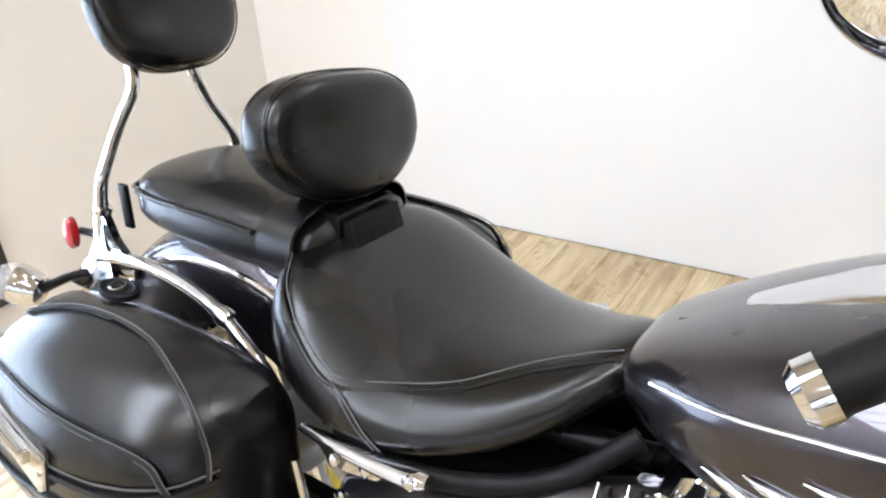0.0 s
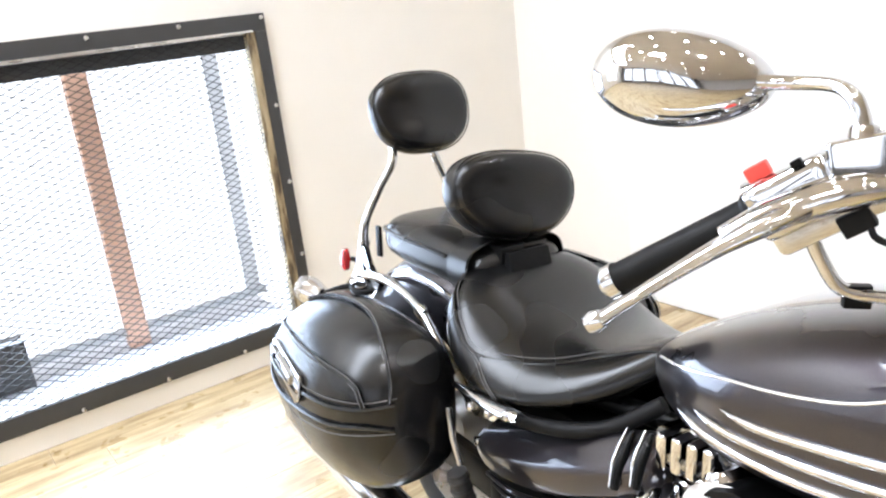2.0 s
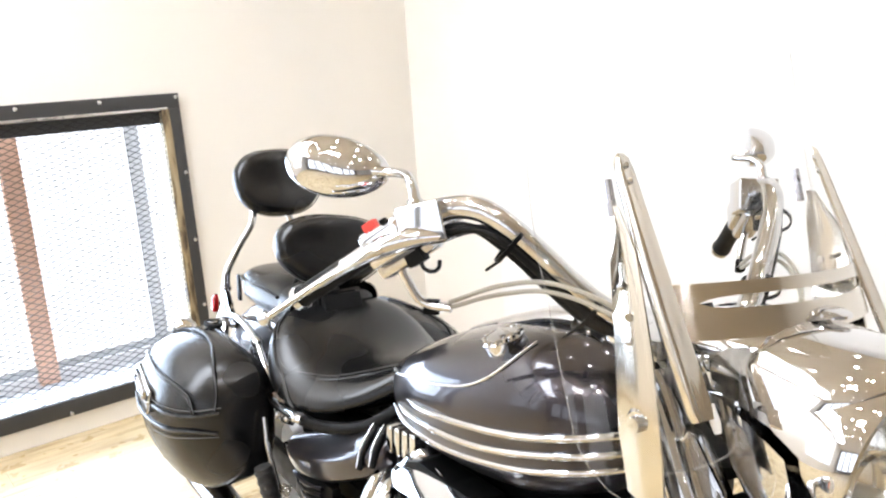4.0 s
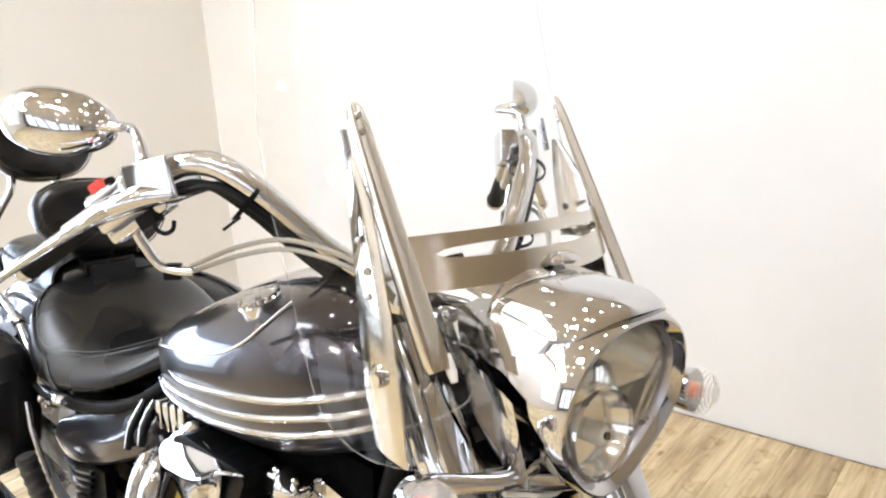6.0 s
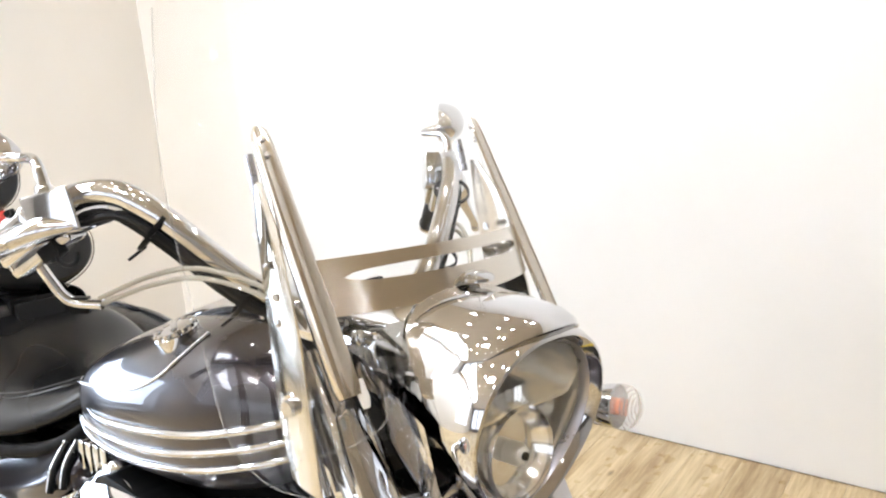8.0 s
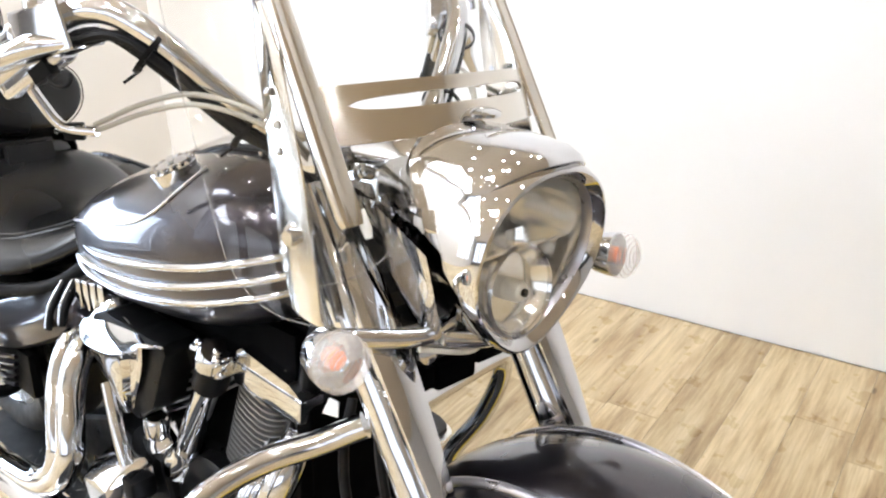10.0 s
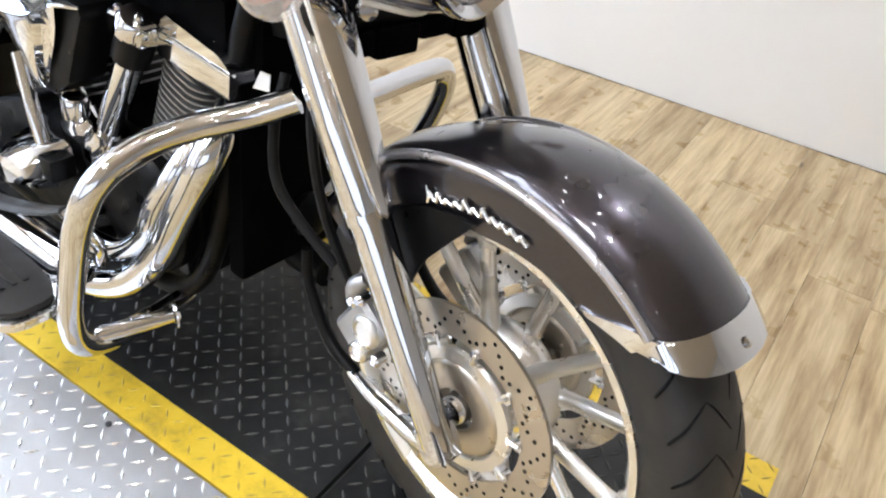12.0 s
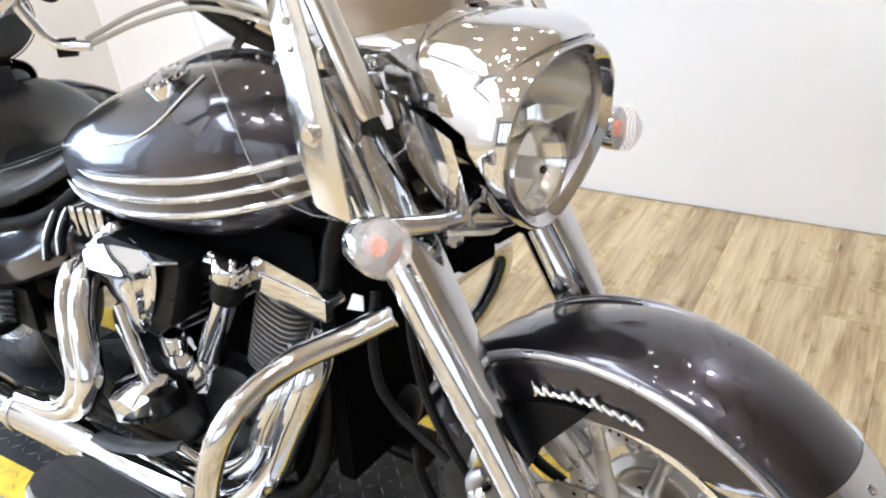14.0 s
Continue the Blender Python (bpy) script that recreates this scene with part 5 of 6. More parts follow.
SEAT = ((-1.085, 0.030, 0.745, 0.700), (-1.095, 0.060, 0.746, 0.680), (-1.13, 0.100, 0.734, 0.648), (-1.18, 0.148, 0.706, 0.615), (-1.25, 0.193, 0.687, 0.590), (-1.33, 0.222, 0.686, 0.575), (-1.41, 0.233, 0.711, 0.570), (-1.47, 0.226, 0.743, 0.572), (-1.53, 0.205, 0.770, 0.582), (-1.575, 0.168, 0.776, 0.604), (-1.59, 0.11, 0.758, 0.64))
def seat_ring(x, a, zt, zb, dip, n=3.0, count=32, low=0.42):
    zc = zb + (zt - zb) * low
    out = []
    for k in range(count):
        t = 2 * math.pi * k / count
        c, s = math.cos(t), math.sin(t)
        e = 2 / (n if s > 0 else 2.7)
        u = math.copysign(abs(c) ** e, c)
        z = (zt - zc if s > 0 else zc - zb) * math.copysign(abs(s) ** e, s)
        if s > 0:
            z -= dip * (1 - abs(u)) * s
        out.append(Vector((x, a * u, zc + z)))
    return out


def saddle_shape(x):
    """Squareness and shoulder height: steep flanks at the thighs, flatter behind."""
    k = min(1.0, max(0.0, (-x - 1.36) / 0.16))
    return 2.05 + 0.55 * k, 0.18 + 0.24 * k


seat = cushion("rider_seat", [seat_ring(x, a, zt, zb, 0.003 + 0.006 * max(0, 1 - abs(x + 1.42) / 0.16), saddle_shape(x)[0], 40, saddle_shape(x)[1]) for x, a, zt, zb in SEAT], LEATHER, bike, "black stitched leather rider saddle")


def seat_at(x, z, s, g=0.0):
    """A point on the saddle's flank."""
    for r0, r1 in zip(SEAT, SEAT[1:]):
        if r0[0] >= x >= r1[0]:
            t = (x - r0[0]) / (r1[0] - r0[0])
            a, zt, zb = [r0[i] + (r1[i] - r0[i]) * t for i in (1, 2, 3)]
            n, low = saddle_shape(x)
            zc = zb + (zt - zb) * low
            n = n if z > zc else 2.7
            k = min(0.96, abs(z - zc) / ((zt - zc) if z > zc else (zc - zb)))
            return Vector((x, s * (a * (1 - k ** n) ** (1 / n) * 0.99 + g), z))


for s in (-1, 1):
    pts = [seat_at(x, z, s) for x, z in ((-1.11, 0.722), (-1.15, 0.710), (-1.21, 0.686), (-1.28, 0.662), (-1.355, 0.652), (-1.42, 0.655), (-1.48, 0.690), (-1.53, 0.728), (-1.565, 0.752))]
    if s > 0:
        continue
    part("seat_welt", tube(pts, 0.0038, 8, 6), LEATHER, seat)
    part("seat_stitch", tube([p + Vector((0, s * 0.003, -0.011)) for p in pts], 0.0010, 6, 6), THREAD, seat)
    part("seat_stitch", tube([p + Vector((0, -s * 0.008, 0.009)) for p in pts], 0.0010, 6, 6), THREAD, seat)
    diag = [seat_at(x, z, s, 0.001) for x, z in ((-1.43, 0.660), (-1.40, 0.640), (-1.37, 0.612), (-1.345, 0.592))]
    part("seat_stitch", tube(diag, 0.0012, 6, 5), THREAD, seat)
    part("seat_stitch", tube([p + Vector((0.010, 0, 0.002)) for p in diag], 0.0012, 6, 5), THREAD, seat)
    part("seat_rail", tube([(-1.06, s * 0.10, 0.662), (-1.13, s * 0.150, 0.606), (-1.22, s * 0.190, 0.580), (-1.33, s * 0.205, 0.566), (-1.43, s * 0.19, 0.570)], 0.014, 10, 5), PLASTIC, bike)

PIL = ((-1.535, 0.080, 0.770, 0.725), (-1.55, 0.112, 0.792, 0.705), (-1.60, 0.122, 0.804, 0.690), (-1.68, 0.130, 0.810, 0.690), (-1.78, 0.137, 0.812, 0.695), (-1.87, 0.134, 0.811, 0.700), (-1.93, 0.120, 0.804, 0.704), (-1.962, 0.092, 0.792, 0.712), (-1.975, 0.055, 0.775, 0.725))
pil = cushion("pillion_seat", [seat_ring(x, a, zt, zb, 0.0, 3.2) for x, a, zt, zb in PIL], LEATHER, bike, "black leather pillion seat with a strap")
ring = seat_ring(-1.60, 0.1255, 0.808, 0.690, 0.0, 3.2, 40)
part("seat_strap", skin([[v + Vector((dx, 0, 0)) + (v - Vector((v.x, 0, 0.75))).normalized() * g for v in ring] for dx, g in ((-0.036, 0.0), (-0.034, 0.004), (0.034, 0.004), (0.036, 0.0))], True, False), LEATHER, pil)
part("pillion_welt", tube([(-1.64, -0.1275, 0.772), (-1.72, -0.1335, 0.777), (-1.80, -0.1375, 0.778), (-1.88, -0.132, 0.776), (-1.94, -0.112, 0.772), (-1.968, -0.075, 0.768), (-1.977, -0.03, 0.766), (-1.978, 0, 0.766)], 0.0042, 8, 6), LEATHER, pil)


def backrest(name, cx, cy, cz, w, h, depth, lean, label, roll=0, foot=0.16):
    """A padded rounded panel facing ahead."""
    rings = []
    m = Matrix.Translation((cx, cy, cz)) @ Matrix.Rotation(radians(lean), 4, "Y") @ Matrix.Rotation(radians(roll), 4, "X")
    for dx, g in ((-0.5, 0.80), (-0.46, 0.92), (-0.25, 1.0), (0.0, 1.0), (0.25, 0.985), (0.42, 0.93), (0.5, 0.80), (0.53, 0.5)):
        ring = []
        for k in range(36):
            a = 2 * math.pi * k / 36
            c, s = math.cos(a), math.sin(a)
            e = 2 / 2.55
            taper = 1.0 + (0.04 if s > 0 else foot) * s
            ring.append(m @ Vector((dx * depth + 0.012 * (s * s) * (1 if dx > 0.3 else 0), w * taper * g * math.copysign(abs(c) ** e, c), h * g * math.copysign(abs(s) ** e, s))))
        rings.append(ring)
    ob = soften(part(name, skin(rings), LEATHER, bike, label), 1)
    weld = [m @ Vector((0.27 * depth, w * (1 + (0.04 if math.sin(a) > 0 else foot) * math.sin(a)) * 0.992 * math.copysign(abs(math.cos(a)) ** (2 / 2.7), math.cos(a)), h * 0.992 * math.copysign(abs(math.sin(a)) ** (2 / 2.7), math.sin(a)))) for a in [2 * math.pi * k / 48 for k in range(49)]]
    part("piping", tube(weld, 0.0016, 8), LEATHER, ob)
    return ob


backrest("rider_backrest", -1.592, 0.006, 0.890, 0.154, 0.092, 0.085, -10, "black padded leather rider backrest", -8, 0.26)
backrest("sissy_bar_pad", -1.985, 0.028, 1.030, 0.134, 0.100, 0.062, -16, "black padded leather passenger backrest")
part("backrest_post", tube([(-1.60, -0.03, 0.83), (-1.585, -0.03, 0.79), (-1.56, -0.03, 0.77)], 0.010, 8), BLACK, bike)
part("backrest_bracket", box((-1.60, -0.06, 0.762), (-1.535, 0.06, 0.800), 0.008), LEATHER, bike)
part("bracket_clip", box((-1.545, -0.052, 0.735), (-1.512, 0.052, 0.788), 0.004, m=Matrix.Translation((-1.53, 0, 0.76)) @ Matrix.Rotation(radians(-18), 4, "Y") @ Matrix.Translation((1.53, 0, -0.76))), PLASTIC, bike)
for s in (-1, 1):
    sb = part("sissy_bar", tube([(-1.985, s * 0.052, 0.955), (-1.975, s * 0.062, 0.918), (-1.985, s * 0.090, 0.868), (-1.985, s * 0.118, 0.822), (-1.985, s * 0.138, 0.785), (-1.995, s * 0.140, 0.752), (-2.008, s * 0.138, 0.700), (-2.012, s * 0.136, 0.655)], [0.0105] * 5 + [0.011, 0.0125, 0.014], 14, 6), CHROME, bike, "bent chrome sissy bar")
    foot_plate = [(-2.018, 0.735), (-1.992, 0.735), (-1.975, 0.680), (-1.925, 0.640), (-1.93, 0.618), (-2.05, 0.610), (-2.052, 0.625), (-2.025, 0.672)]
    part("bar_foot", prism(foot_plate, 0.014, Matrix.Translation((0, s * 0.140 + 0.007, 0)) @ Matrix.Rotation(radians(90), 4, "X"), 0.004), CHROME, sb, "flared chrome foot")
    part("bar_collar", lathe([(0.0145, -0.006), (0.0155, 0), (0.0145, 0.006)], 16, along((-2.0, s * 0.139, 0.728), (0.2, 0, 1))), CHROME, sb)
    part("bar_foot", skin([[Vector((-2.010 + dx - w, s * (0.138 + o), z)), Vector((-2.010 + dx + w, s * (0.138 + o), z)), Vector((-2.010 + dx + w, s * (0.150 + o), z)), Vector((-2.010 + dx - w, s * (0.150 + o), z))] for z, w, dx, o in ((0.715, 0.012, 0, -0.004), (0.67, 0.016, -0.002, 0.0), (0.635, 0.032, -0.008, 0.004), (0.60, 0.055, -0.02, 0.010), (0.57, 0.07, -0.03, 0.014))]), CHROME, sb, "flared chrome mounting foot")
    part("fender_rail", tube([(-2.02, s * 0.146, 0.640), (-1.94, s * 0.152, 0.658), (-1.85, s * 0.160, 0.672), (-1.75, s * 0.170, 0.672), (-1.66, s * 0.180, 0.655), (-1.57, s * 0.190, 0.602), (-1.53, s * 0.192, 0.56)], [0.012, 0.011, 0.011, 0.010, 0.011, 0.010, 0.009], 12, 6), CHROME, bike, "chrome fender rail")
    part("rail_joint", lathe([(0.015, -0.010), (0.016, 0), (0.015, 0.010)], 14, along((-1.655, s * 0.180, 0.655), (-0.9, 0, 0.35))), CHROME, bike)
    tb = part("tab_bracket", box((-1.990, s * 0.108 - 0.004, 0.690), (-1.968, s * 0.108 + 0.004, 0.768), 0.004), BLACK, bike, "slotted black bracket tab")

# ---- rear fender and wheel
def rear_ring(a, half, top, skirt, n=17):
    ring = []
    for k in range(n):
        u = -1 + 2 * k / (n - 1)
        s = abs(u)
        if s < 0.6:
            w = s / 0.6
            yy, r = half * math.sin(w * math.pi / 2), top - (1 - math.cos(w * math.pi / 2)) * 0.05
        else:
            w = (s - 0.6) / 0.4
            yy, r = half + 0.003 * w, top - 0.05 - (top - 0.05 - skirt) * w
        ring.append(Vector((-1.715 + r * math.cos(a), math.copysign(yy, u), 0.335 + r * math.sin(a))))
    return ring
rf = thicken(part("rear_fender", skin([rear_ring(radians(40 + 150 * i / 36), 0.136, 0.395 + 0.02 * math.sin(math.pi * i / 36), 0.26) for i in range(37)], False, False), PAINT, bike, "dark metallic rear fender"), 0.003)
for s in (-1, 1):
    part("fender_trim", tube([(-1.715 + 0.366 * math.cos(radians(a)), s * 0.131, 0.335 + 0.366 * math.sin(radians(a))) for a in range(56, 150, 6)], 0.006, 8), CHROME, rf)
rw = part("rear_wheel", tyre("tyre", None, 0.33, 0.18, 0.238, Vector((-1.715, 0, 0.33))), RUBBER, bike, "black rear tyre on a cast alloy wheel")
part("rim", lathe([(0.2425, 0.070), (0.230, 0.074), (0.219, 0.05), (0.206, 0.0), (0.219, -0.05), (0.230, -0.074), (0.2425, -0.070), (0.225, 0.0)], 60, Matrix.Translation((-1.715, 0, 0.33)) @ AX_Y, close=True), ALLOY, rw)
part("hub", lathe([(0.02, 0.08), (0.05, 0.08), (0.075, 0.04), (0.075, -0.04), (0.05, -0.08), (0.02, -0.08)], 30, Matrix.Translation((-1.715, 0, 0.33)) @ AX_Y), CAST, rw)
for k in range(10):
    a = 2 * math.pi * k / 10
    d = Vector((math.cos(a), 0, math.sin(a)))
    c = Vector((-1.715, 0, 0.33))
    part("spoke", tube([c + d * 0.06, c + d * 0.215], [0.015, 0.012], 8), ALLOY, rw)
part("tail_marker", lathe([(0.014, 0.0), (0.022, 0.003), (0.022, 0.013), (0.017, 0.018), (0.004, 0.020)], 24, along((-2.13, -0.126, 0.651), (0.15, -0.98, 0.05)) @ Matrix.Rotation(radians(90), 4, "Z") @ Matrix.Diagonal((1.35, 0.62, 1, 1))), RED, bike, "red oval tail marker")
part("marker_arm", tube([(-2.02, -0.12, 0.670), (-2.07, -0.122, 0.66), (-2.125, -0.118, 0.651)], 0.007, 8), BLACK, bike)
for s in (-1, 1):
    RS = along((-2.185, s * 0.222, 0.570), (-0.86, s * 0.42, 0.28))
    rs = part("rear_signal", lathe([(0.012, -0.052), (0.026, -0.046), (0.035, -0.022), (0.037, 0.0)], 24, RS), CHROME, bike, "chrome rear turn signal")
    part("lens", lathe([(0.037, 0.0), (0.037, 0.014), (0.030, 0.028), (0.014, 0.037), (0.003, 0.038)], 24, RS), FROST, rs, "frosted white lens")
    part("stalk", tube([(-2.03, s * 0.14, 0.605), (-2.08, s * 0.17, 0.595), (-2.145, s * 0.205, 0.562)], [0.008, 0.008, 0.010], 10, 4), BLACK, rs)

# ---- saddlebags
def bag_ring(x, y0, y1, zb, zt, count=40, n=3.2):
    """Across x: inner edge y1, outer edge y0, sloped lid, tucked-in foot."""
    yc, zc = (y0 + y1) / 2, zb + (zt - zb) * 0.5
    out = []
    for k in range(count):
        t = 2 * math.pi * k / count
        c, s = math.cos(t), math.sin(t)
        e = 2 / n
        u, v = math.copysign(abs(c) ** e, c), math.copysign(abs(s) ** e, s)
        yy, zz = (y1 - y0) / 2 * u, (zt - zb) / 2 * v
        if u < 0.6 and v > 0:
            zz -= 0.060 * ((0.6 - u) / 1.6) ** 1.7 * v
        if v < -0.1 and u < 0:
            yy += 0.075 * (-v - 0.1) ** 1.4 * -u
        out.append(Vector((x, yc + yy, zc + zz)))
    return out


def saddlebag(s):
    stations = ((-1.490, -0.310, -0.215, 0.425, 0.600), (-1.497, -0.352, -0.200, 0.385, 0.642), (-1.535, -0.402, -0.192, 0.345, 0.668), (-1.62, -0.438, -0.188, 0.300, 0.684), (-1.74, -0.446, -0.186, 0.272, 0.686), (-1.86, -0.440, -0.186, 0.268, 0.672),
                (-1.95, -0.424, -0.188, 0.290, 0.648), (-2.01, -0.396, -0.193, 0.330, 0.612), (-2.035, -0.35, -0.21, 0.39, 0.565))
    mir = Matrix.Diagonal((1, -s, 1, 1))
    bag = soften(part("saddlebag", skin([[mir @ v for v in bag_ring(*r)] for r in stations]), BAG_SKIN, bike, "black stitched leather saddlebag with a chrome latch"), 1)

    def on(x, z, g=0.0):
        """A point on the outer face."""
        for r0, r1 in zip(stations, stations[1:]):
            if r0[0] >= x >= r1[0]:
                t = (x - r0[0]) / (r1[0] - r0[0])
                y0, y1, zb, zt = [r0[i] + (r1[i] - r0[i]) * t for i in (1, 2, 3, 4)]
                best = min((p for p in bag_ring(x, y0, y1, zb, zt, 240) if p.y < (y0 + y1) / 2), key=lambda p: abs(p.z - z))
                return mir @ Vector((x, best.y - g, best.z))

    def top(x, y):
        """A point on the lid above y."""
        for r0, r1 in zip(stations, stations[1:]):
            if r0[0] >= x >= r1[0]:
                t = (x - r0[0]) / (r1[0] - r0[0])
                y0, y1, zb, zt = [r0[i] + (r1[i] - r0[i]) * t for i in (1, 2, 3, 4)]
                best = min((p for p in bag_ring(x, y0, y1, zb, zt, 240) if p.z > (zb + zt) / 2), key=lambda p: abs(p.y - y))
                return mir @ Vector((x, best.y, best.z + 0.001))
    lid = [(-1.496, 0.552), (-1.53, 0.545), (-1.60, 0.535), (-1.68, 0.528), (-1.76, 0.522), (-1.85, 0.522), (-1.93, 0.530), (-2.0, 0.545)]
    for dz, r, mt, nm in ((0.0, 0.0055, BAG_SKIN, "lid_welt"), (0.013, 0.0013, THREAD, "lid_stitch"), (-0.045, 0.0045, BAG_SKIN, "body_welt"), (-0.058, 0.0013, THREAD, "body_stitch")):
        part(nm, tube([on(x, z + dz, -0.001) for x, z in lid], r, 6, 4), mt, bag)
    # shoulder seam running forward, then down; second seam over the lid
    seam1 = [on(x, z) for x, z in ((-2.0, 0.580), (-1.93, 0.597), (-1.84, 0.606), (-1.74, 0.608), (-1.65, 0.604), (-1.58, 0.596), (-1.548, 0.583), (-1.534, 0.566), (-1.528, 0.548))]
    seam2 = [on(-1.500, 0.556), on(-1.506, 0.590)] + [top(x, y) for x, y in ((-1.535, -0.335), (-1.59, -0.315), (-1.66, -0.30), (-1.75, -0.295), (-1.85, -0.30), (-1.94, -0.315))]
    for line in (seam1, seam2):
        part("lid_seam", tube(line, 0.0040, 6, 3), BAG_SKIN, bag)
        for o in (-0.009, 0.009):
            part("seam_stitch", tube([p + Vector((o * 0.7, 0, o * 0.7)) + Vector((0, s * 0.001, 0)) for p in line], 0.0011, 6, 3), THREAD, bag)
    a, b = on(-1.70, 0.528, 0.004), on(-1.925, 0.560, 0.004)
    d = (b - a).normalized()
    side = Vector((0, s, 0.12)).normalized()
    side = (side - d * side.dot(d)).normalized()
    up = side.cross(d)
    mm = Matrix.Translation(a.lerp(b, 0.5)) @ Matrix((d, up, side)).transposed().to_4x4()
    shape = [(-0.106, -0.024), (-0.098, -0.032), (0.085, -0.024), (0.100, -0.012), (0.104, 0.014), (0.094, 0.026), (-0.096, 0.034), (-0.106, 0.026)]
    latch = part("latch", prism(shape, 0.010, mm @ Matrix.Translation((0, 0, -0.003)), 0.003), CHROME, bag, "chrome latch plate")
    part("latch_lever", box((-0.06, -0.010, 0.006), (0.085, 0.012, 0.015), 0.003, m=mm), CHROME, latch)
    part("keyhole", lathe([(0.007, 0), (0.007, 0.004), (0.004, 0.004)], 12, mm @ Matrix.Translation((0.05, 0, 0.014))), BLACK, latch)
    for k in (-1, 1):
        part("latch_rivet", lathe([(0.005, 0), (0.004, 0.003)], 10, mm @ Matrix.Translation((-0.098 + 0.2 * (k > 0), 0.002, 0.007))), CHROME, latch)
    LM = along((-1.815, s * 0.242, 0.678), (0, s * 0.10, 1))
    lk = part("lid_lock", lathe([(0.027, -0.004), (0.027, 0.004), (0.023, 0.006), (0.019, 0.003), (0.012, 0.003), (0.010, 0.007), (0.003, 0.008)], 28, LM @ Matrix.Diagonal((1.5, 0.85, 1, 1))), PLASTIC, bag, "oval lid lock")
    part("lock_ring", lathe([(0.012, 0.003), (0.013, 0.007), (0.0105, 0.008), (0.010, 0.004)], 24, LM, close=True), CHROME, lk)


saddlebag(-1)
saddlebag(1)
# ---- side cover, frame and engine
for s in (-1, 1):
    rings = []
    for x, rz, ry, bz, by, lz, ly in ((-1.438, 0.482, 0.185, 0.458, 0.200, 0.436, 0.190), (-1.43, 0.486, 0.186, 0.457, 0.206, 0.425, 0.198), (-1.39, 0.502, 0.185, 0.462, 0.213, 0.416, 0.205), (-1.30, 0.536, 0.176, 0.477, 0.217, 0.432, 0.209),
                                      (-1.20, 0.575, 0.166, 0.510, 0.217, 0.464, 0.210), (-1.10, 0.612, 0.158, 0.555, 0.207, 0.512, 0.200), (-1.04, 0.634, 0.150, 0.580, 0.192, 0.540, 0.185), (-1.018, 0.634, 0.142, 0.588, 0.178, 0.556, 0.172), (-1.012, 0.625, 0.13, 0.59, 0.165, 0.566, 0.16)):
        rings.append([Vector((x, s * y, z)) for y, z in ((0.10, rz - 0.004), (ry - 0.02, rz + 0.002), (ry, rz), (ry * 0.6 + by * 0.4, rz * 0.62 + bz * 0.38 + 0.004), (by - 0.002, bz + 0.012), (by, bz), (by - 0.001, bz - 0.012), (ly, lz), (ly - 0.012, lz - 0.008), (0.10, lz - 0.006))])
    cover = soften(part("side_cover", skin(rings), PAINT, bike, "dark metallic side cover with vents"), 1)
    for k, (xt, zt, xb, zb, yt, yb) in enumerate(((-1.068, 0.632, -1.060, 0.552, 0.158, 0.203), (-1.036, 0.640, -1.027, 0.566, 0.152, 0.192))):
        part("vent_slot", tube([(xt, s * yt, zt), (xt * 0.5 + xb * 0.5, s * (yt * 0.42 + yb * 0.58 + 0.002), (zt + zb) / 2), (xb, s * yb, zb)], [0.004, 0.0085, 0.006], 10, 4), BLACK, cover, "black vent slot")
        part("vent_rim", tube([(xt - 0.012, s * yt, zt), (xt * 0.5 + xb * 0.5 - 0.012, s * (yt * 0.42 + yb * 0.58 + 0.004), (zt + zb) / 2), (xb - 0.010, s * (yb + 0.001), zb)], [0.002, 0.004, 0.0025], 10, 4), CHROME, cover, "bright vent rim")
    part("rib_panel", box((-1.40, s * 0.185 - 0.012, 0.345), (-1.20, s * 0.185 + 0.012, 0.445), 0.012), BLACK, bike)
    for k in range(5):
        part("cover_rib", tube([(-1.405 + 0.022 * k, s * 0.196, 0.404 - 0.014 * k), (-1.32, s * 0.207, 0.414 - 0.016 * k), (-1.225 - 0.006 * k, s * 0.208, 0.440 - 0.018 * k)], 0.0048, 8, 4), PAINT, cover)
    part("cover_bolt", lathe([(0.010, 0), (0.010, 0.005), (0.005, 0.007)], 14, along((-1.425, s * 0.203, 0.466), (-0.1, s, 0.1))), CHROME, cover)
    br = part("seat_bracket", tube([(-1.465, s * 0.226, 0.577), (-1.40, s * 0.233, 0.583), (-1.33, s * 0.238, 0.589), (-1.27, s * 0.238, 0.597), (-1.25, s * 0.236, 0.600)], [0.007, 0.012, 0.0135, 0.0165, 0.012], 12, 5, flat=0.7), CHROME, bike, "chrome grab bracket")
    part("bracket_plate", prism([(-1.445, 0.578), (-1.425, 0.550), (-1.395, 0.540), (-1.335, 0.553), (-1.30, 0.590)], 0.006, Matrix.Translation((0, s * 0.226 + 0.003, 0)) @ Matrix.Rotation(radians(90), 4, "X"), 0.002), CHROME, br)
    for x, z in ((-1.405, 0.556), (-1.35, 0.566), (-1.268, 0.600)):
        part("bracket_bolt", lathe([(0.009, 0), (0.009, 0.006), (0.004, 0.009)], 12, along((x, s * (0.230 if z < 0.59 else 0.247), z), (0, s, 0.1))), CHROME, br)
    part("frame_tube", tube([(-0.40, s * 0.06, 0.85), (-0.46, s * 0.09, 0.66), (-0.48, s * 0.10, 0.45), (-0.56, s * 0.12, 0.20), (-0.80, s * 0.13, 0.16), (-1.20, s * 0.14, 0.18), (-1.36, s * 0.12, 0.38), (-1.32, s * 0.10, 0.58), (-1.0, s * 0.06, 0.62)], 0.018, 12, 6), BLACK, bike)
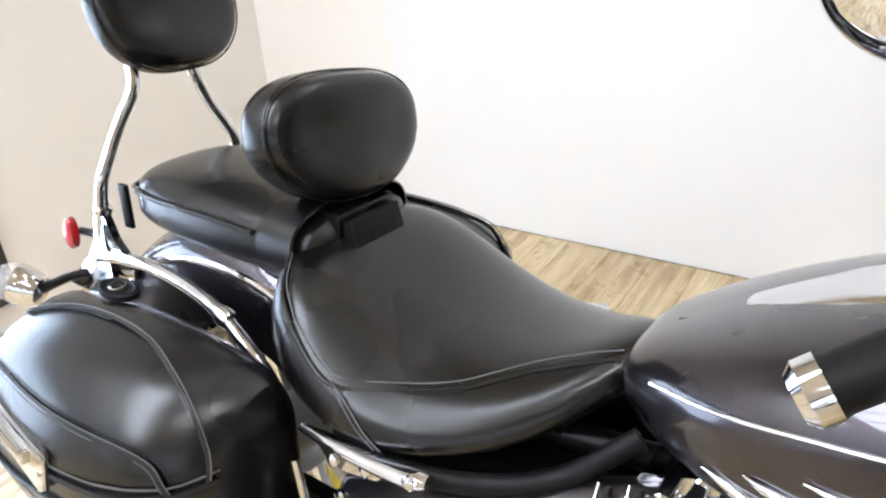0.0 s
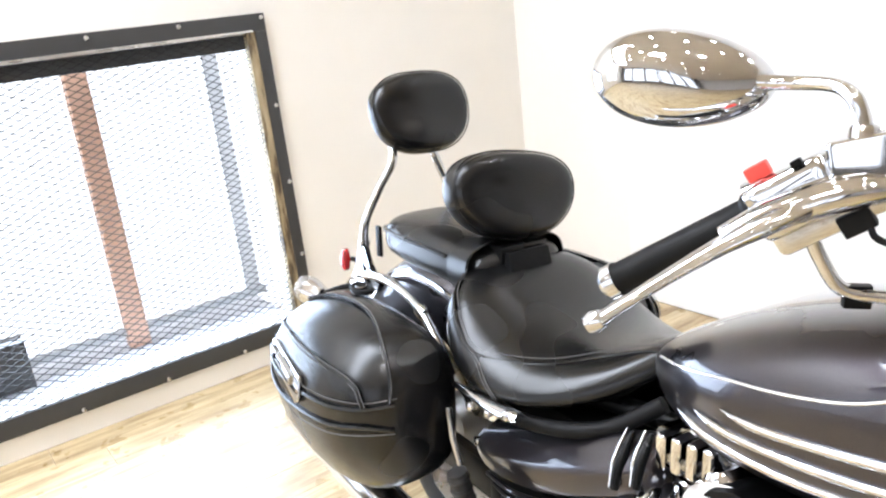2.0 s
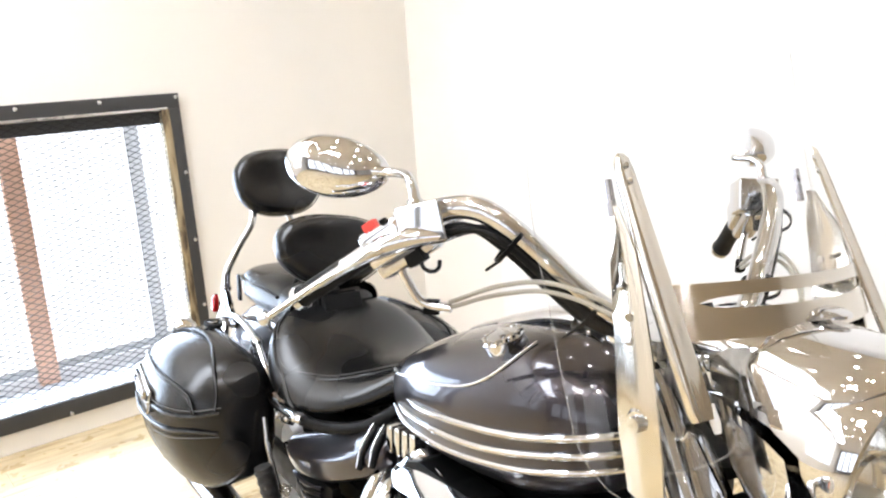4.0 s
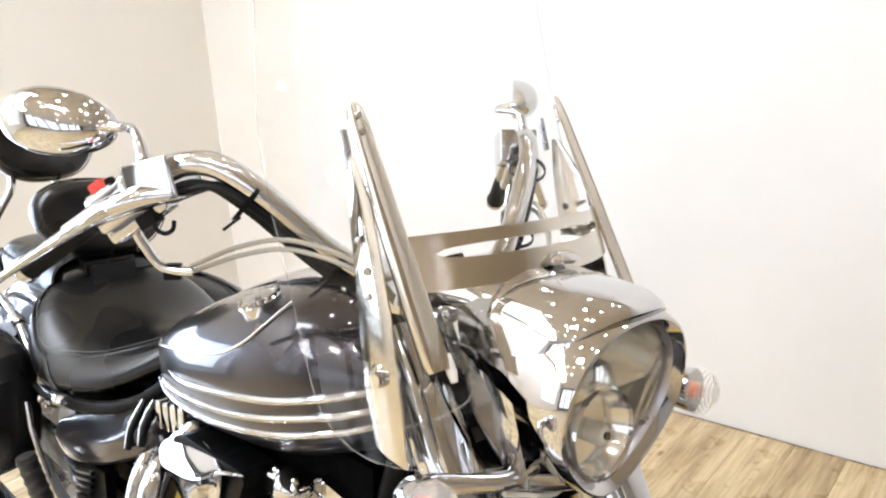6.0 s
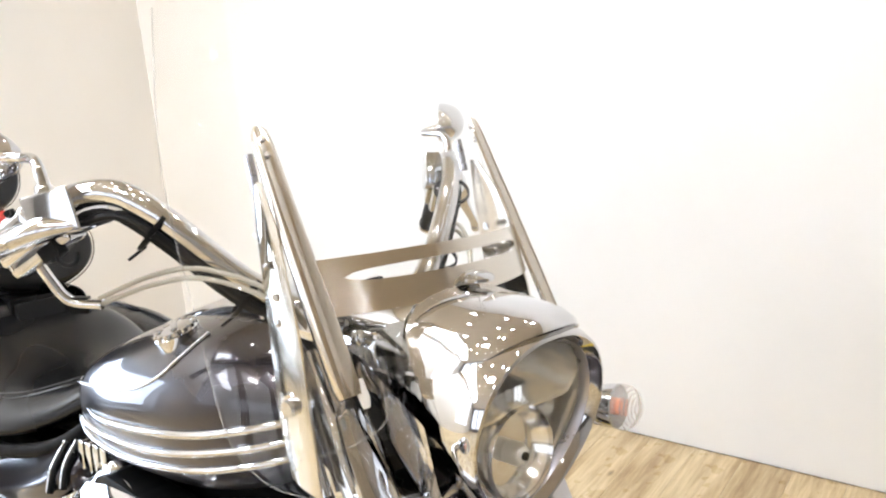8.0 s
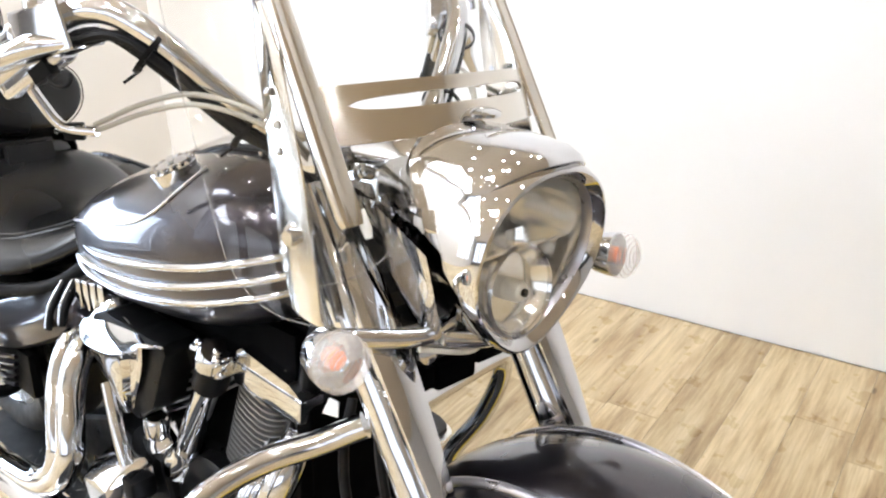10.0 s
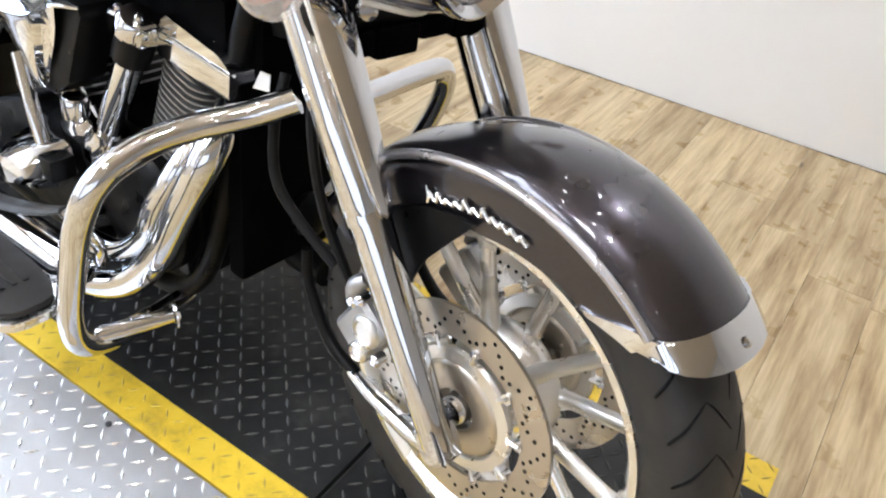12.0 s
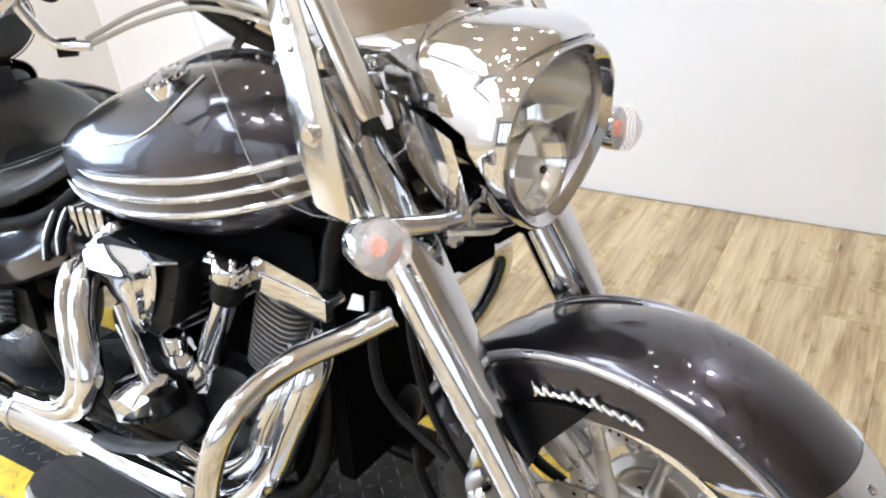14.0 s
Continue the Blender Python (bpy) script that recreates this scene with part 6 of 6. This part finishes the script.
    part("bag_strut", tube([(-1.470, s * 0.240, 0.53), (-1.455, s * 0.242, 0.47), (-1.42, s * 0.23, 0.36)], 0.0065, 10), CHROME, bike, "thin chrome strut")
    pa, pb = Vector((-1.376, s * 0.285, 0.452)), Vector((-1.36, s * 0.262, 0.335))
    pp = part("passenger_peg", tube([pa, pb], 0.020, 14), RUBBER, bike, "ribbed rubber passenger peg")
    for k in range(5):
        part("peg_rib", lathe([(0.0205, -0.005), (0.0225, 0), (0.0205, 0.005)], 14, along(pa.lerp(pb, 0.10 + 0.19 * k), pb - pa)), RUBBER, pp)
    part("peg_mount", tube([pb, (-1.35, s * 0.20, 0.31), (-1.34, s * 0.15, 0.33)], 0.014, 10, 4), BLACK, pp)
    part("swing_arm", box((-1.78, s * 0.135 - 0.015, 0.29), (-1.15, s * 0.135 + 0.015, 0.37), 0.014), BLACK, bike)
part("side_stand", tube([(-0.98, 0.15, 0.20), (-0.95, 0.26, 0.08), (-0.94, 0.315, 0.022)], [0.014, 0.012, 0.014], 10), BLACK, bike, "black side stand, down")
# added block: its black stands in for the shade below the saddle
part("under_seat_fill", box((-1.46, -0.15, 0.44), (-1.08, 0.15, 0.585), 0.02), VOID, bike)
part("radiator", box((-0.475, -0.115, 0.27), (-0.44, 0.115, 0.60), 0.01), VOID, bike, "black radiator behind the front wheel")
part("head_tube", tube([(-0.36, 0, 0.78), (-0.47, 0, 0.98)], 0.050, 20), BLACK, bike)
part("frame_gusset", box((-0.52, -0.07, 0.66), (-0.40, 0.07, 0.80), 0.02), BLACK, bike)

eng = part("engine", box((-1.06, -0.125, 0.19), (-0.55, 0.125, 0.43), 0.05, seg=3), BLACK, bike, "black and chrome V-twin engine")
part("crank_cover", lathe([(0.115, -0.01), (0.115, 0.016), (0.105, 0.028), (0.07, 0.036), (0.02, 0.038)], 40, along((-0.66, -0.125, 0.31), (0, -1, 0))), BLACK, eng, "round black crankcase cover")
part("gear_cover", prism([(-0.20, -0.08), (-0.08, -0.11), (0.06, -0.09), (0.13, 0.0), (0.10, 0.09), (-0.05, 0.11), (-0.18, 0.06)], 0.05, Matrix.Translation((-0.86, -0.125, 0.31)) @ Matrix.Rotation(radians(90), 4, "X"), 0.016, seg=3), BLACK, eng, "black gearcase cover")


def cylinder(name, base, axis_dir, rx, ry, n, length):
    """A barrel with a stack of rounded square cooling fins."""
    b, d = Vector(base), Vector(axis_dir).normalized()
    yv = Vector((0, 1, 0))
    xv = yv.cross(d).normalized()
    fr = Matrix.Translation(b) @ Matrix((xv, yv, d)).transposed().to_4x4()
    outline = []
    for i in range(28):
        t = 2 * math.pi * i / 28
        c, s = math.cos(t), math.sin(t)
        outline.append((rx * math.copysign(abs(c) ** 0.6, c), ry * math.copysign(abs(s) ** 0.6, s)))
    core = part(name, prism([(x * 0.84, y * 0.84) for x, y in outline], length, fr), BLACK, eng, "black finned cylinder")
    me = mesh_of("cooling_fin", prism(outline, 0.0035), FIN)
    for k in range(n):
        f = new("cooling_fin", me)
        f.parent = core
        f.matrix_basis = fr @ Matrix.Translation((0, 0, length * k / n))


FV, RV = Vector((0.42, 0, 0.91)).normalized(), Vector((-0.42, 0, 0.91)).normalized()
cylinder("front_cylinder", (-0.622, -0.01, 0.42), Vector((0.33, 0, 0.94)), 0.062, 0.112, 15, 0.180)
cylinder("rear_cylinder", (-0.865, -0.01, 0.42), RV, 0.088, 0.115, 15, 0.20)
# rocker covers: chrome band with a raised wedge
for nm, base, d in (("front_rocker_cover", Vector((-0.537, -0.01, 0.584)), Vector((0.08, 0, 1)).normalized()), ("rear_rocker_cover", Vector((-0.975, -0.01, 0.60)), RV)):
    yv = Vector((0, 1, 0))
    xv = yv.cross(d).normalized()
    fr = Matrix.Translation(base) @ Matrix((xv, yv, d)).transposed().to_4x4()
    part("head_casting", box((-0.060, -0.110, -0.015), (0.060, 0.110, 0.012), 0.010, m=fr), BLACK, eng)
    rc = part(nm, box((-0.064, -0.120, 0.002), (0.092, 0.120, 0.040), 0.007, m=fr), CHROME, eng, "chrome rocker cover")
    wedge = [[fr @ Vector(p) for p in ((xa, -0.116, z0), (xb, -0.116, z1), (xb, 0.116, z1), (xa, 0.116, z0))] for xa, xb, z0, z1 in ((-0.062, 0.090, 0.038, 0.038), (-0.058, 0.076, 0.058, 0.048), (-0.048, 0.060, 0.066, 0.055))]
    part("cover_ridge", skin(wedge), CHROME, rc, "", False)
    for ix in (-0.035, 0.03):
        part("cover_bolt", lathe([(0.007, 0), (0.007, 0.005), (0.004, 0.008)], 10, fr @ Matrix.Translation((ix, -0.095, 0.05))), CHROME, rc)
part("pushrod_block", box((-0.676, -0.158, 0.602), (-0.598, -0.085, 0.640), 0.010, seg=3), CHROME, eng, "chrome pushrod block with bolts")
for bx, by in ((-0.660, -0.145), (-0.637, -0.150), (-0.612, -0.145)):
    part("block_bolt", lathe([(0.007, 0), (0.007, 0.007), (0.004, 0.010)], 10, pose(bx, by, 0.639)), CHROME, eng)
for (x0, z0), (x1, z1) in (((-0.742, 0.40), (-0.632, 0.605)), ((-0.80, 0.40), (-0.905, 0.60))):
    d = Vector((x1 - x0, 0, z1 - z0))
    pt = part("pushrod_tube", tube([(x0, -0.140, z0), (x1, -0.140, z1)], 0.022, 18), CHROME, eng, "chrome pushrod tube")
    part("tube_base", lathe([(0.034, -0.03), (0.034, 0.004), (0.029, 0.012), (0.027, 0.03)], 20, along((x0, -0.14, z0), d)), CHROME, pt)
    part("tube_collar", lathe([(0.028, -0.035), (0.029, -0.02), (0.029, 0.012)], 20, along((x1, -0.14, z1), d)), BLACK, pt)
    part("tube_cap", lathe([(0.030, 0.0), (0.031, 0.022), (0.026, 0.030), (0.008, 0.032)], 20, along((x1, -0.14, z1 + 0.01), d)), CHROME, pt)
part("tappet_block", tube([(-0.84, -0.150, 0.352), (-0.815, -0.152, 0.402)], 0.040, 18), BLACK, eng)
part("tappet_cap", lathe([(0.022, 0), (0.022, 0.03), (0.018, 0.036), (0.006, 0.036)], 16, along((-0.80, -0.155, 0.425), (0.1, 0, 1))), CHROME, eng)
# shield-shaped air cleaner cover: a domed upper face, a crease and a tapering lower face
TOP_EDGE = [(-0.938, -0.182, 0.614), (-0.915, -0.176, 0.630), (-0.868, -0.174, 0.643), (-0.820, -0.177, 0.644), (-0.775, -0.186, 0.641), (-0.722, -0.202, 0.640)]
CREASE = [(-0.936, -0.200, 0.598), (-0.908, -0.212, 0.586), (-0.850, -0.219, 0.594), (-0.790, -0.222, 0.606), (-0.750, -0.215, 0.622), (-0.720, -0.206, 0.637)]
top_edge, crease = [spline([Vector(p) for p in row], 4) for row in (TOP_EDGE, CREASE)]
rows = [[p.lerp(q, t) + Vector((0, -0.008 * t * (1 - t), 0.006 * t * (1 - t))) for p, q in zip(top_edge, crease)] for t in (0, 0.2, 0.4, 0.6, 0.8, 1)]
rows = [[p + Vector((0, 0.010, -0.004)) for p in top_edge]] + rows
tear = thicken(part("air_cleaner", skin(rows, False, False), CHROME, bike, "creased chrome air cleaner cover"), 0.003)
rows = [crease]
for xl, xr, y, zl, zr in ((-0.908, -0.738, -0.211, 0.566, 0.600), (-0.884, -0.752, -0.210, 0.536, 0.568), (-0.862, -0.772, -0.208, 0.512, 0.535), (-0.842, -0.792, -0.204, 0.490, 0.504), (-0.826, -0.806, -0.198, 0.476, 0.480)):
    n = len(crease) - 1
    rows.append([Vector((xl + (xr - xl) * k / n, y + 0.012 * (2 * k / n - 1) ** 2 + (0.010 if 0.72 < k / n < 0.95 else 0.0), zl + (zr - zl) * k / n)) for k in range(n + 1)])
rows.append([p + Vector((0, 0.030, 0.006)) for p in rows[-1]])
thicken(part("lower_face", skin(rows, False, False), CHROME, tear), 0.003)
BACK = [(-0.924, 0.600), (-0.900, 0.632), (-0.862, 0.646), (-0.770, 0.641), (-0.690, 0.644), (-0.684, 0.628), (-0.742, 0.510), (-0.790, 0.474), (-0.832, 0.480)]
part("cleaner_back", prism(BACK, 0.062, Matrix.Translation((0, -0.128, 0)) @ Matrix.Rotation(radians(90), 4, "X"), 0.006), BLACK, tear)
part("back_edge", tube([(-0.722, -0.205, 0.638), (-0.700, -0.198, 0.641), (-0.684, -0.190, 0.642)], [0.004, 0.003, 0.0025], 8, 3), CHROME, tear)
# finned chrome intake block behind the tank tail
blk = part("intake_cover", box((-1.025, -0.145, 0.590), (-0.905, -0.075, 0.620), 0.012), CHROME, bike, "chrome finned intake cover")
for k in range(4):
    part("intake_fin", box((-1.019 + 0.028 * k, -0.164, 0.598 + 0.004 * k), (-1.001 + 0.028 * k, -0.092, 0.654 + 0.004 * k), 0.006, seg=3), CHROME, blk)
part("spring_coil", tube([(-0.985 + 0.032 * math.cos(a), -0.105 + 0.032 * math.sin(a), 0.585 - 0.0020 * a) for a in [k * 0.45 for k in range(84)]], 0.006, 8), CHROME, bike, "black coil under the intake")

# exhaust: two front headers, two swept rear pipes, long muffler
for nm, pts, r in (("front_header", [(-0.52, -0.05, 0.545), (-0.478, -0.11, 0.530), (-0.470, -0.150, 0.485), (-0.510, -0.168, 0.395), (-0.558, -0.182, 0.292), (-0.622, -0.198, 0.210), (-0.71, -0.212, 0.165), (-0.82, -0.22, 0.15), (-1.10, -0.235, 0.165), (-1.35, -0.25, 0.19)], 0.0255),
                   ("inner_header", [(-0.57, -0.06, 0.50), (-0.535, -0.135, 0.455), (-0.566, -0.168, 0.375), (-0.605, -0.175, 0.292), (-0.69, -0.178, 0.225), (-0.80, -0.18, 0.20)], 0.022)):
    part(nm, tube(pts, r, 18, 6), CHROME, bike, "chrome exhaust header")
for k, (off, r) in enumerate(((0.006, 0.024), (-0.042, 0.020))):
    part("rear_pipe", tube([(-1.00 + off, -0.14, 0.555), (-0.968 + off, -0.195, 0.535), (-0.955 + off, -0.225, 0.48), (-0.925 + off, -0.248, 0.425), (-0.915 + off * 0.8, -0.262, 0.375), (-0.945 + off * 0.6, -0.272, 0.325), (-1.02 + off * 0.4, -0.278, 0.285), (-1.14 + off * 0.3, -0.28, 0.262)], r, 16, 6), CHROME, bike, "swept chrome exhaust pipe")
muf = part("muffler", tube([(-0.62, -0.268, 0.262), (-0.66, -0.272, 0.260), (-1.20, -0.285, 0.228), (-1.60, -0.295, 0.235), (-2.05, -0.305, 0.275), (-2.10, -0.306, 0.282)], [0.018, 0.034, 0.040, 0.046, 0.050, 0.046], 22), CHROME, bike, "long chrome muffler")
part("muffler_clamp", lathe([(0.042, -0.010), (0.044, 0), (0.042, 0.010)], 22, along((-1.16, -0.284, 0.230), (-1, 0, 0.02))), CHROME, muf)
# brake pedal, its chrome master cover and linkage
cov = part("pedal_cover", skin([[Vector((x, y, z)) for x, z in row] for y, row in ((-0.185, ((-0.90, 0.40), (-0.80, 0.425), (-0.705, 0.41), (-0.69, 0.36), (-0.74, 0.31), (-0.86, 0.285))), (-0.235, ((-0.885, 0.385), (-0.80, 0.405), (-0.72, 0.395), (-0.71, 0.36), (-0.75, 0.322), (-0.85, 0.30))), (-0.258, ((-0.86, 0.372), (-0.80, 0.385), (-0.745, 0.378), (-0.74, 0.36), (-0.77, 0.335), (-0.84, 0.318))))]), CHROME, bike, "faceted chrome engine cover")
for v in cov.data.vertices:
    v.co.x = -0.885 + (v.co.x + 0.885) * 0.62
    v.co.z = 0.285 + (v.co.z - 0.285) * 0.82
part("cover_badge", box((-0.790, -0.235, 0.345), (-0.752, -0.19, 0.385), 0.008), BLACK, cov, "black boss")
part("brake_pedal", tube([(-0.88, -0.290, 0.292), (-0.80, -0.292, 0.312), (-0.70, -0.285, 0.345), (-0.655, -0.27, 0.362)], [0.014, 0.018, 0.016, 0.012], 10, 5, flat=0.45), RUBBER, bike, "black rubber brake pedal")
part("pedal_arm", tube([(-0.66, -0.27, 0.36), (-0.63, -0.24, 0.30), (-0.68, -0.21, 0.22)], 0.010, 10, 4), CHROME, bike)
part("linkage_rod", tube([(-0.86, -0.20, 0.52), (-0.815, -0.215, 0.45), (-0.79, -0.22, 0.40)], 0.012, 10, 3), CHROME, bike)
part("linkage_rod", tube([(-0.93, -0.17, 0.44), (-0.87, -0.19, 0.42), (-0.845, -0.20, 0.37)], 0.010, 10, 3), CHROME, bike)

# floorboards with a bright rim
for s in (-1, 1):
    outline = [(-0.765 + 0.165 * math.copysign(abs(math.cos(q)) ** 0.5, math.cos(q)), 0.056 * math.copysign(abs(math.sin(q)) ** 0.6, math.sin(q))) for q in [2 * math.pi * (k + 0.5) / 28 for k in range(28)]]
    fb = part("floorboard", prism(outline, 0.012, Matrix.Translation((0, s * 0.365, 0.250)), 0.004), RUBBER, bike, "black rubber floorboard with bright rim")
    part("board_rim", prism([(-0.765 + (x + 0.765) * 1.06, y * 1.16) for x, y in outline], 0.014, Matrix.Translation((0, s * 0.365, 0.234)), 0.004), ALLOY, fb)
    for k in range(4):
        part("board_rib", box((-0.90, s * 0.365 - 0.034 + 0.018 * k, 0.262), (-0.66, s * 0.365 - 0.026 + 0.018 * k, 0.266), 0.0015), RUBBER, fb)
    part("board_arm", tube([(-0.80, s * 0.33, 0.235), (-0.80, s * 0.20, 0.20), (-0.80, s * 0.12, 0.18)], 0.014, 10), BLACK, fb)

# engine guard with highway pegs
for s in (-1, 1):
    top_run = [(-0.42, 0.05, 0.53), (-0.42, 0.16, 0.533), (-0.416, 0.26, 0.538), (-0.418, 0.312, 0.528), (-0.432, 0.336, 0.47), (-0.475, 0.342, 0.37)] + [(-0.545, 0.340, 0.255), (-0.552, 0.328, 0.200), (-0.562, 0.285, 0.172), (-0.57, 0.20, 0.165), (-0.575, 0.12, 0.17)]
    gd = part("engine_guard", tube(top_run if s > 0 else [(-0.345, s * 0.10, 0.612), (-0.385, s * 0.14, 0.588), (-0.430, s * 0.20, 0.568), (-0.452, s * 0.26, 0.549), (-0.462, s * 0.315, 0.518), (-0.482, s * 0.338, 0.455), (-0.514, s * 0.342, 0.358), (-0.545, s * 0.340, 0.255), (-0.552, s * 0.328, 0.200), (-0.562, s * 0.285, 0.172), (-0.57, s * 0.20, 0.165), (-0.575, s * 0.12, 0.17)], 0.0185, 18, 7), CHROME, bike, "looped chrome engine guard")
    peg = part("highway_peg", tube([(-0.560, s * 0.300, 0.194), (-0.556, s * 0.292, 0.194), (-0.528, s * 0.205, 0.193), (-0.523, s * 0.190, 0.193)], [0.010, 0.0135, 0.0135, 0.0135], 14), CHROME, gd, "chrome highway peg")
    part("peg_flange", lathe([(0.021, -0.003), (0.023, 0), (0.021, 0.004)], 18, along((-0.521, s * 0.187, 0.193), (0.3, -s, 0))), CHROME, gd)
part("lower_hose", tube([(-0.385, -0.085, 0.63), (-0.372, -0.115, 0.57), (-0.352, -0.128, 0.50), (-0.300, -0.128, 0.455), (-0.24, -0.125, 0.42)], 0.0075, 10, 6), PLASTIC, bike, "black brake hose")
part("white_tag", prism([(-0.016, -0.013), (0.014, -0.008), (0.012, 0.014), (-0.006, 0.013)], 0.002, Matrix.Translation((-0.405, -0.105, 0.615)) @ Matrix.Rotation(radians(80), 4, "X")), WHITE, bike)
part("horn", lathe([(0.036, 0.0), (0.036, 0.012), (0.026, 0.02), (0.01, 0.026)], 24, along((-0.42, 0.0, 0.36), (0.9, 0, 0.2))), BLACK, bike)
part("oil_filter", tube([(-0.50, 0.06, 0.22), (-0.42, 0.06, 0.22)], 0.035, 18), BLACK, bike)

part("yellow_tag", prism([(-0.018, -0.014), (0.016, -0.010), (0.018, 0.012), (-0.010, 0.015)], 0.002, Matrix.Translation((-0.53, 0.10, 0.19)) @ Matrix.Rotation(radians(70), 4, "X") @ Matrix.Rotation(radians(25), 4, "Z"), 0.0005), YELLOWSTICK, bike, "yellow paper tag")

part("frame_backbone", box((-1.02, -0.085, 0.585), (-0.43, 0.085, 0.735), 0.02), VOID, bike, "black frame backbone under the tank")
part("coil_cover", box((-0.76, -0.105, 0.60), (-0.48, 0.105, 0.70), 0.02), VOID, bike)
rest_planks = []

# ---- floor planks, laid along y
plank_me = {}
random.seed(4)
PW, PL = 0.15, 1.2
count = 0
x = WALL_X + 0.002
while x < EAST:
    y = SOUTH - random.uniform(0, PL)
    while y < WALL_Y:
        a, b = max(y, SOUTH), min(y + PL, WALL_Y - 0.006)
        if b - a > 0.01:
            near = -3.2 < x < 1.6 and b > -1.6
            if near and count < 295:
                w, l = min(PW, EAST - x) - 0.0006, b - a - 0.0006
                key = (round(w, 3), round(l, 3))
                if key not in plank_me:
                    bm = box((0, 0, -0.006), (w, l, 0.0), 0.0008, seg=1)
                    plank_me[key] = mesh_of("plank", bm, PLANK, False)
                p = new("plank", plank_me[key])
                p.parent = floor_ob
                p.matrix_basis = pose(x, a, FLOOR)
                count += 1
            else:
                rest_planks.append((x, a, min(x + PW, EAST) - 0.0006, b - 0.0006))
        y += PL
    x += PW
bm = bmesh.new()
for x0, y0, x1, y1 in rest_planks:
    vs = [bm.verts.new(p) for p in ((x0, y0, FLOOR), (x1, y0, FLOOR), (x1, y1, FLOOR), (x0, y1, FLOOR))]
    bm.faces.new(vs)
tagged(part("far_planks", bm, PLANK, floor_ob, smooth=False), kind="stuff")
